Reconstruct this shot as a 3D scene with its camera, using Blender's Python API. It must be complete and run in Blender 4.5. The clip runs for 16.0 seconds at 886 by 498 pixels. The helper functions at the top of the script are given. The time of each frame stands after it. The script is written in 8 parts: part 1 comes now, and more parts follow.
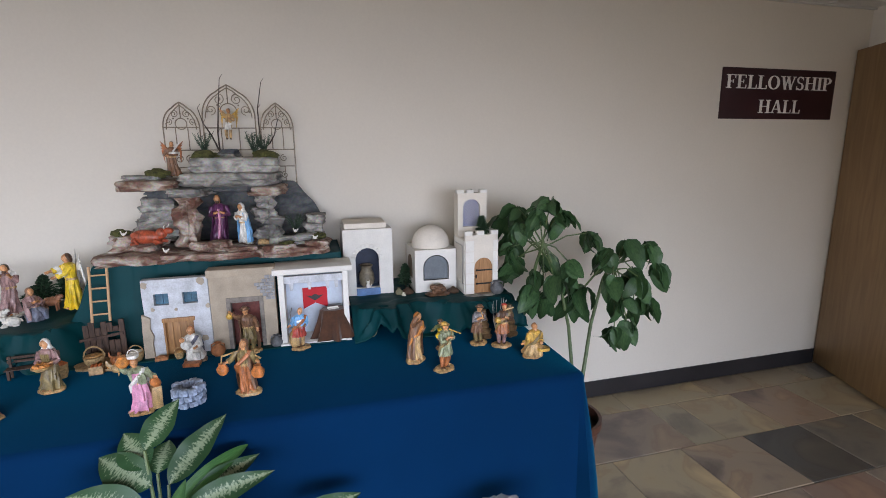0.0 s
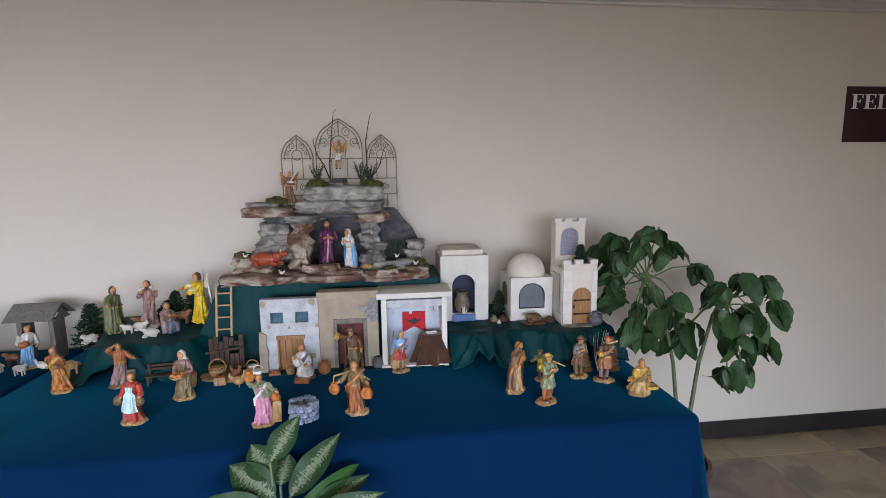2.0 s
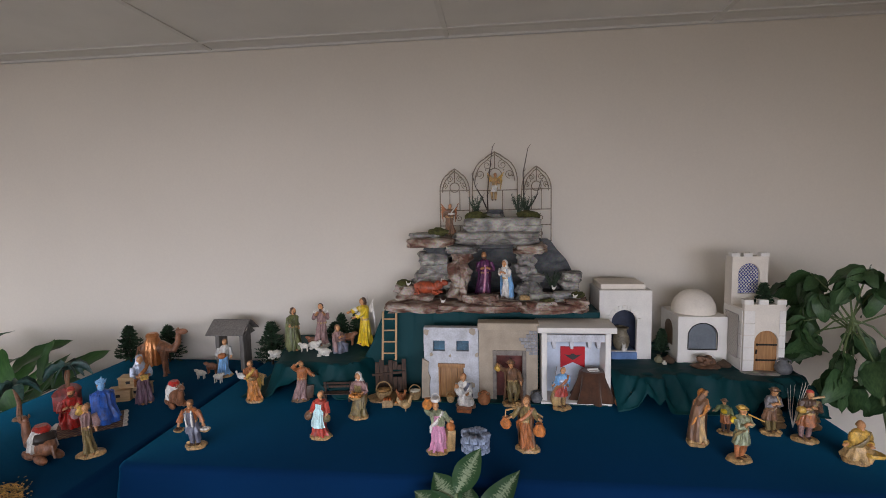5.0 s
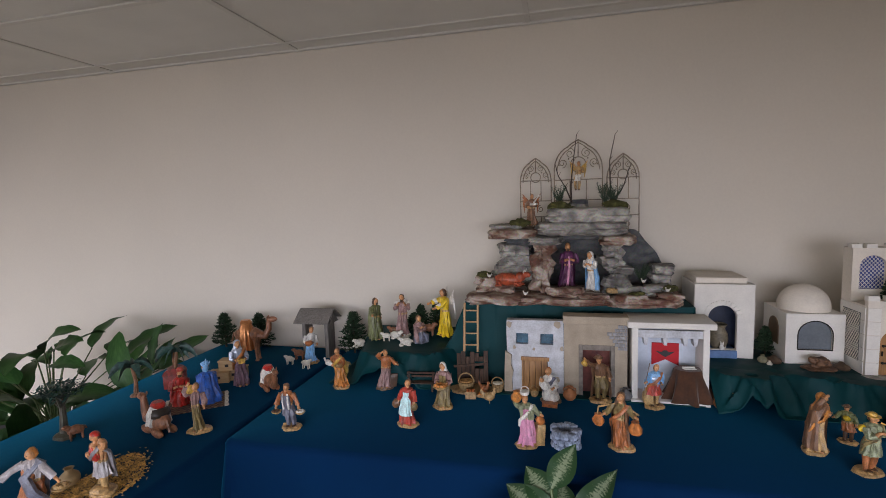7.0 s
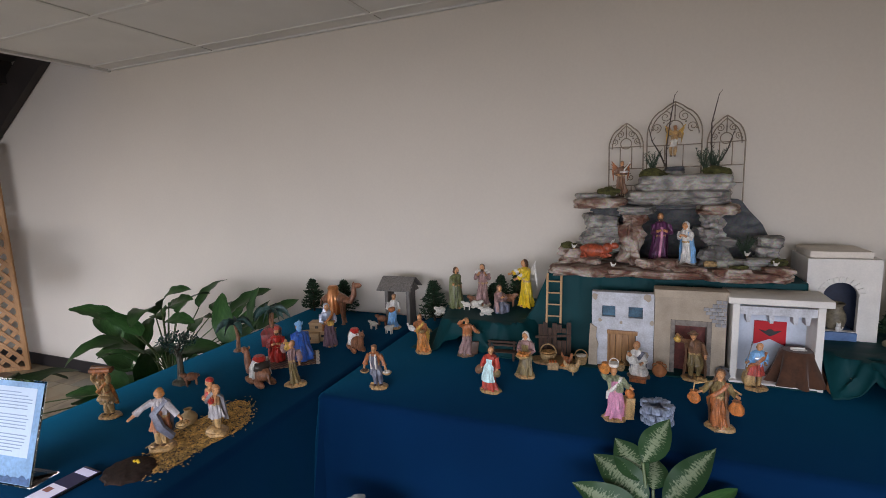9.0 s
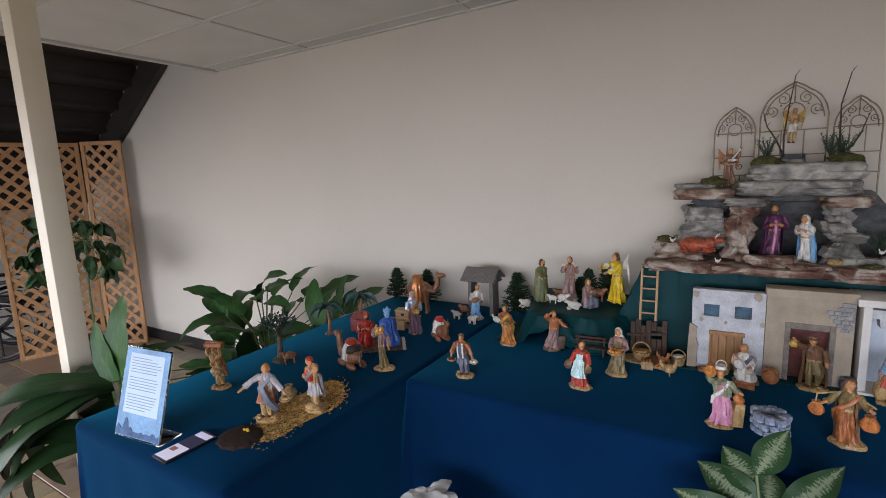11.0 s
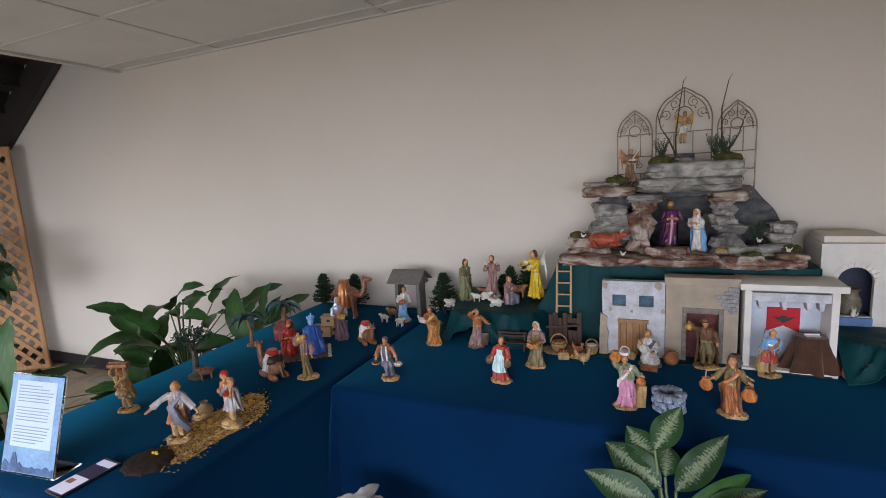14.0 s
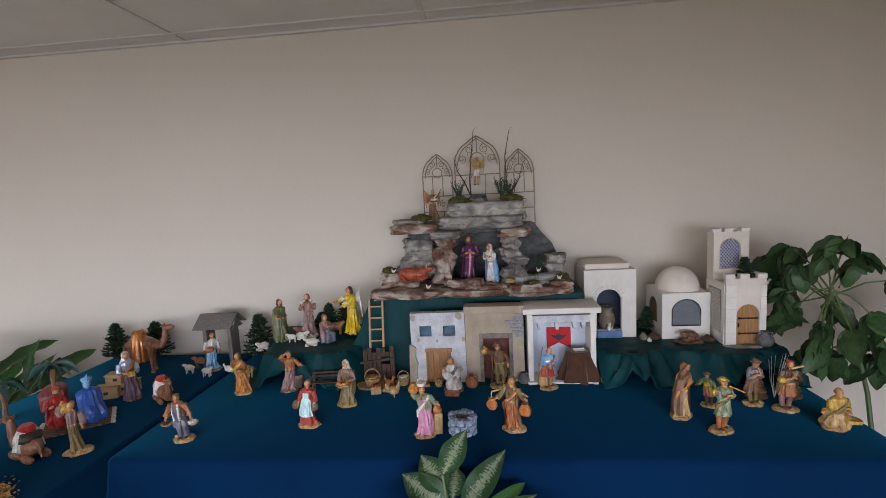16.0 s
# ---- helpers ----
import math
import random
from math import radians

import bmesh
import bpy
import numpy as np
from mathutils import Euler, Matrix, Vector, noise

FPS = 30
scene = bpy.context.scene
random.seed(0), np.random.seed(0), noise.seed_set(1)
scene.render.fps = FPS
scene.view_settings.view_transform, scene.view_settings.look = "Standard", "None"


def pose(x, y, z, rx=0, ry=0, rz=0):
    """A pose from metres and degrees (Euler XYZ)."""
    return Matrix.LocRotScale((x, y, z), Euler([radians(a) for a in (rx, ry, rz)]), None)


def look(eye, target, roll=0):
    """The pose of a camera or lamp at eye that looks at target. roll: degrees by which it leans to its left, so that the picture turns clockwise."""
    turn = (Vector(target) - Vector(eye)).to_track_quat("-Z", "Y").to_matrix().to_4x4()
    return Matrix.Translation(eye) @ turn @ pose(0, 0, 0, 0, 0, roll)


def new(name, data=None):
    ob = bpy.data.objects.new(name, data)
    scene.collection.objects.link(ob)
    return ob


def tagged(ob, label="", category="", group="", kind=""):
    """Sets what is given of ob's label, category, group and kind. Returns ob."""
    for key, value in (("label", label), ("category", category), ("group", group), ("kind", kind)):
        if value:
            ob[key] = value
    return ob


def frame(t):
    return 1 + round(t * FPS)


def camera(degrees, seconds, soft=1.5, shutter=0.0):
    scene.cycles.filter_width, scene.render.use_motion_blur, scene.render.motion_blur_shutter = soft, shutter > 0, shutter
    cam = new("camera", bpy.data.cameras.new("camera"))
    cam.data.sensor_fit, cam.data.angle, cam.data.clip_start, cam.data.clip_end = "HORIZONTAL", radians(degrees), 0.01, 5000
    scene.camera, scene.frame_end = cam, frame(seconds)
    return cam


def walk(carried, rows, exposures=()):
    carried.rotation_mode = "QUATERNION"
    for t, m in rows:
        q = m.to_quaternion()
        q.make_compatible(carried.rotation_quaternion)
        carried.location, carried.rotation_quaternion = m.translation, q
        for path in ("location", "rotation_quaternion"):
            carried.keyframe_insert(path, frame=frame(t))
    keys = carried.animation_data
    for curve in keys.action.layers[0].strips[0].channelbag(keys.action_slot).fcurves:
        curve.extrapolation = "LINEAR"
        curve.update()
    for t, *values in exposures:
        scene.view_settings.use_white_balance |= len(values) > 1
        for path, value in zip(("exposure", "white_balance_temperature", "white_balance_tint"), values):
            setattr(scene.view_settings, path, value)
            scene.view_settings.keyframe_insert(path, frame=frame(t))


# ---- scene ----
cam = camera(85.9, 16.0, 0.9)
PATH = [
    (0, (0.001, 0.056, 1.491), (0.511, 1.952, 1.108), -0.7),
    (0.5, (-0.025, 0.062, 1.492), (0.422, 1.977, 1.126), -0.7),
    (1, (-0.049, 0.066, 1.498), (0.337, 1.998, 1.152), -0.7),
    (1.5, (-0.074, 0.069, 1.511), (0.219, 2.021, 1.191), -0.9),
    (2, (-0.115, 0.067, 1.517), (0.107, 2.034, 1.23), -0.8),
    (2.5, (-0.147, 0.066, 1.527), (-0.042, 2.046, 1.271), -0.8),
    (3, (-0.202, 0.068, 1.541), (-0.194, 2.055, 1.309), -0.8),
    (3.5, (-0.239, 0.066, 1.556), (-0.308, 2.056, 1.362), -0.9),
    (6, (-0.402, 0.076, 1.557), (-0.734, 2.04, 1.375), -1.2),
    (6.5, (-0.421, 0.078, 1.551), (-0.833, 2.025, 1.354), -1.4),
    (7, (-0.431, 0.073, 1.544), (-0.903, 2.006, 1.344), -1.8),
    (7.5, (-0.439, 0.069, 1.535), (-0.97, 1.984, 1.307), -2.1),
    (8, (-0.454, 0.069, 1.527), (-1.053, 1.958, 1.26), -1.9),
    (8.5, (-0.466, 0.064, 1.52), (-1.147, 1.924, 1.243), -2.0),
    (9, (-0.482, 0.063, 1.512), (-1.235, 1.893, 1.224), -2.1),
    (9.5, (-0.492, 0.058, 1.509), (-1.313, 1.858, 1.22), -2.2),
    (12, (-0.557, 0.038, 1.5), (-1.641, 1.687, 1.178), -2.3),
    (12.5, (-0.554, 0.04, 1.5), (-1.627, 1.695, 1.166), -2.1),
    (13, (-0.543, 0.042, 1.497), (-1.578, 1.722, 1.169), -2.6),
    (13.5, (-0.522, 0.045, 1.501), (-1.461, 1.781, 1.183), -2.9),
    (14, (-0.476, 0.059, 1.504), (-1.267, 1.869, 1.193), -3.3),
    (14.5, (-0.423, 0.069, 1.512), (-1.043, 1.947, 1.22), -3.2),
    (15, (-0.368, 0.077, 1.517), (-0.808, 2.008, 1.238), -3.4),
    (15.5, (-0.331, 0.079, 1.524), (-0.633, 2.04, 1.268), -3.1),
    (16, (-0.303, 0.074, 1.541), (-0.492, 2.051, 1.311), -3.0),
]
walk(cam, [(t, look(eye, target, roll)) for t, eye, target, roll in PATH], [(0.0, 0.46, 6400, 12), (1.5, 0.34, 6450, 12), (3.5, 0.08, 6670, 14), (7.0, -0.16, 6900, 16), (9.0, -0.16, 6800, 15), (12.5, -0.10, 6730, 13), (14.5, -0.04, 6780, 14), (16.0, -0.03, 6780, 14)])

# ---- world and light ----
world = bpy.data.worlds.new("sky")
scene.world = world
world.use_nodes = True
_sky = world.node_tree.nodes.new("ShaderNodeTexSky")
_sky.sky_type, _sky.sun_disc = "NISHITA", False
_sky.sun_elevation, _sky.sun_rotation = radians(40), radians(200)
_bg = world.node_tree.nodes["Background"]
_bg.inputs["Strength"].default_value = 0.10
world.node_tree.links.new(_sky.outputs[0], _bg.inputs[0])


def window_light(name, x, y, z, sx, sz, watts, color, aim):
    d = bpy.data.lights.new(name, "AREA")
    d.shape, d.size, d.size_y, d.energy, d.color, d.spread = "RECTANGLE", sx, sz, watts, color, radians(106)
    ob = new(name, d)
    ob.matrix_world = look((x, y, z), (x + aim[0], y + aim[1], z + aim[2]))
    return ob


WALL_Y, CEIL_Z, FRONT_Y, LEFT_X, RIGHT_X = 2.475, 2.37, -2.8, -6.95, 3.50
WINDOWS = [(-6.6, 2.2)]
WIN_Z0, WIN_Z1 = 0.45, 1.95
for k, (a, b) in enumerate(WINDOWS):
    window_light("window_daylight", (a + b) / 2, FRONT_Y - 0.03, (WIN_Z0 + WIN_Z1) / 2, b - a - 0.1, WIN_Z1 - WIN_Z0 - 0.1,
                 205, (0.86, 0.95, 1.15), (-0.13, 1, -0.74))
DOOR_Y0, DOOR_Y1, DOOR_Z1 = -2.55, -0.35, 2.25
window_light("glass_door_daylight", LEFT_X - 0.03, (DOOR_Y0 + DOOR_Y1) / 2, DOOR_Z1 / 2 + 0.05, DOOR_Y1 - DOOR_Y0 - 0.1, DOOR_Z1 - 0.2,
             30, (0.93, 0.965, 1.07), (1, 0.50, -0.40))

sun = bpy.data.lights.new("sun", "SUN")
sun.energy, sun.angle, sun.color = 3.3, radians(0.5), (1.0, 0.90, 0.76)
sun_ob = new("sun", sun)
sun_ob.matrix_world = look((-4.0, -9.0, 9.0), (-2.4, -2.0, 1.0))

# ---- materials ----
MATS = {}


def mat(name, color, rough=0.6, metal=0.0, vary=0.15, scale=20.0, bump=0.15, fine=120.0, tint=None, spec=0.5, sheen=0.0, coat=0.0, tight=0.18, stretch=None):
    """A painted or natural surface: two scales of colour change and a fine relief."""
    if name in MATS:
        return MATS[name]
    m = bpy.data.materials.new(name)
    m.use_nodes = True
    nt = m.node_tree
    n, ln = nt.nodes, nt.links
    p = n["Principled BSDF"]
    tc = n.new("ShaderNodeTexCoord")
    big = n.new("ShaderNodeTexNoise")
    big.inputs["Scale"].default_value, big.inputs["Detail"].default_value = scale, 5
    small = n.new("ShaderNodeTexNoise")
    small.inputs["Scale"].default_value, small.inputs["Detail"].default_value = fine, 3
    if stretch:
        mp = n.new("ShaderNodeMapping")
        mp.inputs["Scale"].default_value = stretch
        ln.new(tc.outputs["Object"], mp.inputs["Vector"])
        ln.new(mp.outputs[0], big.inputs["Vector"])
    else:
        ln.new(tc.outputs["Object"], big.inputs["Vector"])
    ln.new(tc.outputs["Object"], small.inputs["Vector"])
    ramp = n.new("ShaderNodeValToRGB")
    lo = tint or tuple(c * (1 - vary * 1.6) for c in color)
    hi = tuple(min(1, c * (1 + vary)) for c in color)
    ramp.color_ramp.elements[0].position, ramp.color_ramp.elements[1].position = 0.5 - tight, 0.5 + tight
    ramp.color_ramp.elements[0].color, ramp.color_ramp.elements[1].color = (*lo, 1), (*hi, 1)
    mix = n.new("ShaderNodeMath")
    mix.operation = "MULTIPLY_ADD"
    mix.inputs[1].default_value = 0.35
    sc = n.new("ShaderNodeMath")
    sc.operation = "MULTIPLY"
    sc.inputs[1].default_value = 0.65
    ln.new(big.outputs["Fac"], sc.inputs[0])
    ln.new(small.outputs["Fac"], mix.inputs[0])
    ln.new(sc.outputs[0], mix.inputs[2])
    ln.new(mix.outputs[0], ramp.inputs["Fac"])
    ln.new(ramp.outputs["Color"], p.inputs["Base Color"])
    b = n.new("ShaderNodeBump")
    b.inputs["Strength"].default_value, b.inputs["Distance"].default_value = bump, 0.004
    ln.new(mix.outputs[0], b.inputs["Height"])
    ln.new(b.outputs["Normal"], p.inputs["Normal"])
    p.inputs["Roughness"].default_value, p.inputs["Metallic"].default_value = rough, metal
    p.inputs["Specular IOR Level"].default_value = spec
    p.inputs["Sheen Weight"].default_value = sheen
    p.inputs["Coat Weight"].default_value = coat
    MATS[name] = m
    return m


def glass(name, color=(1, 1, 1), rough=0.0):
    m = bpy.data.materials.new(name)
    m.use_nodes = True
    p = m.node_tree.nodes["Principled BSDF"]
    p.inputs["Base Color"].default_value = (*color, 1)
    p.inputs["Roughness"].default_value, p.inputs["Transmission Weight"].default_value = rough, 1.0
    p.inputs["IOR"].default_value = 1.45
    return m


def glowing(name, color, strength):
    m = bpy.data.materials.new(name)
    m.use_nodes = True
    p = m.node_tree.nodes["Principled BSDF"]
    p.inputs["Base Color"].default_value = (*color, 1)
    p.inputs["Emission Color"].default_value = (*color, 1)
    p.inputs["Emission Strength"].default_value = strength
    return m


def slate_mat():
    """Natural slate: each tile takes its own tone, with rusty and grey clouds."""
    m = bpy.data.materials.new("slate")
    m.use_nodes = True
    n, ln = m.node_tree.nodes, m.node_tree.links
    p = n["Principled BSDF"]
    tc, oi = n.new("ShaderNodeTexCoord"), n.new("ShaderNodeObjectInfo")
    off = n.new("ShaderNodeVectorMath")
    off.operation = "MULTIPLY_ADD"
    off.inputs[1].default_value = (37, 61, 23)
    comb = n.new("ShaderNodeCombineXYZ")
    for k in range(3):
        ln.new(oi.outputs["Random"], comb.inputs[k])
    ln.new(comb.outputs[0], off.inputs[0])
    ln.new(tc.outputs["Object"], off.inputs[2])
    cloud = n.new("ShaderNodeTexNoise")
    cloud.inputs["Scale"].default_value, cloud.inputs["Detail"].default_value, cloud.inputs["Distortion"].default_value = 2.6, 11, 0.75
    ln.new(off.outputs[0], cloud.inputs["Vector"])
    tone = n.new("ShaderNodeValToRGB")
    e = tone.color_ramp.elements
    e[0].position, e[0].color = 0.0, (0.06, 0.058, 0.055, 1)
    e[1].position, e[1].color = 1.0, (0.42, 0.32, 0.19, 1)
    for pos, c in ((0.03, (0.10, 0.095, 0.088)), (0.05, (0.33, 0.27, 0.175)), (0.40, (0.30, 0.25, 0.165)), (0.55, (0.25, 0.19, 0.145)), (0.66, (0.215, 0.20, 0.165)), (0.78, (0.30, 0.255, 0.17)), (0.9, (0.24, 0.165, 0.13))):
        q = e.new(pos)
        q.color = (*c, 1)
    tone.color_ramp.interpolation = "LINEAR"
    ln.new(oi.outputs["Random"], tone.inputs["Fac"])
    spots = n.new("ShaderNodeValToRGB")
    s = spots.color_ramp.elements
    s[0].position, s[0].color = 0.30, (0.42, 0.40, 0.43, 1)
    s[1].position, s[1].color = 0.70, (1.45, 1.30, 1.08, 1)
    for pos, c in ((0.40, (0.72, 0.70, 0.74)), (0.46, (0.98, 0.97, 0.95)), (0.54, (1.0, 0.98, 0.92)), (0.57, (0.90, 0.80, 0.74)), (0.61, (1.08, 1.0, 0.88))):
        s.new(pos).color = (*c, 1)
    ln.new(cloud.outputs["Fac"], spots.inputs["Fac"])
    mul = n.new("ShaderNodeMix")
    mul.data_type, mul.blend_type = "RGBA", "MULTIPLY"
    mul.inputs[0].default_value = 1.0
    ln.new(tone.outputs["Color"], mul.inputs[6])
    ln.new(spots.outputs["Color"], mul.inputs[7])
    ln.new(mul.outputs[2], p.inputs["Base Color"])
    b = n.new("ShaderNodeBump")
    b.inputs["Strength"].default_value, b.inputs["Distance"].default_value = 0.6, 0.014
    ln.new(cloud.outputs["Fac"], b.inputs["Height"])
    ln.new(b.outputs["Normal"], p.inputs["Normal"])
    p.inputs["Roughness"].default_value = 0.42
    return m


def wood_mat(name, c1, c2, scale=6.0, rough=0.5, axis=2, stretch=12.0):
    m = bpy.data.materials.new(name)
    m.use_nodes = True
    n, ln = m.node_tree.nodes, m.node_tree.links
    p = n["Principled BSDF"]
    tc, mp, no = n.new("ShaderNodeTexCoord"), n.new("ShaderNodeMapping"), n.new("ShaderNodeTexNoise")
    sc = [stretch, stretch, stretch]
    sc[axis] = 1.0
    mp.inputs["Scale"].default_value = sc
    no.inputs["Scale"].default_value, no.inputs["Detail"].default_value, no.inputs["Distortion"].default_value = scale, 7, 0.6
    ln.new(tc.outputs["Object"], mp.inputs["Vector"])
    ln.new(mp.outputs[0], no.inputs["Vector"])
    r = n.new("ShaderNodeValToRGB")
    r.color_ramp.elements[0].position, r.color_ramp.elements[1].position = 0.3, 0.7
    r.color_ramp.elements[0].color, r.color_ramp.elements[1].color = (*c1, 1), (*c2, 1)
    ln.new(no.outputs["Fac"], r.inputs["Fac"])
    ln.new(r.outputs["Color"], p.inputs["Base Color"])
    b = n.new("ShaderNodeBump")
    b.inputs["Strength"].default_value, b.inputs["Distance"].default_value = 0.2, 0.003
    ln.new(no.outputs["Fac"], b.inputs["Height"])
    ln.new(b.outputs["Normal"], p.inputs["Normal"])
    p.inputs["Roughness"].default_value = rough
    return m


def leaf_mat(name, dark, pale, variegated=False):
    m = bpy.data.materials.new(name)
    m.use_nodes = True
    n, ln = m.node_tree.nodes, m.node_tree.links
    p = n["Principled BSDF"]
    tc, oi = n.new("ShaderNodeTexCoord"), n.new("ShaderNodeObjectInfo")
    sep = n.new("ShaderNodeSeparateXYZ")
    ln.new(tc.outputs["UV"], sep.inputs[0])
    # distance from the midrib, 0 to 1
    ab = n.new("ShaderNodeMath")
    ab.operation = "ABSOLUTE"
    sb = n.new("ShaderNodeMath")
    sb.operation = "MULTIPLY_ADD"
    sb.inputs[1].default_value, sb.inputs[2].default_value = 2.0, -1.0
    ln.new(sep.outputs["X"], sb.inputs[0])
    ln.new(sb.outputs[0], ab.inputs[0])
    no = n.new("ShaderNodeTexNoise")
    mp = n.new("ShaderNodeMapping")
    mp.inputs["Rotation"].default_value = (0, 0, 0.9)
    mp.inputs["Scale"].default_value = (2.2, 26, 3) if variegated else (4, 6, 4)
    addv = n.new("ShaderNodeVectorMath")
    cmb = n.new("ShaderNodeCombineXYZ")
    ml = n.new("ShaderNodeMath")
    ml.operation = "MULTIPLY"
    ml.inputs[1].default_value = 17.0
    ln.new(oi.outputs["Random"], ml.inputs[0])
    ln.new(ml.outputs[0], cmb.inputs[0])
    cx = n.new("ShaderNodeCombineXYZ")
    ln.new(ab.outputs[0], cx.inputs[0])
    ln.new(sep.outputs["Y"], cx.inputs[1])
    ln.new(cx.outputs[0], mp.inputs["Vector"])
    ln.new(mp.outputs[0], addv.inputs[0])
    ln.new(cmb.outputs[0], addv.inputs[1])
    ln.new(addv.outputs[0], no.inputs["Vector"])
    no.inputs["Scale"].default_value, no.inputs["Detail"].default_value = 1.5, 4 if variegated else 8
    f = n.new("ShaderNodeMath")
    f.operation = "MULTIPLY_ADD"
    f.inputs[1].default_value = 0.55 if variegated else 0.25
    ln.new(ab.outputs[0], f.inputs[0])
    ln.new(no.outputs["Fac"], f.inputs[2])
    r = n.new("ShaderNodeValToRGB")
    if variegated:
        r.color_ramp.elements[0].position, r.color_ramp.elements[1].position = 0.57, 0.74
        r.color_ramp.elements[0].color, r.color_ramp.elements[1].color = (*pale, 1), (*dark, 1)
    else:
        r.color_ramp.elements[0].position, r.color_ramp.elements[1].position = 0.35, 0.75
        r.color_ramp.elements[0].color, r.color_ramp.elements[1].color = (*pale, 1), (*dark, 1)
    ln.new(f.outputs[0], r.inputs["Fac"])
    br = n.new("ShaderNodeMath")
    br.operation = "MULTIPLY_ADD"
    br.inputs[1].default_value, br.inputs[2].default_value = 0.5, 0.75
    ln.new(oi.outputs["Random"], br.inputs[0])
    mm = n.new("ShaderNodeVectorMath")
    mm.operation = "SCALE"
    ln.new(r.outputs["Color"], mm.inputs[0])
    ln.new(br.outputs[0], mm.inputs["Scale"])
    ln.new(mm.outputs[0], p.inputs["Base Color"])
    b = n.new("ShaderNodeBump")
    b.inputs["Strength"].default_value, b.inputs["Distance"].default_value = 0.25, 0.003
    ln.new(ab.outputs[0], b.inputs["Height"])
    ln.new(b.outputs["Normal"], p.inputs["Normal"])
    p.inputs["Roughness"].default_value, p.inputs["Specular IOR Level"].default_value = 0.46, 0.32
    return m


PAINT = mat("wall_paint", (0.665, 0.61, 0.53), 0.75, vary=0.03, scale=1.2, bump=0.05, fine=90)
CEILING = mat("ceiling_tile", (0.70, 0.69, 0.66), 0.9, vary=0.05, scale=3, bump=0.5, fine=160)
GRID = mat("ceiling_grid", (0.62, 0.61, 0.58), 0.5, vary=0.04, scale=4, bump=0.05)
BASEBOARD = mat("baseboard_vinyl", (0.022, 0.020, 0.022), 0.45, vary=0.2, scale=5, bump=0.08)
SLATE = slate_mat()
GROUT = mat("grout", (0.25, 0.205, 0.15), 0.9, vary=0.25, scale=8, bump=0.4)
DOORWOOD = wood_mat("door_wood", (0.20, 0.115, 0.05), (0.27, 0.165, 0.075), 3.0, 0.45, 2, 10)
# Made-up dark brown for the unseen front wall, to weaken bounced fill light.
FILLCUT = wood_mat("fill_cutting_brown", (0.13, 0.075, 0.035), (0.20, 0.12, 0.06), 3.0, 0.5, 2, 10)
DARKSTAIR = mat("dark_brown_paint", (0.035, 0.027, 0.024), 0.6, vary=0.3, scale=3, bump=0.2)
WHITEPAINT = mat("white_paint", (0.86, 0.82, 0.74), 0.5, vary=0.04, scale=4, bump=0.05)
CLOTH = mat("blue_tablecloth", (0.0002, 0.0160, 0.058), 0.9, vary=0.10, scale=3, bump=0.25, fine=600, spec=0.06, sheen=0.42)
_p = CLOTH.node_tree.nodes["Principled BSDF"]
_p.inputs["Sheen Tint"].default_value, _p.inputs["Sheen Roughness"].default_value = (0.005, 0.34, 0.57, 1), 0.45
GREENCLOTH = mat("green_satin", (0.0012, 0.044, 0.050), 0.55, vary=0.12, scale=5, bump=0.12, fine=400, spec=0.14)


# ---- mesh helpers ----
def part(name, bm, mats, parent=None, label="", smooth=True, recalc=True):
    if recalc:
        bmesh.ops.recalc_face_normals(bm, faces=bm.faces[:])
    me = bpy.data.meshes.new(name)
    bm.to_mesh(me)
    bm.free()
    for m in (mats if isinstance(mats, (list, tuple)) else [mats]):
        me.materials.append(m)
    if smooth:
        me.shade_smooth()
        me.set_sharp_from_angle(angle=radians(38))
    ob = new(name, me)
    if parent is not None:
        ob.parent = parent
    if label:
        tagged(ob, label)
    return ob


def thing(name, x, y, z, rz=0, label="", category="", group="", kind="", rx=0, ry=0):
    ob = new(name)
    ob.matrix_basis = pose(x, y, z, rx, ry, rz)
    return tagged(ob, label, category, group, kind)


def box(bm, x0, x1, y0, y1, z0, z1, mi=0, bev=0.0, m=None):
    vs = [bm.verts.new((x, y, z)) for x in (x0, x1) for y in (y0, y1) for z in (z0, z1)]
    fs = [bm.faces.new([vs[i] for i in q]) for q in ((0, 1, 3, 2), (4, 6, 7, 5), (0, 4, 5, 1), (2, 3, 7, 6), (0, 2, 6, 4), (1, 5, 7, 3))]
    for f in fs:
        f.material_index = mi
    if m is not None:
        bmesh.ops.transform(bm, matrix=m, verts=vs)
    if bev > 0:
        es = list({e for f in fs for e in f.edges})
        r = bmesh.ops.bevel(bm, geom=es, offset=bev, segments=2, affect="EDGES", profile=0.6)
        for f in r["faces"]:
            f.material_index = mi
    return vs


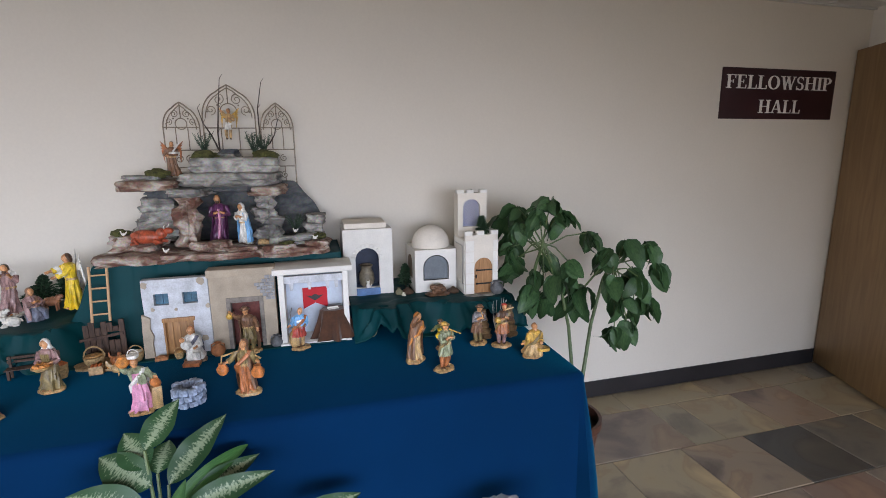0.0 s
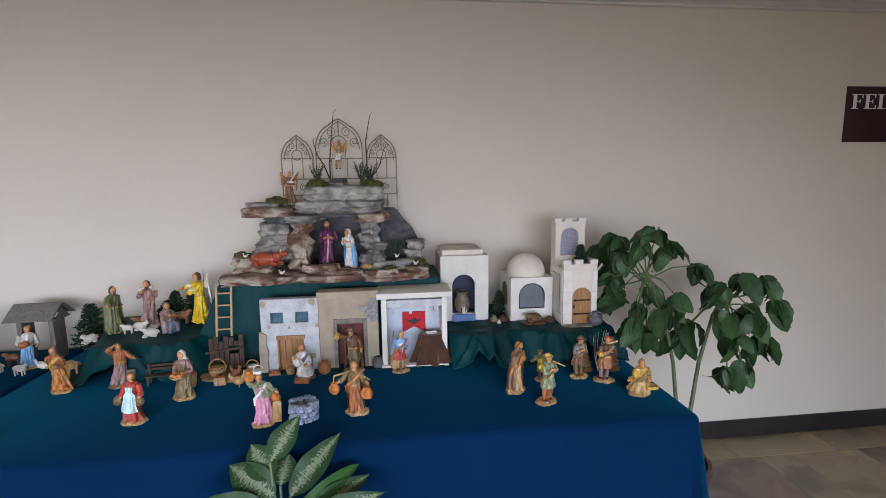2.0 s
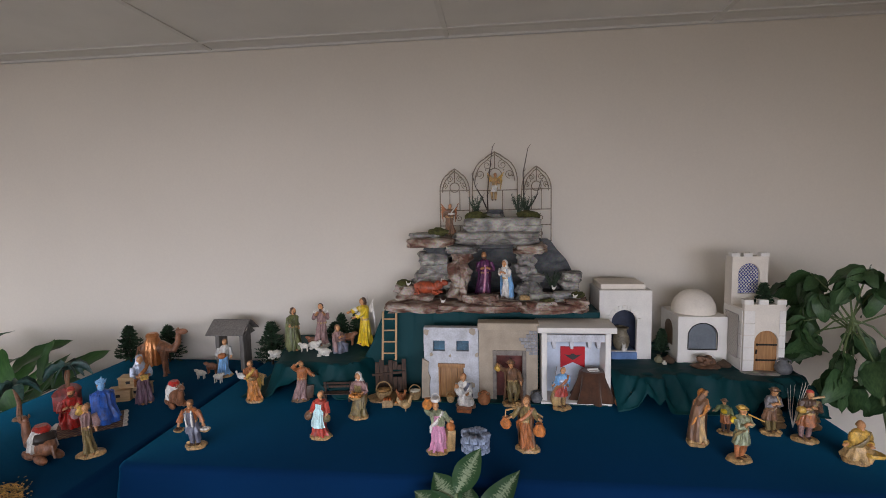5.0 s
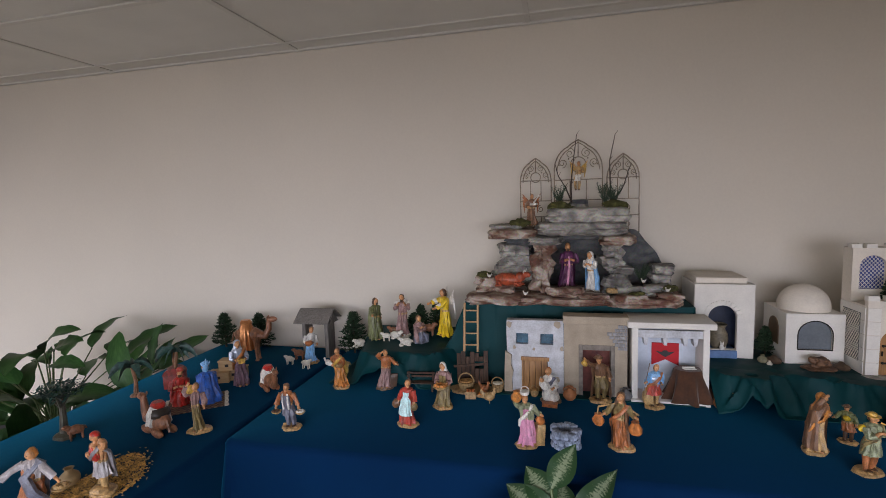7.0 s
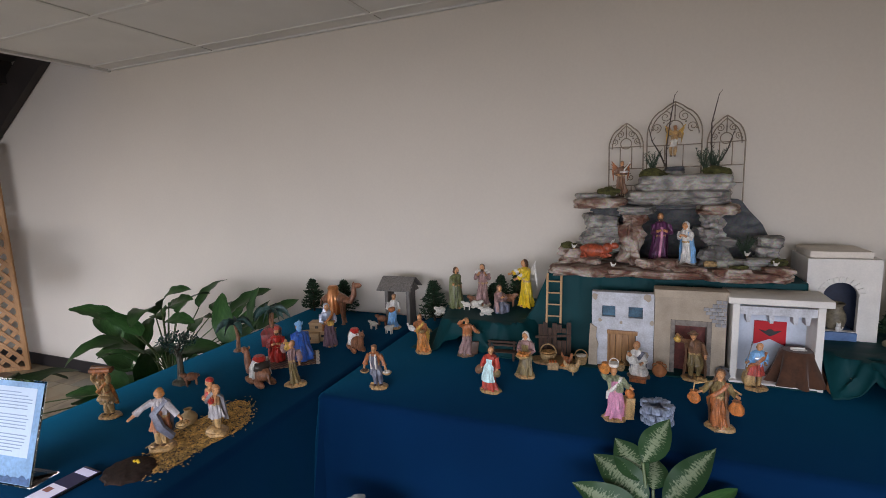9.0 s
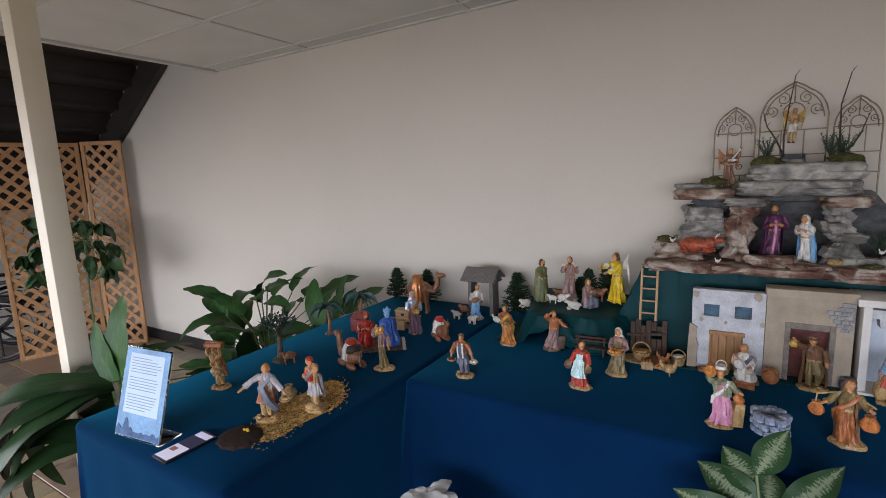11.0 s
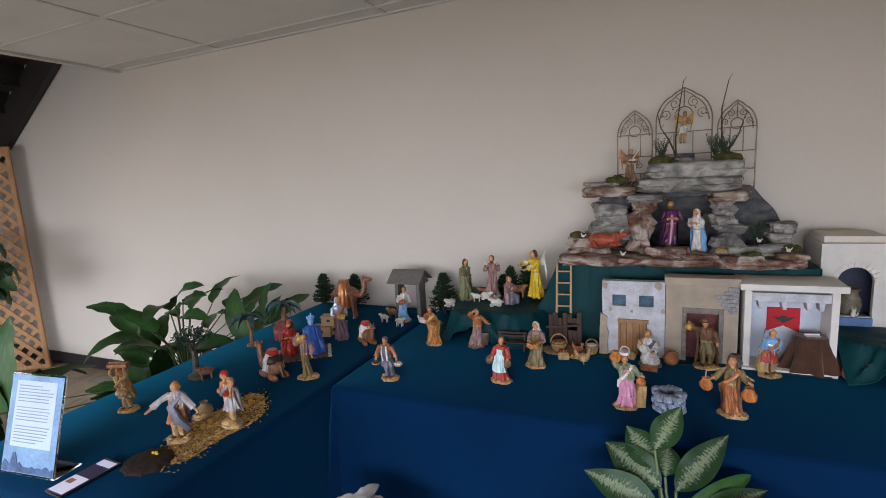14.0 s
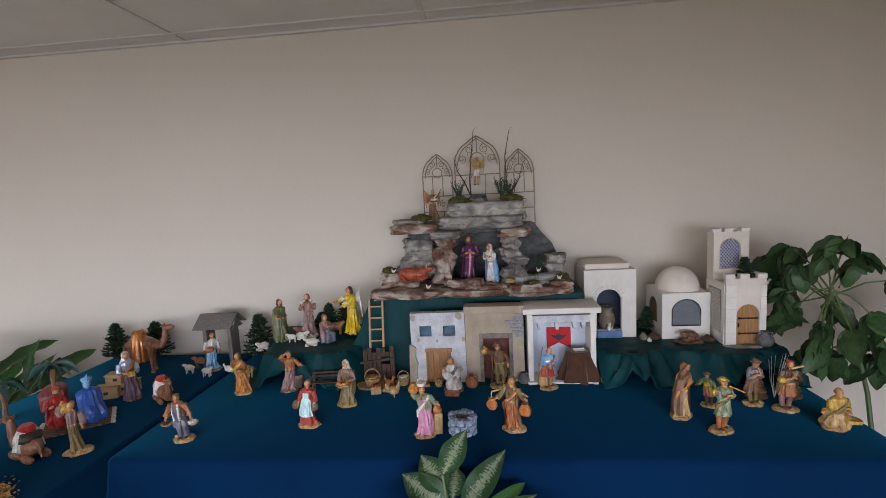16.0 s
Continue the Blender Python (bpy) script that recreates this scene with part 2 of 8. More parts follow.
def tube(bm, pts, radii, n=8, mi=0, cap=True, flat=1.0):
    pts = [Vector(p) for p in pts]
    if not isinstance(radii, (list, tuple)):
        radii = [radii] * len(pts)
    rings = []
    ref = None
    for i, p in enumerate(pts):
        d = (pts[min(i + 1, len(pts) - 1)] - pts[max(i - 1, 0)])
        if d.length < 1e-9:
            d = Vector((0, 0, 1))
        d.normalize()
        if ref is None:
            ref = Vector((0, 1, 0)) if abs(d.y) < 0.9 else Vector((1, 0, 0))
        a = d.cross(ref)
        if a.length < 1e-6:
            a = d.cross(Vector((1, 0, 0.3)))
        a.normalize()
        b = a.cross(d).normalized()
        ref = b
        rings.append([bm.verts.new(p + radii[i] * (math.cos(2 * math.pi * k / n) * a + flat * math.sin(2 * math.pi * k / n) * b)) for k in range(n)])
    for r0, r1 in zip(rings, rings[1:]):
        for k in range(n):
            bm.faces.new((r0[k], r0[(k + 1) % n], r1[(k + 1) % n], r1[k])).material_index = mi
    if cap:
        bm.faces.new(rings[0]).material_index = mi
        bm.faces.new(rings[-1]).material_index = mi
    return rings


def lathe(bm, prof, n=20, c=(0, 0, 0), mi=0, sx=1.0, sy=1.0, fold=0.0, folds=7, ph=0.0, cap=True, lean=(0, 0)):
    """Profile of (radius, height); fold ripples the lower rings like cloth."""
    rings = []
    z0, z1 = prof[0][1], prof[-1][1]
    for r, z in prof:
        s = (z - z0) / (z1 - z0 + 1e-9)
        ring = []
        for k in range(n):
            a = 2 * math.pi * k / n
            rr = r * (1 + fold * (1 - s) * (math.sin(folds * a + ph) + 0.5 * math.sin((folds * 2 - 3) * a + 2 * ph)))
            ring.append(bm.verts.new((c[0] + sx * rr * math.cos(a) + lean[0] * s, c[1] + sy * rr * math.sin(a) + lean[1] * s, c[2] + z)))
        rings.append(ring)
    for r0, r1 in zip(rings, rings[1:]):
        for k in range(n):
            bm.faces.new((r0[k], r0[(k + 1) % n], r1[(k + 1) % n], r1[k])).material_index = mi
    if cap:
        bm.faces.new(rings[0]).material_index = mi
        bm.faces.new(rings[-1]).material_index = mi
    return rings


def ball(bm, c, r, mi=0, u=12, v=8, rough=0.0, m=None):
    if not isinstance(r, (list, tuple)):
        r = (r, r, r)
    g = bmesh.ops.create_uvsphere(bm, u_segments=u, v_segments=v, radius=1.0)
    vs = g["verts"]
    for q in vs:
        k = 1 + (rough * noise.noise(Vector(q.co) * 2.3 + Vector(c) * 31) if rough else 0)
        q.co = Vector((q.co.x * r[0] * k, q.co.y * r[1] * k, q.co.z * r[2] * k))
        if m is not None:
            q.co = m @ q.co
        q.co += Vector(c)
    for f in {f for q in vs for f in q.link_faces}:
        f.material_index = mi
    return vs


def prism(bm, pts, y0, y1, mi=0):
    """A flat outline in x and z, pulled from y0 to y1."""
    a = [bm.verts.new((x, y0, z)) for x, z in pts]
    b = [bm.verts.new((x, y1, z)) for x, z in pts]
    fs = [bm.faces.new(a), bm.faces.new(b[::-1])]
    for k in range(len(pts)):
        fs.append(bm.faces.new((a[k], b[k], b[(k + 1) % len(pts)], a[(k + 1) % len(pts)])))
    for f in fs:
        f.material_index = mi
    for f in fs:
        f.normal_update()
    bmesh.ops.triangulate(bm, faces=fs[:2], ngon_method="EAR_CLIP")
    return fs


def arch_pts(cx, w, zs, n=12, rise=None):
    rise = w / 2 if rise is None else rise
    return [(cx + w / 2 * math.cos(math.pi * k / n), zs + rise * math.sin(math.pi * k / n)) for k in range(n + 1)]


def arch_wall(bm, x0, x1, z0, z1, y0, y1, cx, w, zb, zs, mi=0, rise=None):
    """A wall slab with an arched opening that goes through it."""
    box(bm, x0, cx - w / 2, y0, y1, z0, zs, mi)
    box(bm, cx + w / 2, x1, y0, y1, z0, zs, mi)
    if zb > z0 + 1e-4:
        box(bm, cx - w / 2, cx + w / 2, y0, y1, z0, zb, mi)
    prism(bm, [(x0, z1), (x0, zs)] + arch_pts(cx, w, zs, rise=rise)[::-1] + [(x1, zs), (x1, z1)], y0, y1, mi)


# ---- the room ----
def structure(name, bm, m, label="", smooth=False):
    return tagged(part(name, bm, m, None, "", smooth), label, "", "", "structure")


bm = bmesh.new()
box(bm, LEFT_X - 0.15, RIGHT_X + 0.15, WALL_Y, WALL_Y + 0.15, -0.05, 3.6)
structure("wall_north", bm, PAINT, "plain off-white painted plaster wall")
bm = bmesh.new()
box(bm, RIGHT_X, RIGHT_X + 0.15, FRONT_Y, WALL_Y, -0.05, 2.6)
structure("wall_east", bm, PAINT, "plain off-white painted plaster wall")
bm = bmesh.new()
box(bm, LEFT_X - 0.15, LEFT_X, FRONT_Y, DOOR_Y0, -0.05, 3.6)
box(bm, LEFT_X - 0.15, LEFT_X, DOOR_Y1, WALL_Y, -0.05, 3.6)
box(bm, LEFT_X - 0.15, LEFT_X, DOOR_Y0, DOOR_Y1, DOOR_Z1, 3.6)
box(bm, LEFT_X - 0.15, LEFT_X, DOOR_Y0, DOOR_Y1, -0.05, 0.02)
structure("wall_west", bm, PAINT, "plain off-white painted wall beside a glazed entrance")
bm = bmesh.new()
for a, b, c, d in ((DOOR_Y0, DOOR_Y0 + 0.05, 0.02, DOOR_Z1), (DOOR_Y1 - 0.05, DOOR_Y1, 0.02, DOOR_Z1), (DOOR_Y0 + 0.05, DOOR_Y1 - 0.05, DOOR_Z1 - 0.06, DOOR_Z1), ((DOOR_Y0 + DOOR_Y1) / 2 - 0.03, (DOOR_Y0 + DOOR_Y1) / 2 + 0.03, 0.02, DOOR_Z1 - 0.06)):
    box(bm, LEFT_X - 0.13, LEFT_X - 0.08, a, b, c, d)
structure("window_2", bm, WHITEPAINT, "white frame of a glazed double entrance door")
# Front wall, never in view; its dark finish is added to absorb light.
bm = bmesh.new()
edges = [LEFT_X - 0.15] + [v for w in WINDOWS for v in w] + [RIGHT_X + 0.15]
for a, b in zip(edges[0::2], edges[1::2]):
    box(bm, a, b, FRONT_Y - 0.2, FRONT_Y, WIN_Z0, WIN_Z1)
box(bm, edges[0], edges[-1], FRONT_Y - 0.2, FRONT_Y, -0.05, WIN_Z0)
box(bm, edges[0], edges[-1], FRONT_Y - 0.2, FRONT_Y, WIN_Z1, 3.6)
structure("wall_south", bm, FILLCUT, "unseen wall, made dark brown to cut bounced light, with one long shopfront window")
for k, (a, b) in enumerate(WINDOWS):
    bm = bmesh.new()
    for q in ((a, a + 0.05, WIN_Z0, WIN_Z1), (b - 0.05, b, WIN_Z0, WIN_Z1), (a + 0.05, b - 0.05, WIN_Z0, WIN_Z0 + 0.05), (a + 0.05, b - 0.05, WIN_Z1 - 0.05, WIN_Z1)):
        box(bm, q[0], q[1], FRONT_Y - 0.16, FRONT_Y - 0.10, q[2], q[3])
    for j in range(1, 6):
        x = a + (b - a) * j / 6
        box(bm, x - 0.025, x + 0.025, FRONT_Y - 0.16, FRONT_Y - 0.10, WIN_Z0 + 0.05, WIN_Z1 - 0.05)
    structure("window_%d" % (k + 1), bm, WHITEPAINT, "long white window frame with slim mullions")

# ceiling: one mesh with its tiles and grid
bm = bmesh.new()
CEIL_W = -4.0
gx = [CEIL_W + 0.0] + [-3.005 + 1.22 * k for k in range(6)] + [RIGHT_X]
gy = [WALL_Y - 0.13 - 0.61 * k for k in range(9)]
gy = [WALL_Y] + [v for v in gy if v > FRONT_Y] + [FRONT_Y]
for a, b in zip(gx, gx[1:]):
    for c, d in zip(gy[1:], gy):
        box(bm, a + 0.011, b - 0.011, c + 0.011, d - 0.011, CEIL_Z + 0.006, CEIL_Z + 0.03, 0)
for v in gx[1:-1]:
    box(bm, v - 0.012, v + 0.012, FRONT_Y, WALL_Y, CEIL_Z, CEIL_Z + 0.028, 1)
for v in gy[1:-1]:
    box(bm, CEIL_W, RIGHT_X, v - 0.012, v + 0.012, CEIL_Z - 0.002, CEIL_Z + 0.026, 1)
box(bm, CEIL_W, RIGHT_X, WALL_Y - 0.022, WALL_Y - 0.001, CEIL_Z - 0.004, CEIL_Z + 0.026, 1)
box(bm, CEIL_W - 0.03, CEIL_W + 0.011, FRONT_Y, WALL_Y - 0.001, CEIL_Z - 0.012, CEIL_Z + 0.20, 1)
box(bm, CEIL_W, RIGHT_X, FRONT_Y, WALL_Y, CEIL_Z + 0.04, CEIL_Z + 0.2, 0)
structure("ceiling", bm, [CEILING, GRID], "suspended ceiling of pale acoustic tiles in a white metal grid")
bm = bmesh.new()
box(bm, LEFT_X - 0.15, CEIL_W, FRONT_Y, WALL_Y, 3.45, 3.6)
structure("ceiling_stairwell", bm, PAINT, "pale ceiling over the stairwell")

# baseboard
bm = bmesh.new()
box(bm, LEFT_X, 3.40, WALL_Y - 0.008, WALL_Y - 0.0005, 0.0, 0.105, 0, 0.002)
structure("baseboard", bm, BASEBOARD, "black vinyl baseboard along the wall")

# ---- wall sign ----
def stem(x, serif=0.09):
    """An upright stroke with a serif at each end, as boxes (x0, x1, z0, z1)."""
    return [(x, x + 0.17, 0, 1), (x - serif, x + 0.17 + serif, 0, 0.06), (x - serif, x + 0.17 + serif, 0.94, 1)]


def arc(cx, cz, rx, rz, wx, wz, a0, a1, n=14):
    """A band along an ellipse, thick at its sides and thin above and below, as four-cornered pieces."""
    out = []
    for k in range(n):
        p, q = [radians(a0 + (a1 - a0) * v / n) for v in (k, k + 1)]
        out.append([(cx + rx * math.cos(p), cz + rz * math.sin(p)), (cx + rx * math.cos(q), cz + rz * math.sin(q)),
                    (cx + (rx - wx) * math.cos(q), cz + (rz - wz) * math.sin(q)), (cx + (rx - wx) * math.cos(p), cz + (rz - wz) * math.sin(p))])
    return out


def slant(x0, x1, w):
    """A leaning stroke from (x0, 0) to (x1, 1), w wide."""
    return [(x0, 0), (x0 + w, 0), (x1 + w, 1), (x1, 1)]


GLYPH = {
    "F": (0.66, stem(0.10) + [(0.27, 0.60, 0.94, 1), (0.55, 0.60, 0.74, 0.94), (0.27, 0.46, 0.48, 0.54), (0.42, 0.47, 0.38, 0.64)]),
    "E": (0.70, stem(0.10) + [(0.27, 0.60, 0.94, 1), (0.55, 0.60, 0.76, 0.94), (0.27, 0.46, 0.48, 0.54), (0.42, 0.47, 0.38, 0.64), (0.27, 0.64, 0, 0.06), (0.59, 0.64, 0.06, 0.27)]),
    "L": (0.66, stem(0.10) + [(0.27, 0.61, 0, 0.06), (0.56, 0.61, 0.06, 0.30)]),
    "O": (0.84, arc(0.42, 0.5, 0.39, 0.52, 0.17, 0.06, 0, 360, 30)),
    "W": (1.08, [slant(0.28, 0.10, 0.16), slant(0.30, 0.50, 0.07), slant(0.66, 0.44, 0.16), slant(0.68, 0.92, 0.07), (0.02, 0.34, 0.94, 1), (0.40, 0.68, 0.94, 1), (0.84, 1.06, 0.94, 1)]),
    "S": (0.58, arc(0.28, 0.745, 0.23, 0.275, 0.12, 0.08, 30, 285) + arc(0.28, 0.26, 0.25, 0.285, 0.13, 0.08, -150, 100) + [(0.44, 0.49, 0.74, 1), (0.04, 0.09, 0, 0.28)]),
    "H": (0.88, stem(0.10) + stem(0.60) + [(0.27, 0.60, 0.48, 0.54)]),
    "I": (0.38, stem(0.10)),
    "P": (0.68, stem(0.10) + arc(0.30, 0.74, 0.34, 0.26, 0.17, 0.06, -90, 90) + [(0.27, 0.32, 0.94, 1), (0.27, 0.32, 0.48, 0.54)]),
    "A": (0.86, [slant(0.08, 0.37, 0.07), slant(0.60, 0.34, 0.18), (0.22, 0.62, 0.28, 0.34), (0.0, 0.26, 0, 0.06), (0.52, 0.86, 0, 0.06)]),
}


def lettering(text, parent, m, width, height, cx, cz, y):
    """Raised serif capitals, each a part of its own."""
    total = sum(GLYPH[c][0] for c in text)
    k = width / total
    x = cx - width / 2
    for c in text:
        w, pieces = GLYPH[c]
        b = bmesh.new()
        for i, q in enumerate(pieces):
            pts = [(q[0], q[2]), (q[1], q[2]), (q[1], q[3]), (q[0], q[3])] if len(q) == 4 and not isinstance(q[0], tuple) else q
            prism(b, [(x + px * k, cz + (pz - 0.5) * height) for px, pz in pts], y - 0.0012 - 0.00002 * i, y + 0.0005)
        part("letter", b, m, parent, "", False)
        x += w * k


SIGNRED = mat("sign_plastic", (0.032, 0.010, 0.014), 0.35, vary=0.15, scale=6, bump=0.03)
SIGNWHITE = mat("sign_letters", (0.82, 0.80, 0.76), 0.5, vary=0.03, bump=0.02)
sign = thing("wall_sign", 2.81, WALL_Y, 1.84, 0, "dark maroon plastic wall sign with white capital letters", "sign")
bm = bmesh.new()
box(bm, -0.44, 0.44, -0.008, 0, -0.148, 0.148, 0, 0.002)
part("plate", bm, SIGNRED, sign)
lettering("FELLOWSHIP", sign, SIGNWHITE, 0.825, 0.078, 0.0, 0.068, -0.0085)
lettering("HALL", sign, SIGNWHITE, 0.335, 0.078, 0.012, -0.073, -0.0085)

# ---- wooden door, open ----
door = tagged(thing("door_1", 3.415, 2.455, 0.0, 247.8), "tall brown wooden door standing open against the room", "", "", "structure")
bm = bmesh.new()
box(bm, 0, 0.92, -0.022, 0.022, 0.012, 2.12, 0, 0.003)
part("leaf", bm, DOORWOOD, door)
bm = bmesh.new()
lathe(bm, [(0.03, 0), (0.03, 0.006), (0.012, 0.008), (0.012, 0.045), (0.026, 0.05), (0.03, 0.065), (0.02, 0.08)], 16)
ob = part("handle", bm, mat("brass", (0.55, 0.42, 0.2), 0.3, 1.0, vary=0.1), door)
ob.matrix_basis = pose(0.85, 0.022, 1.0, -90)

# ---- stairs, seen from below ----
stair = thing("staircase", 0, 0, 0, 0, "dark brown painted staircase seen from underneath", "staircase", "", "structure")
RISE, RUN = 0.178, 0.28
for k in range(12):
    x1 = -4.30 - RUN * k
    zt = 2.965 - RISE * k
    bm = bmesh.new()
    box(bm, x1 - RUN - 0.03, x1, 0.0, WALL_Y - 0.002, zt - 0.04, zt, 0, 0.004)
    part("tread", bm, DARKSTAIR, stair)
    bm = bmesh.new()
    box(bm, x1 - 0.03, x1 - 0.005, 0.0, WALL_Y - 0.004, zt - 0.001, zt + RISE - 0.041, 0)
    part("riser", bm, DARKSTAIR, stair)
bm = bmesh.new()
prism(bm, [(-4.2, 3.05), (-4.2, 2.787), (-7.0, 1.005), (-7.0, 1.27)], WALL_Y - 0.06, WALL_Y - 0.006)
part("stringer", bm, DARKSTAIR, stair)

# ---- square post ----
bm = bmesh.new()
box(bm, -0.0425, 0.0425, -0.0425, 0.0425, 0, CEIL_Z - 0.004, 0, 0.006)
post = part("column", bm, mat("cream_paint", (0.88, 0.80, 0.655), 0.45, vary=0.03, scale=4, bump=0.05))
post.matrix_basis = pose(-2.885, 0.877, 0, 0, 0, 0)
tagged(post, "square cream-painted column from floor to ceiling", "column", "", "structure")

# ---- tables with their cloths ----
TOP = 0.745
TABLEGREY = mat("table_plastic", (0.55, 0.54, 0.5), 0.6, bump=0.1)
STEEL = mat("grey_steel", (0.25, 0.25, 0.26), 0.35, 1.0, vary=0.1)


def folding_table(x0, x1, y0, y1, label):
    t = thing("folding_table", (x0 + x1) / 2, (y0 + y1) / 2, 0, 0, label, "table", "display tables")
    w, d = (x1 - x0) / 2 - 0.01, (y1 - y0) / 2 - 0.01
    b = bmesh.new()
    box(b, -w, w, -d, d, TOP - 0.045, TOP - 0.008, 0, 0.008)
    part("tabletop", b, TABLEGREY, t)
    for sx in (-1, 1):
        for sy in (-1, 1):
            b = bmesh.new()
            tube(b, [(sx * (w - 0.12), sy * (d - 0.1), 0), (sx * (w - 0.12), sy * (d - 0.1), TOP - 0.045)], 0.014, 10)
            part("leg", b, STEEL, t)


def drape(name, x0, x1, y0, y1, label, seed, folds=1.0, flare=0.05):
    """A cloth laid over a table: flat top, soft edge, hanging sides with slow folds and bunched corners."""
    b = bmesh.new()
    r = 0.018
    # outline walked once round with rounded corners
    cr = 0.03
    pts = []
    for cx, cy, a0 in ((x1 - cr, y1 - cr, 0), (x0 + cr, y1 - cr, 90), (x0 + cr, y0 + cr, 180), (x1 - cr, y0 + cr, 270)):
        for k in range(7):
            a = radians(a0 + 15 * k)
            pts.append((cx + cr * math.cos(a), cy + cr * math.sin(a), math.cos(a), math.sin(a)))
    full = []
    for i, p in enumerate(pts):
        q = pts[(i + 1) % len(pts)]
        dist = math.hypot(q[0] - p[0], q[1] - p[1])
        n = max(1, int(dist / 0.03))
        for k in range(n):
            s = k / n
            full.append(tuple(p[j] * (1 - s) + q[j] * s for j in range(4)))
    rows = []
    depth = [0.0, 0.003, 0.008, 0.018, 0.03, 0.06, 0.12, 0.2, 0.3, 0.42, 0.56, 0.68, TOP - 0.012]
    run = 0.0
    prev = full[0]
    arc = []
    for p in full:
        run += math.hypot(p[0] - prev[0], p[1] - prev[1])
        arc.append(run)
        prev = p
    for dz in depth:
        ring = []
        for p, s in zip(full, arc):
            out = -r + r * math.sin(min(1, dz / r) * math.pi / 2)
            t = max(0, dz - 0.03) / TOP
            wave = noise.noise(Vector((s * 2.1, t * 1.1, seed))) * 0.045 + noise.noise(Vector((s * 6.0, t * 0.8, seed + 9))) * 0.02
            corner = 1.0 if abs(p[2]) > 0.02 and abs(p[3]) > 0.02 else 0.0
            out += folds * t * (wave + 0.012 + 0.010 * math.sin(s * 31 + 3 * noise.noise(Vector((s * 1.3, 0, seed)))) + flare * corner)
            ring.append(b.verts.new((p[0] + p[2] * out, p[1] + p[3] * out, TOP - dz)))
        rows.append(ring)
    n = len(full)
    for r0, r1 in zip(rows, rows[1:]):
        for k in range(n):
            b.faces.new((r0[k], r0[(k + 1) % n], r1[(k + 1) % n], r1[k]))
    top = b.faces.new(rows[0])
    bmesh.ops.triangulate(b, faces=[top])
    ob = part(name, b, CLOTH)
    m = ob.modifiers.new("thick", "SOLIDIFY")
    m.thickness, m.offset = 0.002, -1
    return tagged(ob, label, "tablecloth", "tablecloths")


folding_table(-1.545, 0.87, 1.46, 2.42, "long folding table hidden under a blue cloth")
folding_table(-2.355, -1.605, 0.69, 2.42, "folding table under a blue cloth, set across")
drape("tablecloth", -1.572, 0.882, 1.415, 2.462, "deep teal-blue cotton tablecloth hanging to the floor", 3.0, 1.0, 0.10)
drape("tablecloth", -2.378, -1.58, 0.655, 2.460, "deep teal-blue cotton tablecloth on the side table", 8.0, 0.9)

# ---- risers under green cloth ----
def riser_cloth(name, label, x0, x1, y0, y1, height, nx, ny):
    b = bmesh.new()
    g = [[b.verts.new((x0 + (x1 - x0) * i / nx, y0 + (y1 - y0) * j / ny, height(x0 + (x1 - x0) * i / nx, y0 + (y1 - y0) * j / ny))) for j in range(ny + 1)] for i in range(nx + 1)]
    for i in range(nx):
        for j in range(ny):
            b.faces.new((g[i][j], g[i + 1][j], g[i + 1][j + 1], g[i][j + 1]))
    ob = part(name, b, GREENCLOTH)
    m = ob.modifiers.new("thick", "SOLIDIFY")
    m.thickness, m.offset = 0.003, -1
    return tagged(ob, label, "cloth", "green cloths")


def smooth(a, b, v):
    s = max(0.0, min(1.0, (v - a) / (b - a)))
    return s * s * (3 - 2 * s)


def ridge(u, v, seed):
    """A sharp-backed fold: high along wandering lines, low between them."""
    return max(0.0, 1 - 2.4 * abs(noise.noise(Vector((u, v, seed)))))


def h_left(x, y):
    f = noise.noise(Vector((x * 9, y * 5, 2))) * 0.010 + noise.noise(Vector((x * 22, y * 7, 5))) * 0.004
    low = 0.135 * smooth(-1.41, -1.33, x + 0.25 * (y - 2.2)) * smooth(1.955, 2.045, y + 0.012 * math.sin(x * 9) + 0.034 * ridge(x * 5 + y * 11, y * 6 - x, 4) + 0.022 * ridge(x * 9 - y * 13, y * 5, 9) - 0.02) * smooth(-0.83, -0.93, x + 0.6 * (2.1 - y))
    up = 0.340 * min(1.0, max(0.0, (x + 1.10) / 0.27)) ** 1.9 * smooth(2.106, 2.126, y + 0.004 * math.sin(x * 31))
    edge = smooth(0.0, 0.05, low) * (1 - smooth(0.11, 0.135, low))
    slope = smooth(0.02, 0.1, up) * (1 - smooth(0.30, 0.335, up))
    crease = abs(noise.noise(Vector((x * 14 - y * 8, y * 22, 4)))) * 0.030 * edge + 0.020 * edge * (1 - abs(2 * ((x * 6.1 + y * 4.0 + 0.6 * noise.noise(Vector((x * 7, y * 7, 2)))) % 1.0) - 1))
    return TOP + 0.004 + max(low, up) + f * (0.15 + 1.6 * edge + 1.2 * slope) + crease


riser_cloth("riser_cloth", "dark green satin cloth draped over a stepped riser", -1.44, 0.10, 1.955, 2.455, h_left, 150, 50)


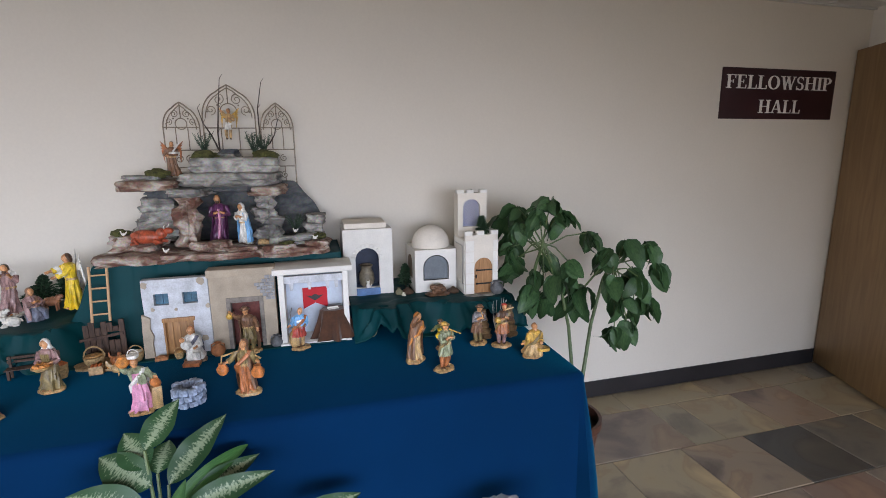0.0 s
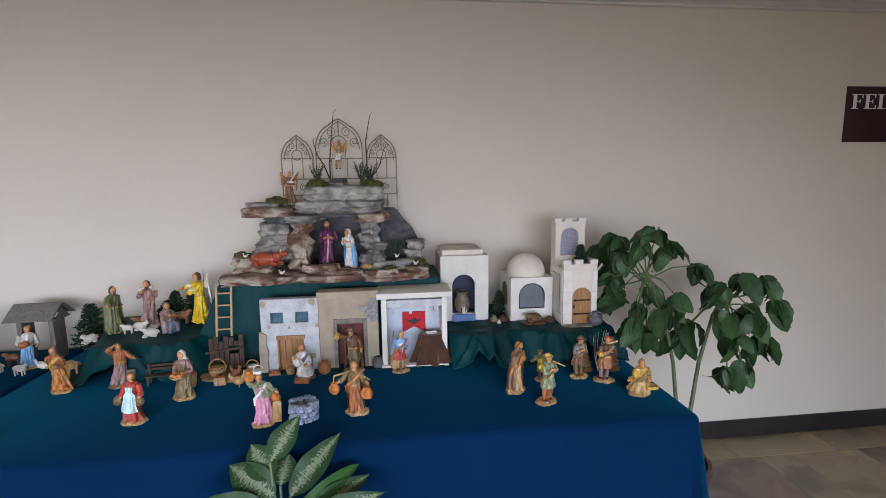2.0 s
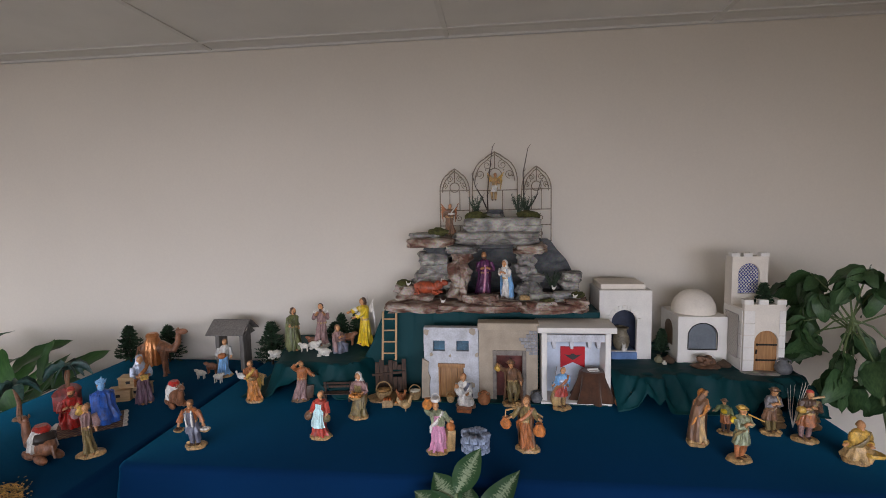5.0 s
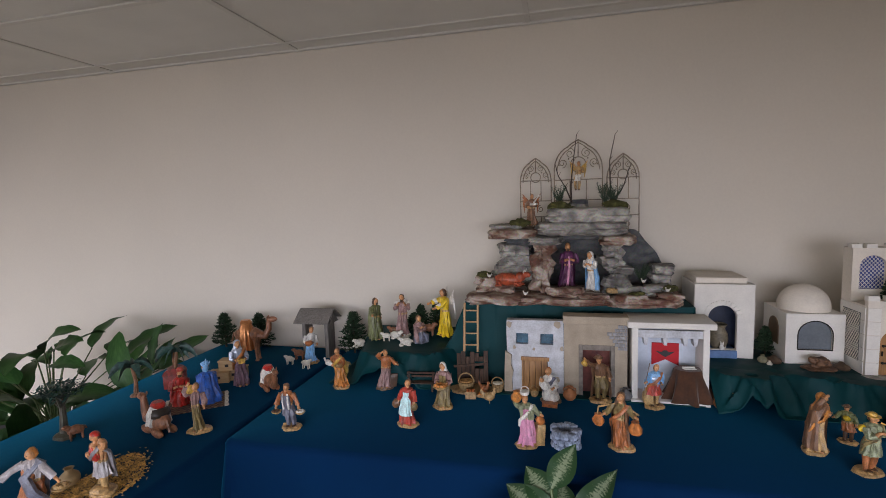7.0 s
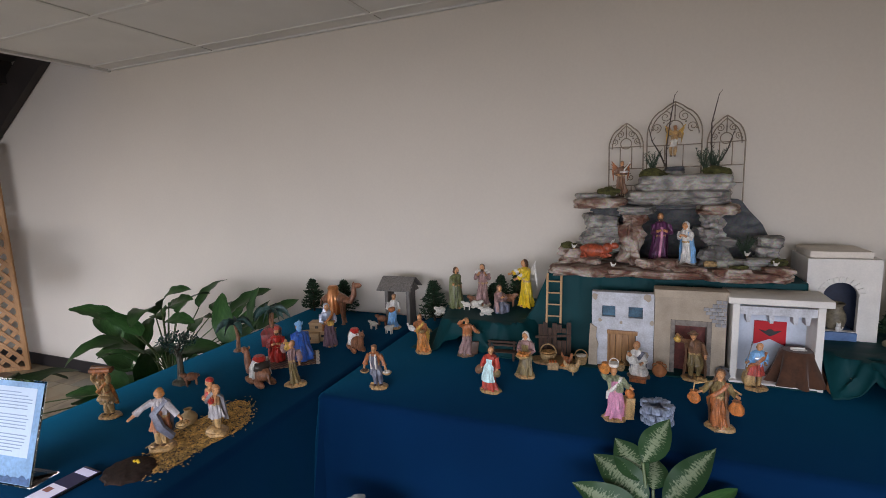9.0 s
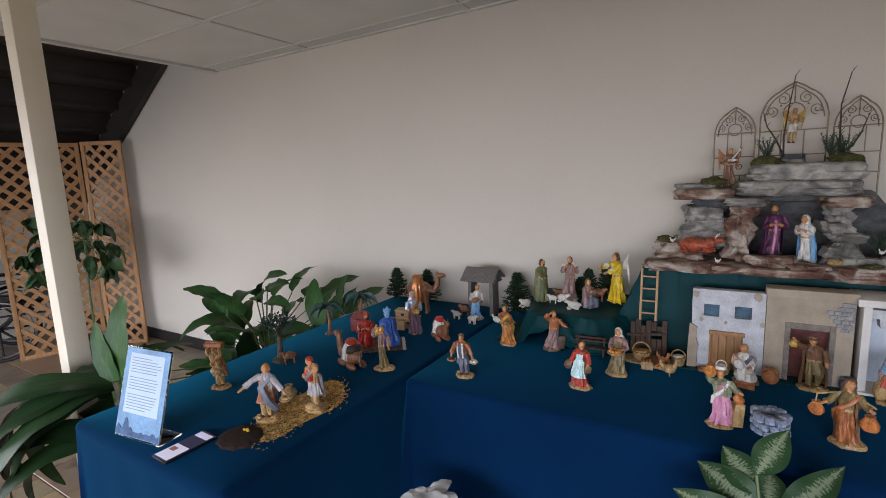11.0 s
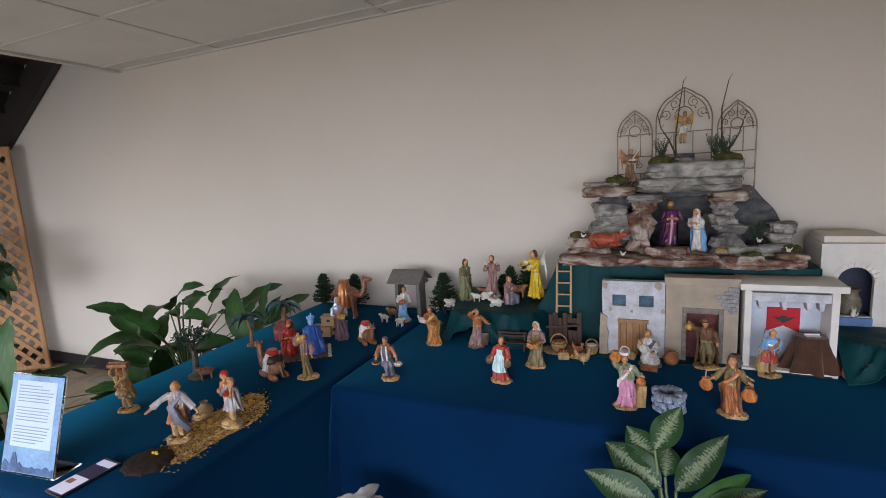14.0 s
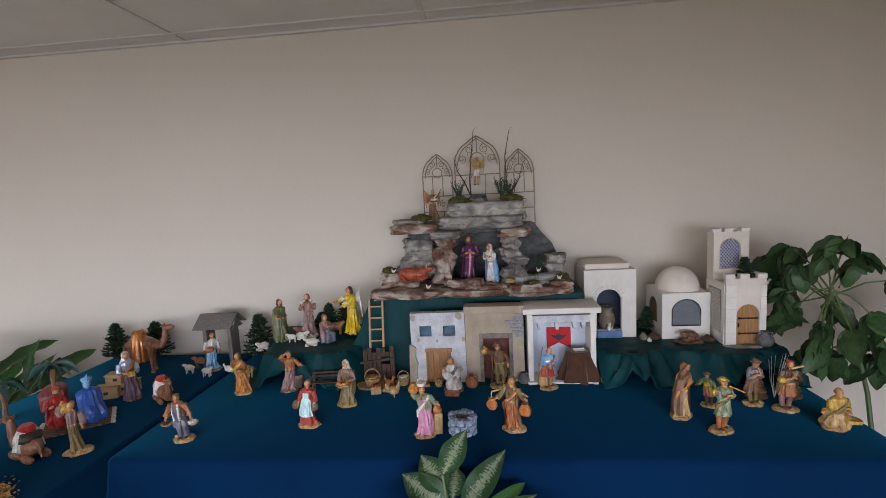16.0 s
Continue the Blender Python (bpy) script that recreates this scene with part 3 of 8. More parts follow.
def h_right(x, y):
    pleat = 0.034 * ridge(x * 6.5 + y * 9.0, y * 5 - x * 2, 3) + 0.030 * ridge(x * 6.0 - y * 12.0, y * 6 + x * 2, 8) + 0.020 * ridge(x * 17 + y * 9, y * 9, 5) - 0.03
    e = smooth(1.90, 2.09, y + pleat * smooth(0.0, 0.06, x - 0.125) + 0.022 * math.sin(x * 11))
    low = 0.118 * e * smooth(0.89, 0.85, x)
    edge = e * (1 - e) * 4
    f = 0.046 * ridge(x * 4.2 + y * 5.5, y * 3 - x * 1.5, 3) + 0.040 * ridge(x * 4.8 - y * 7.0, y * 3 + x * 2, 8) + 0.020 * ridge(x * 11 + y * 13, y * 9 - x * 4, 5)
    return TOP + 0.004 + min(0.122, low + f * edge * smooth(0.0, 0.12, e) * smooth(0.0, 0.05, x - 0.125)) + 0.006 * e * noise.noise(Vector((x * 14, y * 14, 1)))


riser_cloth("riser_cloth", "rumpled dark green satin cloth over a low riser", 0.125, 0.885, 1.90, 2.455, h_right, 150, 90)

# ---- rock grotto on the riser ----
def rock_mat(name, c1, c2, c3):
    m = bpy.data.materials.new(name)
    m.use_nodes = True
    n, ln = m.node_tree.nodes, m.node_tree.links
    p = n["Principled BSDF"]
    tc = n.new("ShaderNodeTexCoord")
    a, b2 = n.new("ShaderNodeTexNoise"), n.new("ShaderNodeTexNoise")
    a.inputs["Scale"].default_value, a.inputs["Detail"].default_value, a.inputs["Distortion"].default_value = 14, 8, 0.8
    mp = n.new("ShaderNodeMapping")
    mp.inputs["Scale"].default_value = (1, 1, 1.7)
    ln.new(tc.outputs["Object"], mp.inputs["Vector"])
    ln.new(mp.outputs[0], a.inputs["Vector"])
    b2.inputs["Scale"].default_value, b2.inputs["Detail"].default_value = 110, 6
    ln.new(tc.outputs["Object"], b2.inputs["Vector"])
    r = n.new("ShaderNodeValToRGB")
    e = r.color_ramp.elements
    e[0].position, e[0].color = 0.38, (*c1, 1)
    e[1].position, e[1].color = 0.63, (*c3, 1)
    e.new(0.5).color = (*c2, 1)
    ln.new(a.outputs["Fac"], r.inputs["Fac"])
    mx = n.new("ShaderNodeMix")
    mx.data_type, mx.blend_type = "RGBA", "OVERLAY"
    mx.inputs[0].default_value = 0.7
    ln.new(r.outputs["Color"], mx.inputs[6])
    ln.new(b2.outputs["Color"], mx.inputs[7])
    g = n.new("ShaderNodeMix")
    g.data_type, g.blend_type = "RGBA", "MIX"
    g.inputs[0].default_value = 0.35
    ln.new(mx.outputs[2], g.inputs[6])
    ln.new(r.outputs["Color"], g.inputs[7])
    ln.new(g.outputs[2], p.inputs["Base Color"])
    bu = n.new("ShaderNodeBump")
    bu.inputs["Strength"].default_value, bu.inputs["Distance"].default_value = 0.7, 0.006
    ad = n.new("ShaderNodeMath")
    ad.operation = "MULTIPLY_ADD"
    ad.inputs[1].default_value = 0.4
    ln.new(b2.outputs["Fac"], ad.inputs[0])
    ln.new(a.outputs["Fac"], ad.inputs[2])
    ln.new(ad.outputs[0], bu.inputs["Height"])
    ln.new(bu.outputs["Normal"], p.inputs["Normal"])
    p.inputs["Roughness"].default_value = 0.8
    return m


ROCKGREY = rock_mat("grey_rock", (0.12, 0.115, 0.105), (0.26, 0.245, 0.22), (0.42, 0.40, 0.36))
ROCKRED = rock_mat("rusty_rock", (0.12, 0.05, 0.032), (0.27, 0.185, 0.14), (0.48, 0.42, 0.355))
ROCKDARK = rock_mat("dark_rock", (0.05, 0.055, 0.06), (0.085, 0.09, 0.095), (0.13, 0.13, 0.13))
ROCKPALE = rock_mat("pale_rock", (0.16, 0.155, 0.145), (0.31, 0.295, 0.27), (0.46, 0.44, 0.40))
MOSS = mat("moss", (0.085, 0.085, 0.022), 0.95, vary=0.5, scale=60, bump=0.9, fine=300)


def rock(parent, x0, x1, y0, y1, z0, z1, m, seed, jag=0.10, name="stone", power=7.0):
    b = bmesh.new()
    bmesh.ops.create_cube(b, size=2)
    bmesh.ops.subdivide_edges(b, edges=b.edges[:], cuts=11, use_grid_fill=True)
    s = Vector(((x1 - x0) / 2, (y1 - y0) / 2, (z1 - z0) / 2))
    c = Vector(((x0 + x1) / 2, (y0 + y1) / 2, (z0 + z1) / 2))
    for v in b.verts:
        p = v.co.copy()
        k = 1.0 / (abs(p.x) ** power + abs(p.y) ** power + abs(p.z) ** power) ** (1 / power)
        q = p * k
        w = Vector((q.x * s.x, q.y * s.y, q.z * s.z))
        sm = min(s)
        f = noise.noise(w * 14 + Vector((seed, 0, 0))) * jag * 1.3 + noise.noise(w * 45 + Vector((0, seed, 0))) * jag * 0.6
        f += (noise.cell(Vector((w.x * 16, w.y * 16, w.z * 30)) + Vector((seed * 3.7, seed, 0))) - 0.5) * jag * 0.5
        strata = 0.03 * (1 if int((q.z + 1) * 3.1 + seed) % 2 else -1) * (1 - abs(q.z) ** 4)
        w += Vector((q.x, q.y, 0)) * min(0.03, (f + strata) * 2 * sm + f * 0.07) + Vector((0, 0, q.z * f * sm))
        v.co = c + w
    return part(name, b, m, parent)


grotto = thing("rock_grotto", 0, 0, 0, 0, "stacked grey and rusty stone slabs forming a small cave", "rock display")
G = [
    (-0.825, -0.56, 2.075, 2.43, 1.088, 1.132, ROCKRED, 1, 0.16), (-0.60, -0.22, 2.07, 2.43, 1.088, 1.128, ROCKRED, 2, 0.16), (-0.26, 0.055, 2.065, 2.42, 1.088, 1.130, ROCKRED, 3, 0.16),
    (-0.80, -0.62, 2.16, 2.42, 1.12, 1.195, ROCKRED, 4, 0.2), (-0.72, -0.53, 2.24, 2.43, 1.17, 1.255, ROCKGREY, 5, 0.15),
    (-0.69, -0.53, 2.25, 2.42, 1.235, 1.29, ROCKGREY, 6, 0.15), (-0.70, -0.55, 2.24, 2.42, 1.28, 1.335, ROCKGREY, 7, 0.15), (-0.67, -0.53, 2.25, 2.42, 1.325, 1.375, ROCKDARK, 8, 0.15),
    (-0.738, -0.522, 2.14, 2.42, 1.368, 1.412, ROCKRED, 9, 0.12), (-0.73, -0.585, 2.2, 2.40, 1.405, 1.43, ROCKGREY, 10, 0.12),
    (-0.545, -0.462, 2.15, 2.24, 1.115, 1.355, ROCKRED, 11, 0.22), (-0.55, -0.415, 2.13, 2.40, 1.34, 1.378, ROCKGREY, 12, 0.12),
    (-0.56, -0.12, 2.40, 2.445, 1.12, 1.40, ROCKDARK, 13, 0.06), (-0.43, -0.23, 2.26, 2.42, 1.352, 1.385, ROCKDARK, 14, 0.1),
    (-0.26, -0.118, 2.13, 2.40, 1.338, 1.378, ROCKRED, 15, 0.12), (-0.535, -0.14, 2.16, 2.42, 1.376, 1.438, ROCKGREY, 16, 0.12),
    (-0.482, -0.135, 2.18, 2.42, 1.430, 1.498, ROCKPALE, 17, 0.10), (-0.40, -0.30, 2.26, 2.38, 1.49, 1.515, ROCKGREY, 18, 0.12), (-0.385, -0.305, 2.28, 2.36, 1.51, 1.532, ROCKDARK, 19, 0.12),
    (-0.235, -0.165, 2.18, 2.27, 1.275, 1.345, ROCKGREY, 20, 0.2), (-0.245, -0.155, 2.17, 2.27, 1.215, 1.282, ROCKGREY, 21, 0.2), (-0.235, -0.14, 2.16, 2.28, 1.115, 1.222, ROCKGREY, 22, 0.16),
    (-0.05, 0.030, 2.22, 2.32, 1.20, 1.245, ROCKGREY, 24, 0.16), (-0.048, 0.026, 2.225, 2.31, 1.16, 1.205, ROCKGREY, 25, 0.16), (-0.055, 0.035, 2.21, 2.32, 1.12, 1.165, ROCKGREY, 26, 0.14),
    (-0.145, -0.065, 2.15, 2.21, 1.12, 1.165, ROCKGREY, 27, 0.1), (-0.09, 0.01, 2.15, 2.22, 1.12, 1.17, ROCKPALE, 28, 0.1), (-0.47, -0.35, 2.08, 2.15, 1.115, 1.165, ROCKRED, 29, 0.3),
    (-0.36, -0.24, 2.07, 2.15, 1.115, 1.145, ROCKRED, 30, 0.3), (-0.06, 0.035, 2.075, 2.14, 1.12, 1.150, ROCKRED, 31, 0.2), (-0.20, -0.08, 2.07, 2.13, 1.118, 1.142, ROCKRED, 32, 0.25),
]
for g in G:
    rock(grotto, *g)
b = bmesh.new()
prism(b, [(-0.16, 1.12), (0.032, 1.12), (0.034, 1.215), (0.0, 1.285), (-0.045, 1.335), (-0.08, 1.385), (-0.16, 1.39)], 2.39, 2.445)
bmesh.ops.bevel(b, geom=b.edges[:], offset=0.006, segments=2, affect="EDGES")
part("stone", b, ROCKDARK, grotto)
for mx, my, mz, r, s in ((-0.765, 2.24, 1.20, 0.035, 1), (-0.60, 2.22, 1.435, 0.045, 2), (-0.425, 2.26, 1.503, 0.055, 3), (-0.19, 2.27, 1.503, 0.055, 4), (0.015, 2.16, 1.16, 0.03, 5), (-0.12, 2.11, 1.14, 0.03, 6)):
    b = bmesh.new()
    ball(b, (mx, my, mz), (r, r * 0.7, r * 0.42), 0, 18, 10, 0.5)
    tagged(part("moss", b, MOSS, grotto, "tuft of olive green moss"))


# ---- wire screen behind the grotto ----
WIRE = mat("aged_brass_wire", (0.20, 0.155, 0.11), 0.45, 0.7, vary=0.2, scale=40, bump=0.2)
screen = thing("wire_screen", 0, 2.405, 0, 0, "three-panel aged metal wire screen with pointed arches", "screen")


def circle(b, cx, cz, r, w, n=20):
    tube(b, [(cx + r * math.cos(2 * math.pi * k / n), 0, cz + r * math.sin(2 * math.pi * k / n)) for k in range(n + 1)], w, 6, cap=False)


def scroll(b, cx, cz, r, turn, flip, w):
    pts = []
    for k in range(22):
        a = turn + flip * k * 0.42
        rr = r * (1 - k / 26)
        pts.append((cx + rr * math.cos(a), 0, cz + rr * math.sin(a)))
    tube(b, pts, w, 5)


def ogee(x0, x1, zs, zt):
    cx, h = (x0 + x1) / 2, (x1 - x0) / 2
    side = []
    for k in range(9):
        s = k / 8
        side.append((h * math.cos(s * math.pi / 2) ** 0.75 * (1 - 0.12 * s) if s < 1 else 0.0, zs + (zt - zs) * (0.82 * math.sin(s * math.pi / 2) if s < 0.75 else 0.7575 + (s - 0.75) * 0.97)))
    return [(cx - q, z) for q, z in side] + [(cx + q, z) for q, z in side[::-1]]


for x0, x1, zs, zt, z0, zbar in ((-0.607, -0.463, 1.630, 1.732, 1.375, 1.627), (-0.448, -0.232, 1.680, 1.808, 1.375, 1.625), (-0.212, -0.072, 1.630, 1.735, 1.375, 1.627)):
    w = 0.0022
    b = bmesh.new()
    tube(b, [(x0, 0, z0)] + [(x, 0, z) for x, z in ogee(x0, x1, zs, zt)] + [(x1, 0, z0)], 0.0028, 6)
    panel = part("panel", b, WIRE, screen)

    def wire(name, pts, r=w):
        q = bmesh.new()
        tube(q, pts, r, 6)
        part(name, q, WIRE, panel)
    i = 0.012
    wire("inner_arch", [(x0 + i, 0, zs)] + [(x, 0, z - i) for x, z in ogee(x0 + i, x1 - i, zs, zt)] + [(x1 - i, 0, zs)])
    cx, wd = (x0 + x1) / 2, x1 - x0
    for z in (zbar, 1.53, 1.455):
        wire("crossbar", [(x0, 0, z), (x1, 0, z)])
    for x in (cx - wd * 0.17, cx + wd * 0.17):
        wire("upright", [(x, 0, 1.53), (x, 0, zbar)])
        wire("upright", [(x, 0, z0), (x, 0, 1.455)])
    b = bmesh.new()
    circle(b, cx, zs + 0.012 if wd < 0.18 else 1.695, wd * 0.16, w)
    part("ring", b, WIRE, panel)
    wire("upright", [(cx, 0, zs + wd * 0.24), (cx, 0, zt)])
    for f in (-1, 1):
        for sx, sz, sr, sa, sf in ((0.17, zs + (zt - zs) * 0.52, 0.11, math.pi / 2, f), (0.33, zs + 0.022, 0.10, -math.pi / 2, -f), (0.15, 1.492, 0.12, math.pi / 2, f), (0.15, 1.415, 0.12, math.pi / 2, f)):
            b = bmesh.new()
            scroll(b, cx + f * wd * sx, sz, wd * sr, sa, sf, w * 0.8)
            part("scroll", b, WIRE, panel)
    for q in range(5):
        b = bmesh.new()
        ball(b, (cx + (q - 2) * wd * 0.2, -0.002, zs + (zt - zs) * (0.55 - abs(q - 2) * 0.22)), 0.004, 0, 6, 4)
        part("bead", b, WIRE, panel)

# bare twigs and sprigs on the top slab
TWIG = mat("twig_bark", (0.06, 0.04, 0.03), 0.8, vary=0.3)
SPRIG = mat("sprig_green", (0.035, 0.062, 0.035), 0.7, vary=0.4, scale=50)
for pts in (((-0.372, 2.3, 1.50), (-0.375, 2.305, 1.60), (-0.365, 2.31, 1.70), (-0.35, 2.31, 1.82)), ((-0.375, 2.29, 1.53), (-0.40, 2.3, 1.59), (-0.43, 2.31, 1.64), (-0.445, 2.31, 1.70)),
            ((-0.205, 2.3, 1.50), (-0.208, 2.305, 1.60), (-0.21, 2.31, 1.70), (-0.188, 2.31, 1.81)), ((-0.21, 2.29, 1.52), (-0.17, 2.3, 1.555), (-0.15, 2.31, 1.59), (-0.13, 2.31, 1.66))):
    b = bmesh.new()
    tube(b, pts, [0.0035, 0.003, 0.0024, 0.0015], 6)
    for p in pts[1:]:
        tube(b, [p, (p[0] + 0.012, p[1], p[2] + 0.018)], [0.0015, 0.0008], 5)
    tagged(part("twig", b, TWIG), "bare dark twig stuck upright in moss", "twig", "twigs on the grotto")


def sprig(x, y, z, h, seed, label="small dark green conifer sprig", n=14):
    r = random.Random(seed)
    b = bmesh.new()
    for k in range(n):
        a, lean = r.uniform(0, 6.28), r.uniform(0.1, 0.55)
        tip = Vector((math.cos(a) * lean * h, math.sin(a) * lean * h * 0.6, h * r.uniform(0.55, 1.0)))
        tube(b, [(0, 0, 0), tip * 0.5 + Vector((0, 0, 0.01)), tip], [0.0015, 0.0012, 0.0006], 4)
        for q in range(16):
            s = 0.25 + 0.75 * q / 16
            c = tip * s
            d = Vector((r.uniform(-1, 1), r.uniform(-1, 1), r.uniform(0.1, 1.0))).normalized() * h * 0.15
            e = d.cross(Vector((0.3, 0.8, 0.2))).normalized() * 0.0014
            b.faces.new([b.verts.new(c - e), b.verts.new(c + e), b.verts.new(c + d)])
    ob = part("sprig", b, SPRIG, None, "", False, False)
    ob.location = (x, y, z)
    return tagged(ob, label, "sprig", "sprigs on the grotto")


sprig(-0.425, 2.27, 1.51, 0.09, 1)
sprig(-0.235, 2.27, 1.51, 0.10, 2)
sprig(-0.195, 2.28, 1.51, 0.085, 3)
sprig(-0.085, 2.24, 1.165, 0.085, 4)

# ---- model houses ----
BLUEPLASTER = mat("pale_blue_plaster", (0.56, 0.575, 0.61), 0.85, vary=0.2, scale=22, bump=0.6, fine=160, tint=(0.36, 0.36, 0.37))
TANPLASTER = mat("tan_plaster", (0.40, 0.33, 0.25), 0.9, vary=0.15, scale=18, bump=0.6, fine=220)
WHITEPLASTER = mat("white_plaster", (0.74, 0.71, 0.66), 0.8, vary=0.07, scale=14, bump=0.3, fine=150)
CREAMPLASTER = mat("cream_plaster", (0.70, 0.64, 0.56), 0.8, vary=0.08, scale=12, bump=0.3, fine=150)
SHADEBLUE = mat("blue_window_paint", (0.035, 0.11, 0.17), 0.5, vary=0.4, scale=40)
DEEPBLUE = mat("deep_blue_paint", (0.012, 0.022, 0.055), 0.6, vary=0.3, scale=20)
STEPBLUE = mat("step_blue_paint", (0.10, 0.19, 0.38), 0.6, vary=0.2, scale=20)
GREYPANE = mat("grey_pane", (0.13, 0.15, 0.17), 0.45, vary=0.15, scale=15)
BRICKGREY = mat("small_grey_brick", (0.30, 0.30, 0.31), 0.9, vary=0.25, scale=60, bump=0.6)
MINIWOOD = wood_mat("orange_wood", (0.24, 0.11, 0.035), (0.42, 0.21, 0.075), 14, 0.5, 2, 10)
LADDERWOOD = wood_mat("ladder_pine", (0.45, 0.26, 0.12), (0.58, 0.36, 0.18), 14, 0.5, 2, 8)
REDDOOR = mat("dull_red_paint", (0.16, 0.035, 0.025), 0.6, vary=0.3, scale=40)
BROWNCLOTH = mat("brown_velvet", (0.075, 0.027, 0.010), 0.9, vary=0.3, scale=20, bump=0.3, sheen=0.3)
BANNERRED = mat("banner_red", (0.50, 0.012, 0.02), 0.75, vary=0.06, scale=20, bump=0.2)
BLACK = mat("black_paint", (0.012, 0.012, 0.012), 0.5, vary=0.2)
IRON = mat("black_iron", (0.02, 0.018, 0.016), 0.45, 0.6, vary=0.2)

h = thing("toy_house", -0.642, 2.0, TOP, 0, "pale blue plaster model house front with wooden door", "model house", "model houses")
b = bmesh.new()
Wd, Ht, D = 0.228, 0.305, 0.035
for q in ((0, Wd, 0.250, Ht), (0, 0.038, 0.205, 0.250), (0.088, 0.136, 0.205, 0.250), (0.188, Wd, 0.205, 0.250), (0, Wd, 0.148, 0.205), (0, 0.064, 0, 0.148), (0.165, Wd, 0, 0.148)):
    box(b, q[0], q[1], 0, D, q[2], q[3])
bmesh.ops.remove_doubles(b, verts=b.verts[:], dist=0.0001)
for v in b.verts:
    v.co.x += 0.006 * noise.noise(v.co * 30) * (1 if v.co.x < 0.01 else 0)
part("wall", b, BLUEPLASTER, h, "", False)
b = bmesh.new()
prism(b, [(-0.012, 0), (0.022, 0), (0.02, 0.06), (0.026, 0.09), (0.016, 0.12), (0.02, 0.16), (-0.006, 0.175), (-0.01, 0.1)], -0.012, -0.001)
part("chipped_plaster", b, TANPLASTER, h, "", False)
for cx_, cz_, r_ in ((0.205, 0.29, 0.02), (0.012, 0.285, 0.016), (0.222, 0.19, 0.012), (0.20, 0.06, 0.018), (0.03, 0.19, 0.010), (0.11, 0.185, 0.008)):
    b = bmesh.new()
    prism(b, [(min(0.2275, max(0.0005, cx_ + r_ * (0.7 + 0.5 * noise.noise(Vector((k_, cx_ * 40, 2)))) * math.cos(k_ * 0.698))), min(0.3045, cz_ + r_ * (0.8 + 0.5 * noise.noise(Vector((k_, cz_ * 40, 5)))) * math.sin(k_ * 0.698))) for k_ in range(9)], -0.0022, -0.0004)
    part("chipped_plaster", b, TANPLASTER, h, "", False)
for x in (0.038, 0.136):
    b = bmesh.new()
    box(b, x, x + 0.051, 0.020, 0.034, 0.2055, 0.2495)
    box(b, x + 0.023, x + 0.027, 0.016, 0.0205, 0.206, 0.249)
    win = part("window", b, SHADEBLUE, h, "", False)
b = bmesh.new()
for k in range(4):
    box(b, 0.0655 + k * 0.0247, 0.0655 + (k + 1) * 0.0247 - 0.001, 0.008, 0.022, 0.002, 0.138, 0, 0.001)
d = part("door", b, MINIWOOD, h)
b = bmesh.new()
box(b, 0.058, 0.171, -0.010, 0.012, 0.138, 0.153, 0, 0.002)
box(b, 0.060, 0.067, -0.006, 0.006, 0.001, 0.138, 0, 0.001)
part("door_frame", b, MINIWOOD, h)

h = thing("toy_house", -0.412, 2.0, TOP, 0, "tan plaster model house front with a deep doorway and exposed bricks", "model house", "model houses")
b = bmesh.new()
Wd, Ht = 0.24, 0.30
box(b, 0, 0.062, 0, 0.05, 0, 0.20)
box(b, 0.188, Wd, 0, 0.05, 0, 0.20)
box(b, 0, Wd, 0, 0.05, 0.20, Ht)
part("wall", b, TANPLASTER, h, "", False)
b = bmesh.new()
box(b, -0.004, Wd + 0.004, -0.018, 0.055, Ht, Ht + 0.03, 0, 0.004)
part("cornice", b, TANPLASTER, h)
b = bmesh.new()
box(b, 0.0625, 0.1875, 0.040, 0.049, 0.001, 0.199)
part("door", b, REDDOOR, h, "", False)
b = bmesh.new()
for q in ((0.056, 0.072, 0, 0.212), (0.178, 0.194, 0, 0.212), (0.072, 0.178, 0.19, 0.212)):
    box(b, q[0], q[1], -0.003, 0.038, q[2] + 0.001, q[3], 0, 0.002)
part("door_frame", b, mat("stone_trim", (0.22, 0.19, 0.165), 0.9, vary=0.25, scale=40, bump=0.5), h)
for r_ in range(7):
    for c_ in range(4):
        if c_ + (r_ % 2) * 0.5 >= max(0, (6 - r_) * 0.0 + (3 - r_ if r_ < 3 else r_ - 4)) * 0.6:
            bb = bmesh.new()
            x = 0.165 + c_ * 0.020 + (r_ % 2) * 0.008
            box(bb, x, min(Wd - 0.001, x + 0.018), -0.004, 0.003, 0.195 + r_ * 0.0145, 0.195 + r_ * 0.0145 + 0.0125, 0, 0.001)
            part("brick", bb, BRICKGREY, h)

h = thing("toy_house", -0.158, 1.978, TOP, 0, "white model shelter, open in front, with a slanted roof", "model house", "model houses")
b = bmesh.new()
box(b, 0.0, 0.022, 0, 0.12, 0.012, 0.295, 0, 0.002)
part("wall", b, WHITEPLASTER, h)
b = bmesh.new()
box(b, 0.250, 0.272, 0, 0.12, 0.012, 0.295, 0, 0.002)
part("wall", b, WHITEPLASTER, h)
b = bmesh.new()
box(b, 0.022, 0.250, 0.105, 0.12, 0.012, 0.295)
part("back_wall", b, mat("bluish_white_paint", (0.58, 0.64, 0.73), 0.8, vary=0.08, scale=20, bump=0.3), h, "", False)
b = bmesh.new()
box(b, -0.004, 0.276, -0.015, 0.12, 0.0, 0.012, 0, 0.002)
part("floor_board", b, WHITEPLASTER, h)
b = bmesh.new()
box(b, -0.018, 0.290, -0.02, 0.135, 0, 0.024, 0, 0.004, m=pose(0, 0, 0.296, 1, 0, 0))
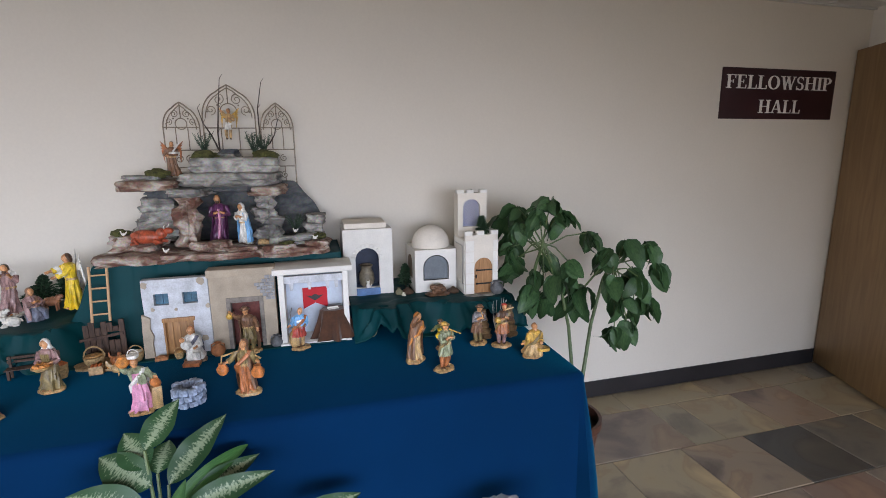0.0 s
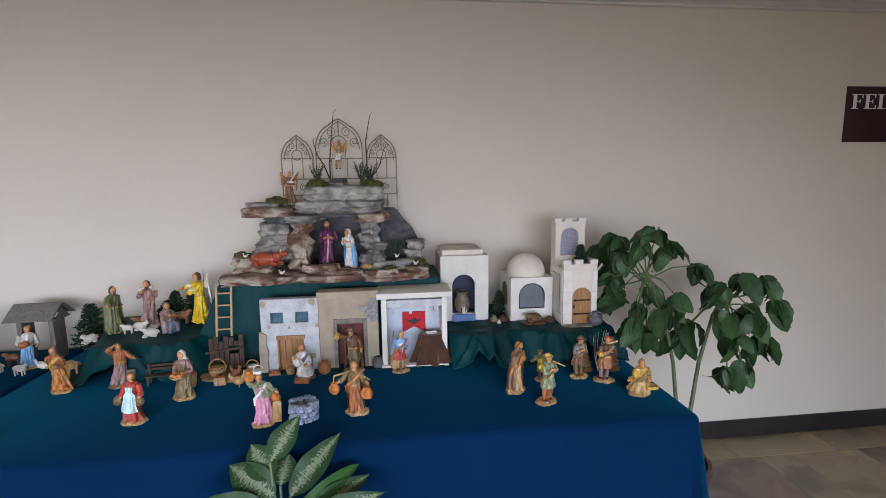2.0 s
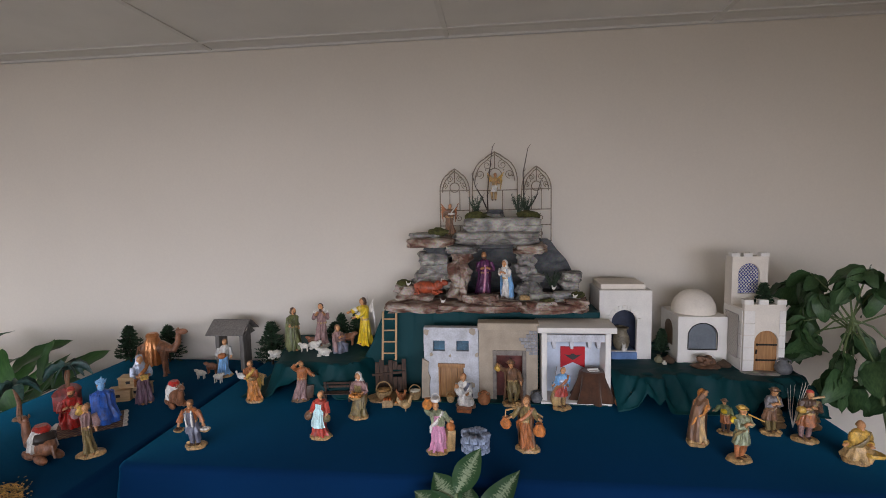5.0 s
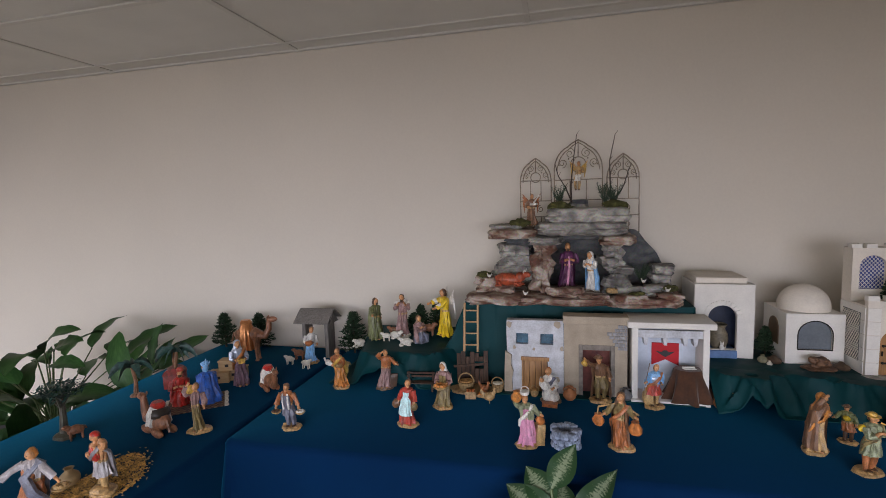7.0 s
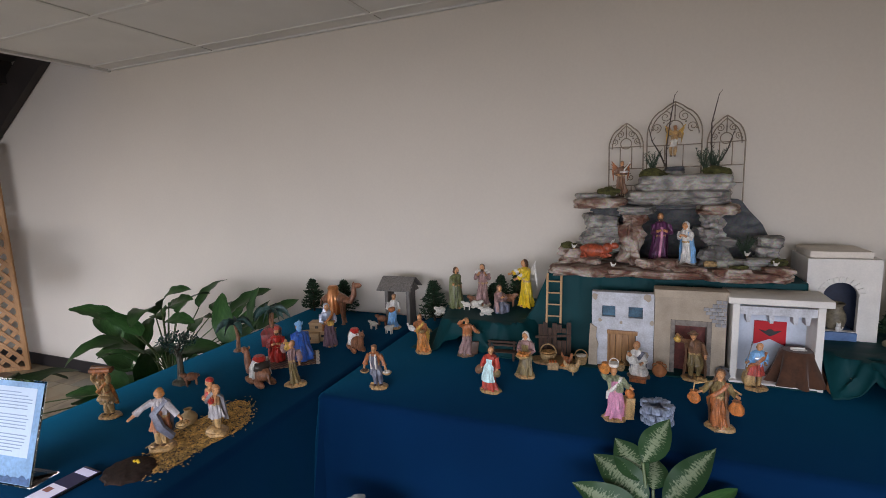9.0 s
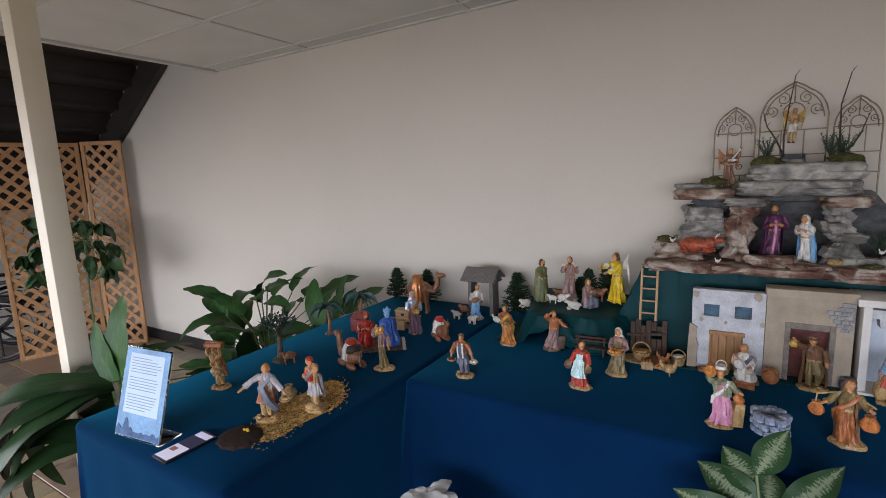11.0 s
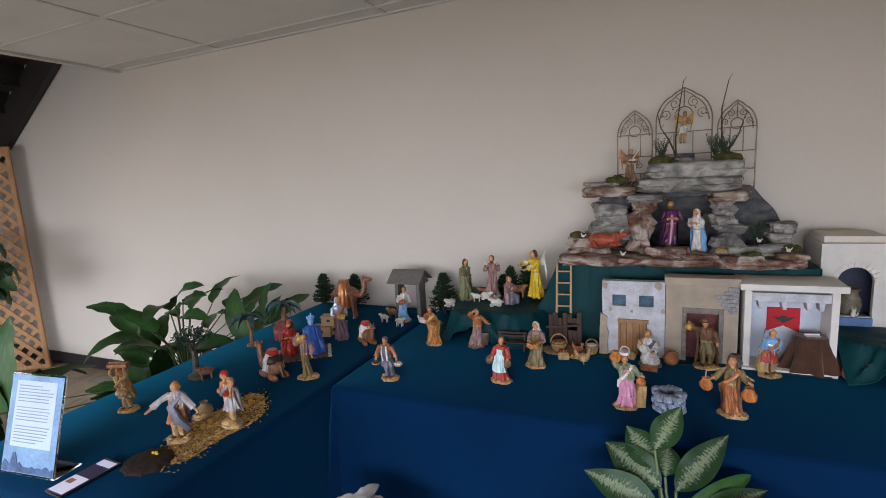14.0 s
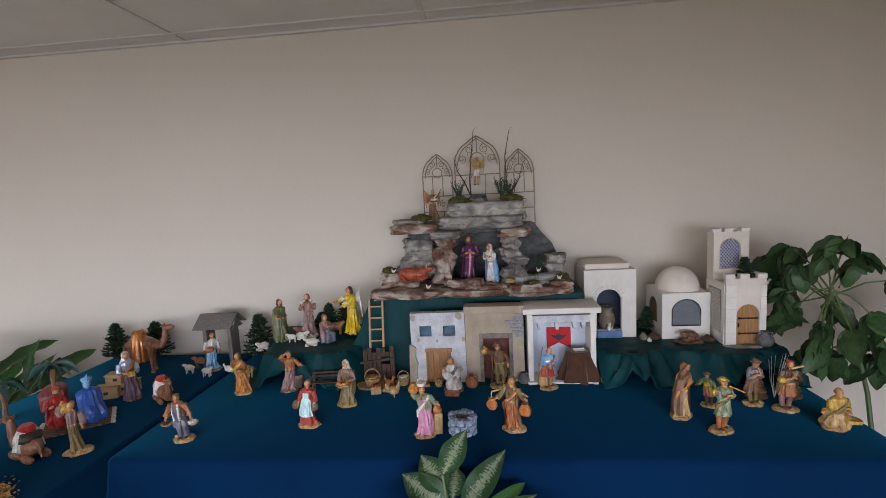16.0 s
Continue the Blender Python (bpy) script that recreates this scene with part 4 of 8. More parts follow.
for v in b.verts:
    v.co.z += 0.002 * noise.noise(v.co * 40)
part("roof", b, WHITEPLASTER, h)
b = bmesh.new()
box(b, 0.022, 0.250, 0.004, 0.016, 0.255, 0.285, 0, 0.002)
part("beam", b, BLUEPLASTER, h)
for x in (0.05, 0.12, 0.19, 0.225):
    b = bmesh.new()
    prism(b, [(x - 0.009, 0.256), (x + 0.009, 0.256), (x + 0.005, 0.226), (x - 0.005, 0.226)], 0.006, 0.05)
    part("bracket", b, BLUEPLASTER, h)
b = bmesh.new()
prism(b, [(0.088, 0.118), (0.088, 0.208), (0.188, 0.208), (0.188, 0.118), (0.138, 0.142)], 0.097, 0.1035)
ban = part("banner", b, BANNERRED, h, "red swallow-tailed cloth banner")
b = bmesh.new()
prism(b, [(0.138, 0.152), (0.152, 0.160), (0.174, 0.176), (0.152, 0.172), (0.143, 0.179), (0.133, 0.179), (0.124, 0.172), (0.102, 0.176), (0.124, 0.160)], 0.094, 0.0965)
part("emblem", b, BLACK, ban, "dark bird-like emblem")

cl = thing("covered_table", 0.050, 2.01, TOP + 0.012, 0, "small table under a brown velvet cloth", "table")
b = bmesh.new()
lathe(b, [(0.086, 0), (0.080, 0.015), (0.074, 0.035), (0.066, 0.065), (0.059, 0.095), (0.055, 0.112), (0.048, 0.119), (0.02, 0.121)], 64, (0, 0, 0), 0, 1, 0.8, 0.17, 8, 0.7)
part("cloth", b, BROWNCLOTH, cl)
b = bmesh.new()
box(b, -0.022, 0.022, -0.012, 0.012, 0.1215, 0.1235, 0, 0, m=pose(0, 0, 0, 0, 0, 12))
tube(b, [(-0.024, 0, 0.125), (0.02, 0.008, 0.125)], 0.004, 8)
ob = part("paper_scroll", b, mat("paper", (0.75, 0.73, 0.68), 0.8, vary=0.03))
ob.matrix_basis = pose(0.050, 2.00, TOP + 0.012)
tagged(ob, "small white paper scroll on the brown cloth", "scroll")

RZ = TOP + 0.1225
h = thing("toy_house", 0.112, 2.19, RZ, 0, "white model house with an arched doorway and flat roof", "model house", "model houses")
b = bmesh.new()
arch_wall(b, 0, 0.222, 0, 0.305, 0, 0.02, 0.106, 0.107, 0.034, 0.165)
part("wall", b, WHITEPLASTER, h, "", False)
for x in (0.0, 0.204):
    b = bmesh.new()
    box(b, x, x + 0.018, 0.02, 0.21, 0, 0.305)
    part("wall", b, WHITEPLASTER, h, "", False)
b = bmesh.new()
box(b, 0.018, 0.204, 0.09, 0.10, 0.0, 0.305)
part("inner_wall", b, DEEPBLUE, h, "", False)
b = bmesh.new()
box(b, 0.018, 0.204, 0.0205, 0.21, 0.285, 0.305)
box(b, 0.010, 0.200, 0.02, 0.20, 0.3055, 0.330, 0, 0.003)
part("roof", b, CREAMPLASTER, h)
b = bmesh.new()
box(b, 0.052, 0.160, -0.012, 0.089, 0.0, 0.032, 0, 0.002)
part("step", b, STEPBLUE, h)
for k in range(11):
    a = math.pi * (k + 0.5) / 11
    bb = bmesh.new()
    box(bb, -0.0075, 0.0075, -0.004, 0.003, 0.0545, 0.074, 0, 0.0012, m=pose(0.106, 0, 0.165, 0, 90 - math.degrees(a), 0))
    part("arch_stone", bb, WHITEPLASTER, h)
b = bmesh.new()
lathe(b, [(0.020, 0), (0.030, 0.01), (0.036, 0.035), (0.034, 0.06), (0.024, 0.08), (0.024, 0.09), (0.032, 0.10), (0.028, 0.102), (0.018, 0.09)], 20)
urn = part("urn", b, mat("olive_ceramic", (0.20, 0.165, 0.11), 0.55, vary=0.4, scale=50))
urn.matrix_basis = pose(0.215, 2.225, RZ + 0.0325)
tagged(urn, "brown ceramic urn with a wide lip in the doorway", "urn")
b = bmesh.new()
ball(b, (0, 0, 0.012), (0.009, 0.008, 0.012), 0)
ball(b, (0, -0.003, 0.027), 0.0075, 0)
tube(b, [(-0.004, -0.004, 0.03), (-0.006, -0.004, 0.038)], [0.003, 0.0005], 5)
tube(b, [(0.004, -0.004, 0.03), (0.006, -0.004, 0.038)], [0.003, 0.0005], 5)
tube(b, [(0.006, 0.005, 0.006), (0.014, 0.006, 0.008), (0.016, 0.002, 0.018)], [0.003, 0.003, 0.002], 6)
cat = part("cat_figurine", b, WHITEPLASTER)
cat.matrix_basis = pose(0.216, 2.185, RZ + 0.0325)
tagged(cat, "tiny white sitting cat figurine", "figurine")

h = thing("toy_house", 0.430, 2.15, RZ, 0, "white model house with a dome and arched grey window", "model house", "model houses")
b = bmesh.new()
arch_wall(b, 0, 0.198, 0, 0.2, 0, 0.018, 0.100, 0.118, 0.058, 0.118, rise=0.054)
part("wall", b, WHITEPLASTER, h, "", False)
b = bmesh.new()
box(b, 0, 0.198, 0.0182, 0.21, 0, 0.2)
part("wall", b, WHITEPLASTER, h, "", False)
b = bmesh.new()
prism(b, [(0.0415, 0.0585), (0.0415, 0.118)] + arch_pts(0.1, 0.117, 0.118, rise=0.053)[::-1][1:-1] + [(0.1585, 0.118), (0.1585, 0.0585)], 0.010, 0.0178)
part("window", b, GREYPANE, h, "", False)
b = bmesh.new()
tube(b, [(0.041, -0.001, 0.058)] + [(x, -0.001, z) for x, z in arch_pts(0.1, 0.118, 0.118, rise=0.054)[::-1]] + [(0.159, -0.001, 0.058), (0.041, -0.001, 0.058)], 0.0022, 6)
part("window_trim", b, IRON, h)
b = bmesh.new()
prism(b, [(-0.045, 0), (-0.045, 0.06)] + [(x, z) for x, z in arch_pts(0, 0.09, 0.06)[::-1][1:-1]] + [(0.045, 0.06), (0.045, 0)], -0.003, 0.0)
ob = part("side_window", b, mat("brown_pane", (0.12, 0.075, 0.04), 0.5), h, "", False)
ob.matrix_basis = pose(-0.0005, 0.105, 0.06, 0, 0, -90)
b = bmesh.new()
lathe(b, [(0.090, 0), (0.090, 0.012)] + [(0.090 * math.cos(a * math.pi / 2 / 12), 0.012 + 0.088 * math.sin(a * math.pi / 2 / 12)) for a in range(1, 12)] + [(0.003, 0.1005)], 36, (0.100, 0.105, 0.2))
part("dome", b, CREAMPLASTER, h)

h = thing("toy_tower", 0.640, 2.045, RZ, 0, "white model tower with battlements, wooden door and lattice window", "model house", "model houses")
b = bmesh.new()
arch_wall(b, 0, 0.154, 0, 0.275, 0, 0.02, 0.086, 0.088, 0.004, 0.126)
part("wall", b, CREAMPLASTER, h, "", False)
b = bmesh.new()
box(b, 0, 0.154, 0.0202, 0.165, 0, 0.255)
part("wall", b, CREAMPLASTER, h, "", False)
for k in range(5):
    for q in ((-0.003, 0.0, 0.01, 0.165), (0.0, 0.040, -0.002, 0.0), (0.132, 0.155, -0.002, 0.0)):
        bb = bmesh.new()
        box(bb, *q, 0.05 * k + 0.002, 0.05 * k + 0.049)
        part("stone_course", bb, WHITEPLASTER, h, "", False)
for x in (0.0, 0.055, 0.122):
    bb = bmesh.new()
    box(bb, x - 0.002, x + 0.033, -0.003, 0.022, 0.2752, 0.294, 0, 0.001)
    part("battlement", bb, WHITEPLASTER, h)
for yy in (0.05, 0.115):
    bb = bmesh.new()
    box(bb, 0.130, 0.156, yy, yy + 0.035, 0.2552, 0.29, 0, 0.001)
    part("battlement", bb, WHITEPLASTER, h)
b = bmesh.new()
arch_wall(b, -0.004, 0.136, 0.2552, 0.455, 0.10, 0.12, 0.062, 0.084, 0.30, 0.385)
part("upper_wall", b, CREAMPLASTER, h, "", False)
b = bmesh.new()
box(b, -0.004, 0.136, 0.1202, 0.16, 0.2552, 0.455)
part("upper_wall", b, CREAMPLASTER, h, "", False)
for x in (-0.010, 0.038, 0.104):
    bb = bmesh.new()
    box(bb, x, x + 0.034, 0.097, 0.125, 0.4552, 0.470, 0, 0.001)
    part("battlement", bb, WHITEPLASTER, h)
b = bmesh.new()
prism(b, [(0.0205, 0.3005), (0.0205, 0.385)] + arch_pts(0.062, 0.083, 0.385)[::-1][1:-1] + [(0.1035, 0.385), (0.1035, 0.3005)], 0.112, 0.1198)
lw = part("window", b, mat("night_blue_pane", (0.03, 0.05, 0.22), 0.4, vary=0.2), h, "", False)
b = bmesh.new()


def inside_arch(x, z):
    return 0.021 < x < 0.103 and z > 0.301 and (z < 0.385 or (x - 0.062) ** 2 + (z - 0.385) ** 2 < 0.041 ** 2)


for sgn in (1, -1):
    for k in range(-14, 16):
        seg = []
        for q in range(60):
            x = 0.021 + 0.0825 * q / 59
            z = 0.345 + k * 0.015 + sgn * (x - 0.062) * 1.2
            if inside_arch(x, z):
                seg.append((x, 0.1105, z))
        if len(seg) > 2:
            tube(b, [seg[0], seg[-1]], 0.0010, 4)
part("lattice", b, WHITEPLASTER, lw)
b = bmesh.new()
prism(b, [(0.0425, 0.0045), (0.0425, 0.126)] + arch_pts(0.086, 0.087, 0.126)[::-1][1:-1] + [(0.1295, 0.126), (0.1295, 0.0045)], 0.008, 0.0195)
dr = part("door", b, MINIWOOD, h, "", False)
for z in (0.045, 0.108):
    bb = bmesh.new()
    box(bb, 0.056, 0.129, 0.005, 0.0085, z, z + 0.006)
    ball(bb, (0.056, 0.006, z + 0.003), 0.005, 0, 8, 6)
    part("strap_hinge", bb, IRON, dr)
bb = bmesh.new()
tube(bb, [(0.052, 0.004, 0.075), (0.052, 0.002, 0.092)], 0.003, 6)
part("door_handle", bb, IRON, dr)
b = bmesh.new()
box(b, -0.0048, -0.0032, 0.035, 0.145, 0.045, 0.225)
side_pane = part("side_window", b, mat("dark_grey_pane", (0.05, 0.052, 0.06), 0.5, vary=0.2), h, "dark pane behind white lattice", False)
b = bmesh.new()
for sgn in (1, -1):
    for k in range(-12, 26):
        seg = [(-0.0055, 0.035 + 0.11 * q / 40, 0.045 + k * 0.0165 + sgn * 1.35 * 0.11 * q / 40) for q in range(41)]
        seg = [p for p in seg if 0.045 <= p[2] <= 0.225]
        if len(seg) > 2:
            tube(b, [seg[0], seg[-1]], 0.0013, 4)
part("lattice", b, CREAMPLASTER, side_pane)
b = bmesh.new()
lathe(b, [(0.07, 0), (0.072, 0.004), (0.06, 0.008)], 24, (0.70, 2.03, RZ - 0.003), 0, 1.1, 0.5)
tagged(part("stone_step", b, ROCKPALE), "flat stone slab in front of the tower", "stone")

# ---- ladder, market stall, bench, well ----
lad = thing("ladder", -0.802, 2.045, 0.893, 3, "small unpainted wooden ladder leaning on the riser", "ladder")
for sx in (-0.029, 0.029):
    b = bmesh.new()
    tube(b, [(sx, 0, 0), (sx, 0.045, 0.205)], 0.0048, 8)
    part("rail", b, LADDERWOOD, lad)
for k in range(4):
    b = bmesh.new()
    s = (0.028 + k * 0.048) / 0.205
    tube(b, [(-0.030, 0.045 * s, 0.205 * s), (0.030, 0.045 * s, 0.205 * s)], 0.0032, 8)
    part("rung", b, LADDERWOOD, lad)

STALLWOOD = wood_mat("weathered_stall_wood", (0.035, 0.02, 0.014), (0.10, 0.055, 0.035), 18, 0.75, 2, 8)
TERRA = mat("terracotta", (0.42, 0.16, 0.06), 0.6, vary=0.25, scale=40)
STRAW = mat("straw_weave", (0.42, 0.27, 0.12), 0.8, vary=0.3, scale=120, bump=0.8)
RESINBASE = mat("tan_resin", (0.38, 0.24, 0.11), 0.6, vary=0.3, scale=60, bump=0.4)
st = thing("market_stall", -0.795, 2.02, TOP + 0.001, 4, "dark weathered wooden market stall with baskets of produce", "market stall")
for k in range(7):
    hgt = 0.138 + 0.014 * math.sin(k * 2.3)
    for za, zb in (((0.008, 0.072), (0.105, hgt)) if 4 <= k <= 5 else ((0.008, hgt),)):
        b = bmesh.new()
        box(b, -0.068 + k * 0.0195, -0.068 + k * 0.0195 + 0.018, 0.022, 0.028, za, zb, 0, 0.001)
        part("plank", b, STALLWOOD, st)
b = bmesh.new()
box(b, -0.072, 0.072, 0.016, 0.022, 0.085, 0.095, 0, 0.001, m=pose(0, 0, 0, 0, -6, 0))
part("shelf", b, STALLWOOD, st)
b = bmesh.new()
lathe(b, [(0.095, 0), (0.092, 0.006), (0.08, 0.009)], 24, (0, -0.03, 0), 0, 1.0, 0.62, 0.06, 5)
part("base", b, RESINBASE, st)


def basket(x, y, z, r, h_, fill, label, handle=True):
    t = thing("basket", x, y, z, 0, label, "basket", "baskets")
    b = bmesh.new()
    lathe(b, [(r * 0.7, 0), (r * 0.95, h_ * 0.4), (r, h_ * 0.8), (r * 1.05, h_), (r * 0.9, h_), (r * 0.85, h_ * 0.8)], 20)
    part("body", b, STRAW, t)
    b = bmesh.new()
    ball(b, (0, 0, h_ * 0.85), (r * 0.85, r * 0.85, h_ * 0.35), 0, 14, 8, 0.5)
    part("contents", b, fill, t)
    if handle:
        b = bmesh.new()
        tube(b, [(r * math.cos(a), 0, h_ * 0.9 + r * 1.15 * math.sin(a)) for a in [math.pi * k / 12 for k in range(13)]], r * 0.09, 6, cap=False)
        part("handle", b, STRAW, t)
    return t


resin_bread = mat("orange_brown_bread", (0.42, 0.17, 0.06), 0.6, vary=0.3, scale=80)
BREAD = mat("baked_bread", (0.45, 0.24, 0.08), 0.7, vary=0.35, scale=120)
EGG = mat("cream_eggs", (0.72, 0.66, 0.55), 0.6, vary=0.1, scale=120, bump=0.6)
FRUIT = mat("red_orange_fruit", (0.50, 0.13, 0.03), 0.5, vary=0.4, scale=150)
basket(-0.812, 1.972, TOP + 0.010, 0.033, 0.034, BREAD, "round wicker basket full of bread rolls")
basket(-0.682, 1.985, TOP + 0.002, 0.025, 0.036, EGG, "wicker basket of pale eggs with a hooped handle")
basket(-0.885, 1.90, TOP + 0.002, 0.020, 0.050, FRUIT, "small barrel-shaped basket heaped with red fruit", False)
basket(-0.530, 1.965, TOP + 0.002, 0.017, 0.026, BREAD, "little brown bucket with a hooped handle")


def crate(x, y, z, w, d, hh, rz, fill, label):
    t = thing("crate", x, y, z, rz, label, "crate", "small crates")
    b = bmesh.new()
    for q in ((-w, w, -d, -d + 0.003), (-w, w, d - 0.003, d), (-w, -w + 0.003, -d + 0.003, d - 0.003), (w - 0.003, w, -d + 0.003, d - 0.003)):
        box(b, q[0], q[1], q[2], q[3], 0, hh)
    box(b, -w, w, -d, d, 0, 0.003)
    part("box", b, RESINBASE, t, "", False)
    b = bmesh.new()
    r = random.Random(int(x * 1000))
    for i in range(3):
        for j in range(3):
            ball(b, (-w * 0.55 + i * w * 0.55, -d * 0.55 + j * d * 0.55, hh), min(w, d) * 0.34, 0, 8, 6)
    part("fruit", b, fill, t)


crate(-0.782, 1.905, TOP + 0.001, 0.021, 0.015, 0.030, 8, FRUIT, "tiny wooden crate of red fruit")
crate(-0.735, 1.925, TOP + 0.002, 0.024, 0.018, 0.010, -12, mat("carrots", (0.60, 0.20, 0.03), 0.6), "flat wooden tray of orange carrots")

b = bmesh.new()
box(b, -0.022, 0.022, -0.014, 0.014, 0, 0.012, 0, 0.003)
ball(b, (0.002, 0, 0.013), (0.016, 0.010, 0.006), 0, 10, 6, 0.3)
ob = part("bread_board", b, resin_bread)
ob.matrix_basis = pose(-0.592, 1.965, TOP + 0.002, 0, 0, 12)
tagged(ob, "orange-brown loaf on a small flat board", "bread")

bench = thing("bench", -1.005, 1.945, TOP + 0.001, 6, "small slatted brown wooden bench", "bench")
for z, y in ((0.034, -0.012), (0.034, 0.0), (0.034, 0.012)):
    b = bmesh.new()
    box(b, -0.062, 0.062, y - 0.005, y + 0.005, z, z + 0.004, 0, 0.001)
    part("seat_slat", b, STALLWOOD, bench)
for z in (0.052, 0.066):
    b = bmesh.new()
    box(b, -0.062, 0.062, 0.016, 0.020, z, z + 0.009, 0, 0.001)
    part("back_slat", b, STALLWOOD, bench)
for x in (-0.052, 0.052):
    b = bmesh.new()
    box(b, x - 0.004, x + 0.004, -0.015, -0.009, 0, 0.034)
    box(b, x - 0.004, x + 0.004, 0.012, 0.016, 0, 0.078)
    part("leg", b, STALLWOOD, bench, "", False)

WELLSTONE = mat("blue_grey_resin_stone", (0.37, 0.44, 0.58), 0.7, vary=0.35, scale=70, bump=0.7, tint=(0.12, 0.14, 0.18))
well = thing("toy_well", -0.412, 1.585, TOP + 0.001, 10, "round blue-grey model stone well with a dark opening", "model well")
for lay in range(3):
    nst = 10
    for k in range(nst):
        a = 2 * math.pi * (k + 0.5 * (lay % 2)) / nst
        b = bmesh.new()
        hz = 0.019
        z0 = 0.019 * lay
        rr = 0.036 + 0.003 * math.sin(k * 3.1 + lay)
        box(b, -0.0112, 0.0112, -0.0105, 0.0105, 0, hz - 0.001 + (0.006 * abs(math.sin(k * 1.9)) if lay == 2 else 0), 0, 0.004)
        for v in b.verts:
            v.co += Vector((noise.noise(v.co * 60 + Vector((k, lay, 0))), noise.noise(v.co * 60 + Vector((0, k, lay))), 0)) * 0.003
        ob = part("stone", b, WELLSTONE, well)
        ob.matrix_basis = pose(rr * math.cos(a), rr * math.sin(a), z0, 0, 0, math.degrees(a) + 90)
# Black plug: the shade inside the well's opening as plain colour, no water.
b = bmesh.new()
lathe(b, [(0.028, 0), (0.028, 0.03)], 20)
part("water", b, BLACK, well)


def jar(x, y, z, s, m, label, handles=True):
    b = bmesh.new()
    lathe(b, [(0.30, 0), (0.46, 0.18), (0.52, 0.40), (0.44, 0.62), (0.22, 0.80), (0.18, 0.90), (0.27, 1.0), (0.20, 1.0), (0.14, 0.9)], 16)
    if handles:
        for sx in (-1, 1):
            tube(b, [(sx * 0.2, 0, 0.92), (sx * 0.42, 0, 0.88), (sx * 0.46, 0, 0.66)], 0.05, 6)
    bmesh.ops.scale(b, vec=(s, s, s), verts=b.verts[:])
    ob = part("jar", b, m)
    ob.location = (x, y, z)
    return tagged(ob, label, "jar", "clay jars")


OLIVECLAY = mat("olive_clay", (0.22, 0.20, 0.12), 0.6, vary=0.25, scale=40)
GREYCLAY = mat("grey_clay", (0.14, 0.14, 0.145), 0.55, vary=0.3, scale=40)
DARKCLAY = mat("dark_brown_clay", (0.085, 0.05, 0.03), 0.55, vary=0.35, scale=50)
jar(0.150, 1.965, TOP + 0.001, 0.048, TERRA, "orange terracotta jug on blue cloth")
jar(0.195, 1.955, TOP + 0.012, 0.056, OLIVECLAY, "olive green clay jug")
jar(-0.178, 1.985, TOP + 0.001, 0.048, GREYCLAY, "grey clay jug beside the doorway")
jar(-0.392, 1.955, TOP + 0.001, 0.052, TERRA, "brown clay jar beside the doorway")
jar(0.785, 2.03, RZ + 0.001, 0.062, GREYCLAY, "slate grey pitcher beside the tower door")
jar(0.352, 2.15, RZ - 0.002, 0.034, OLIVECLAY, "tiny olive clay pot", False)
jar(0.370, 2.13, RZ - 0.006, 0.020, EGG, "tiny cream clay pot", False)
jar(-1.832, 1.098, TOP + 0.004, 0.052, mat("sand_clay", (0.36, 0.24, 0.11), 0.6, vary=0.2, scale=40), "round sandy clay pot lying among grain", False)
for x, y, r in ((0.395, 2.16, 0.026), (0.600, 2.11, 0.026)):
    b = bmesh.new()
    lathe(b, [(r, 0), (r * 1.1, r * 0.35), (r * 0.95, r * 0.55), (r * 0.5, r * 0.8), (r * 0.22, r * 1.1), (r * 0.05, r * 1.15)], 18)
    ob = part("lidded_bowl", b, DARKCLAY)
    ob.location = (x, y, RZ)
    tagged(ob, "dark brown lidded clay bowl on the green cloth", "bowl", "lidded bowls")
heap = thing("produce_heap", 0.525, 2.10, RZ, 0, "brown heap of loaves on a flat board", "produce")
LOAF = mat("brown_resin", (0.17, 0.085, 0.045), 0.55, vary=0.4, scale=60)
b = bmesh.new()
lathe(b, [(0.056, 0), (0.058, 0.006), (0.04, 0.010)], 20, (0, 0, 0), 0, 1, 0.7, 0.08, 5)
part("board", b, LOAF, heap)
r = random.Random(3)
for k in range(16):
    a, q = r.uniform(0, 6.28), r.uniform(0, 0.03)
    b = bmesh.new()
    ball(b, (q * math.cos(a), q * 0.6 * math.sin(a), 0.012 + r.uniform(0, 0.028)), (0.017, 0.013, 0.010), 0, 8, 6, 0.3)
    part("loaf", b, LOAF, heap)

# ---- painted resin figurines ----
def resin(name, c, rough=0.36):
    """Hand-painted resin with a brown antique wash left in streaks."""
    c = tuple(min(0.8, v * 1.32) for v in c)
    pale = 0.34 if sum(c) < 1.3 else 0.62
    wash = tuple(pale * v + 0.30 * w for v, w in zip(c, (0.10, 0.055, 0.03)))
    return mat("resin_" + name, c, rough, vary=0.2, scale=75, bump=0.7, fine=300, tint=wash, tight=0.12, stretch=(1, 1, 0.45))


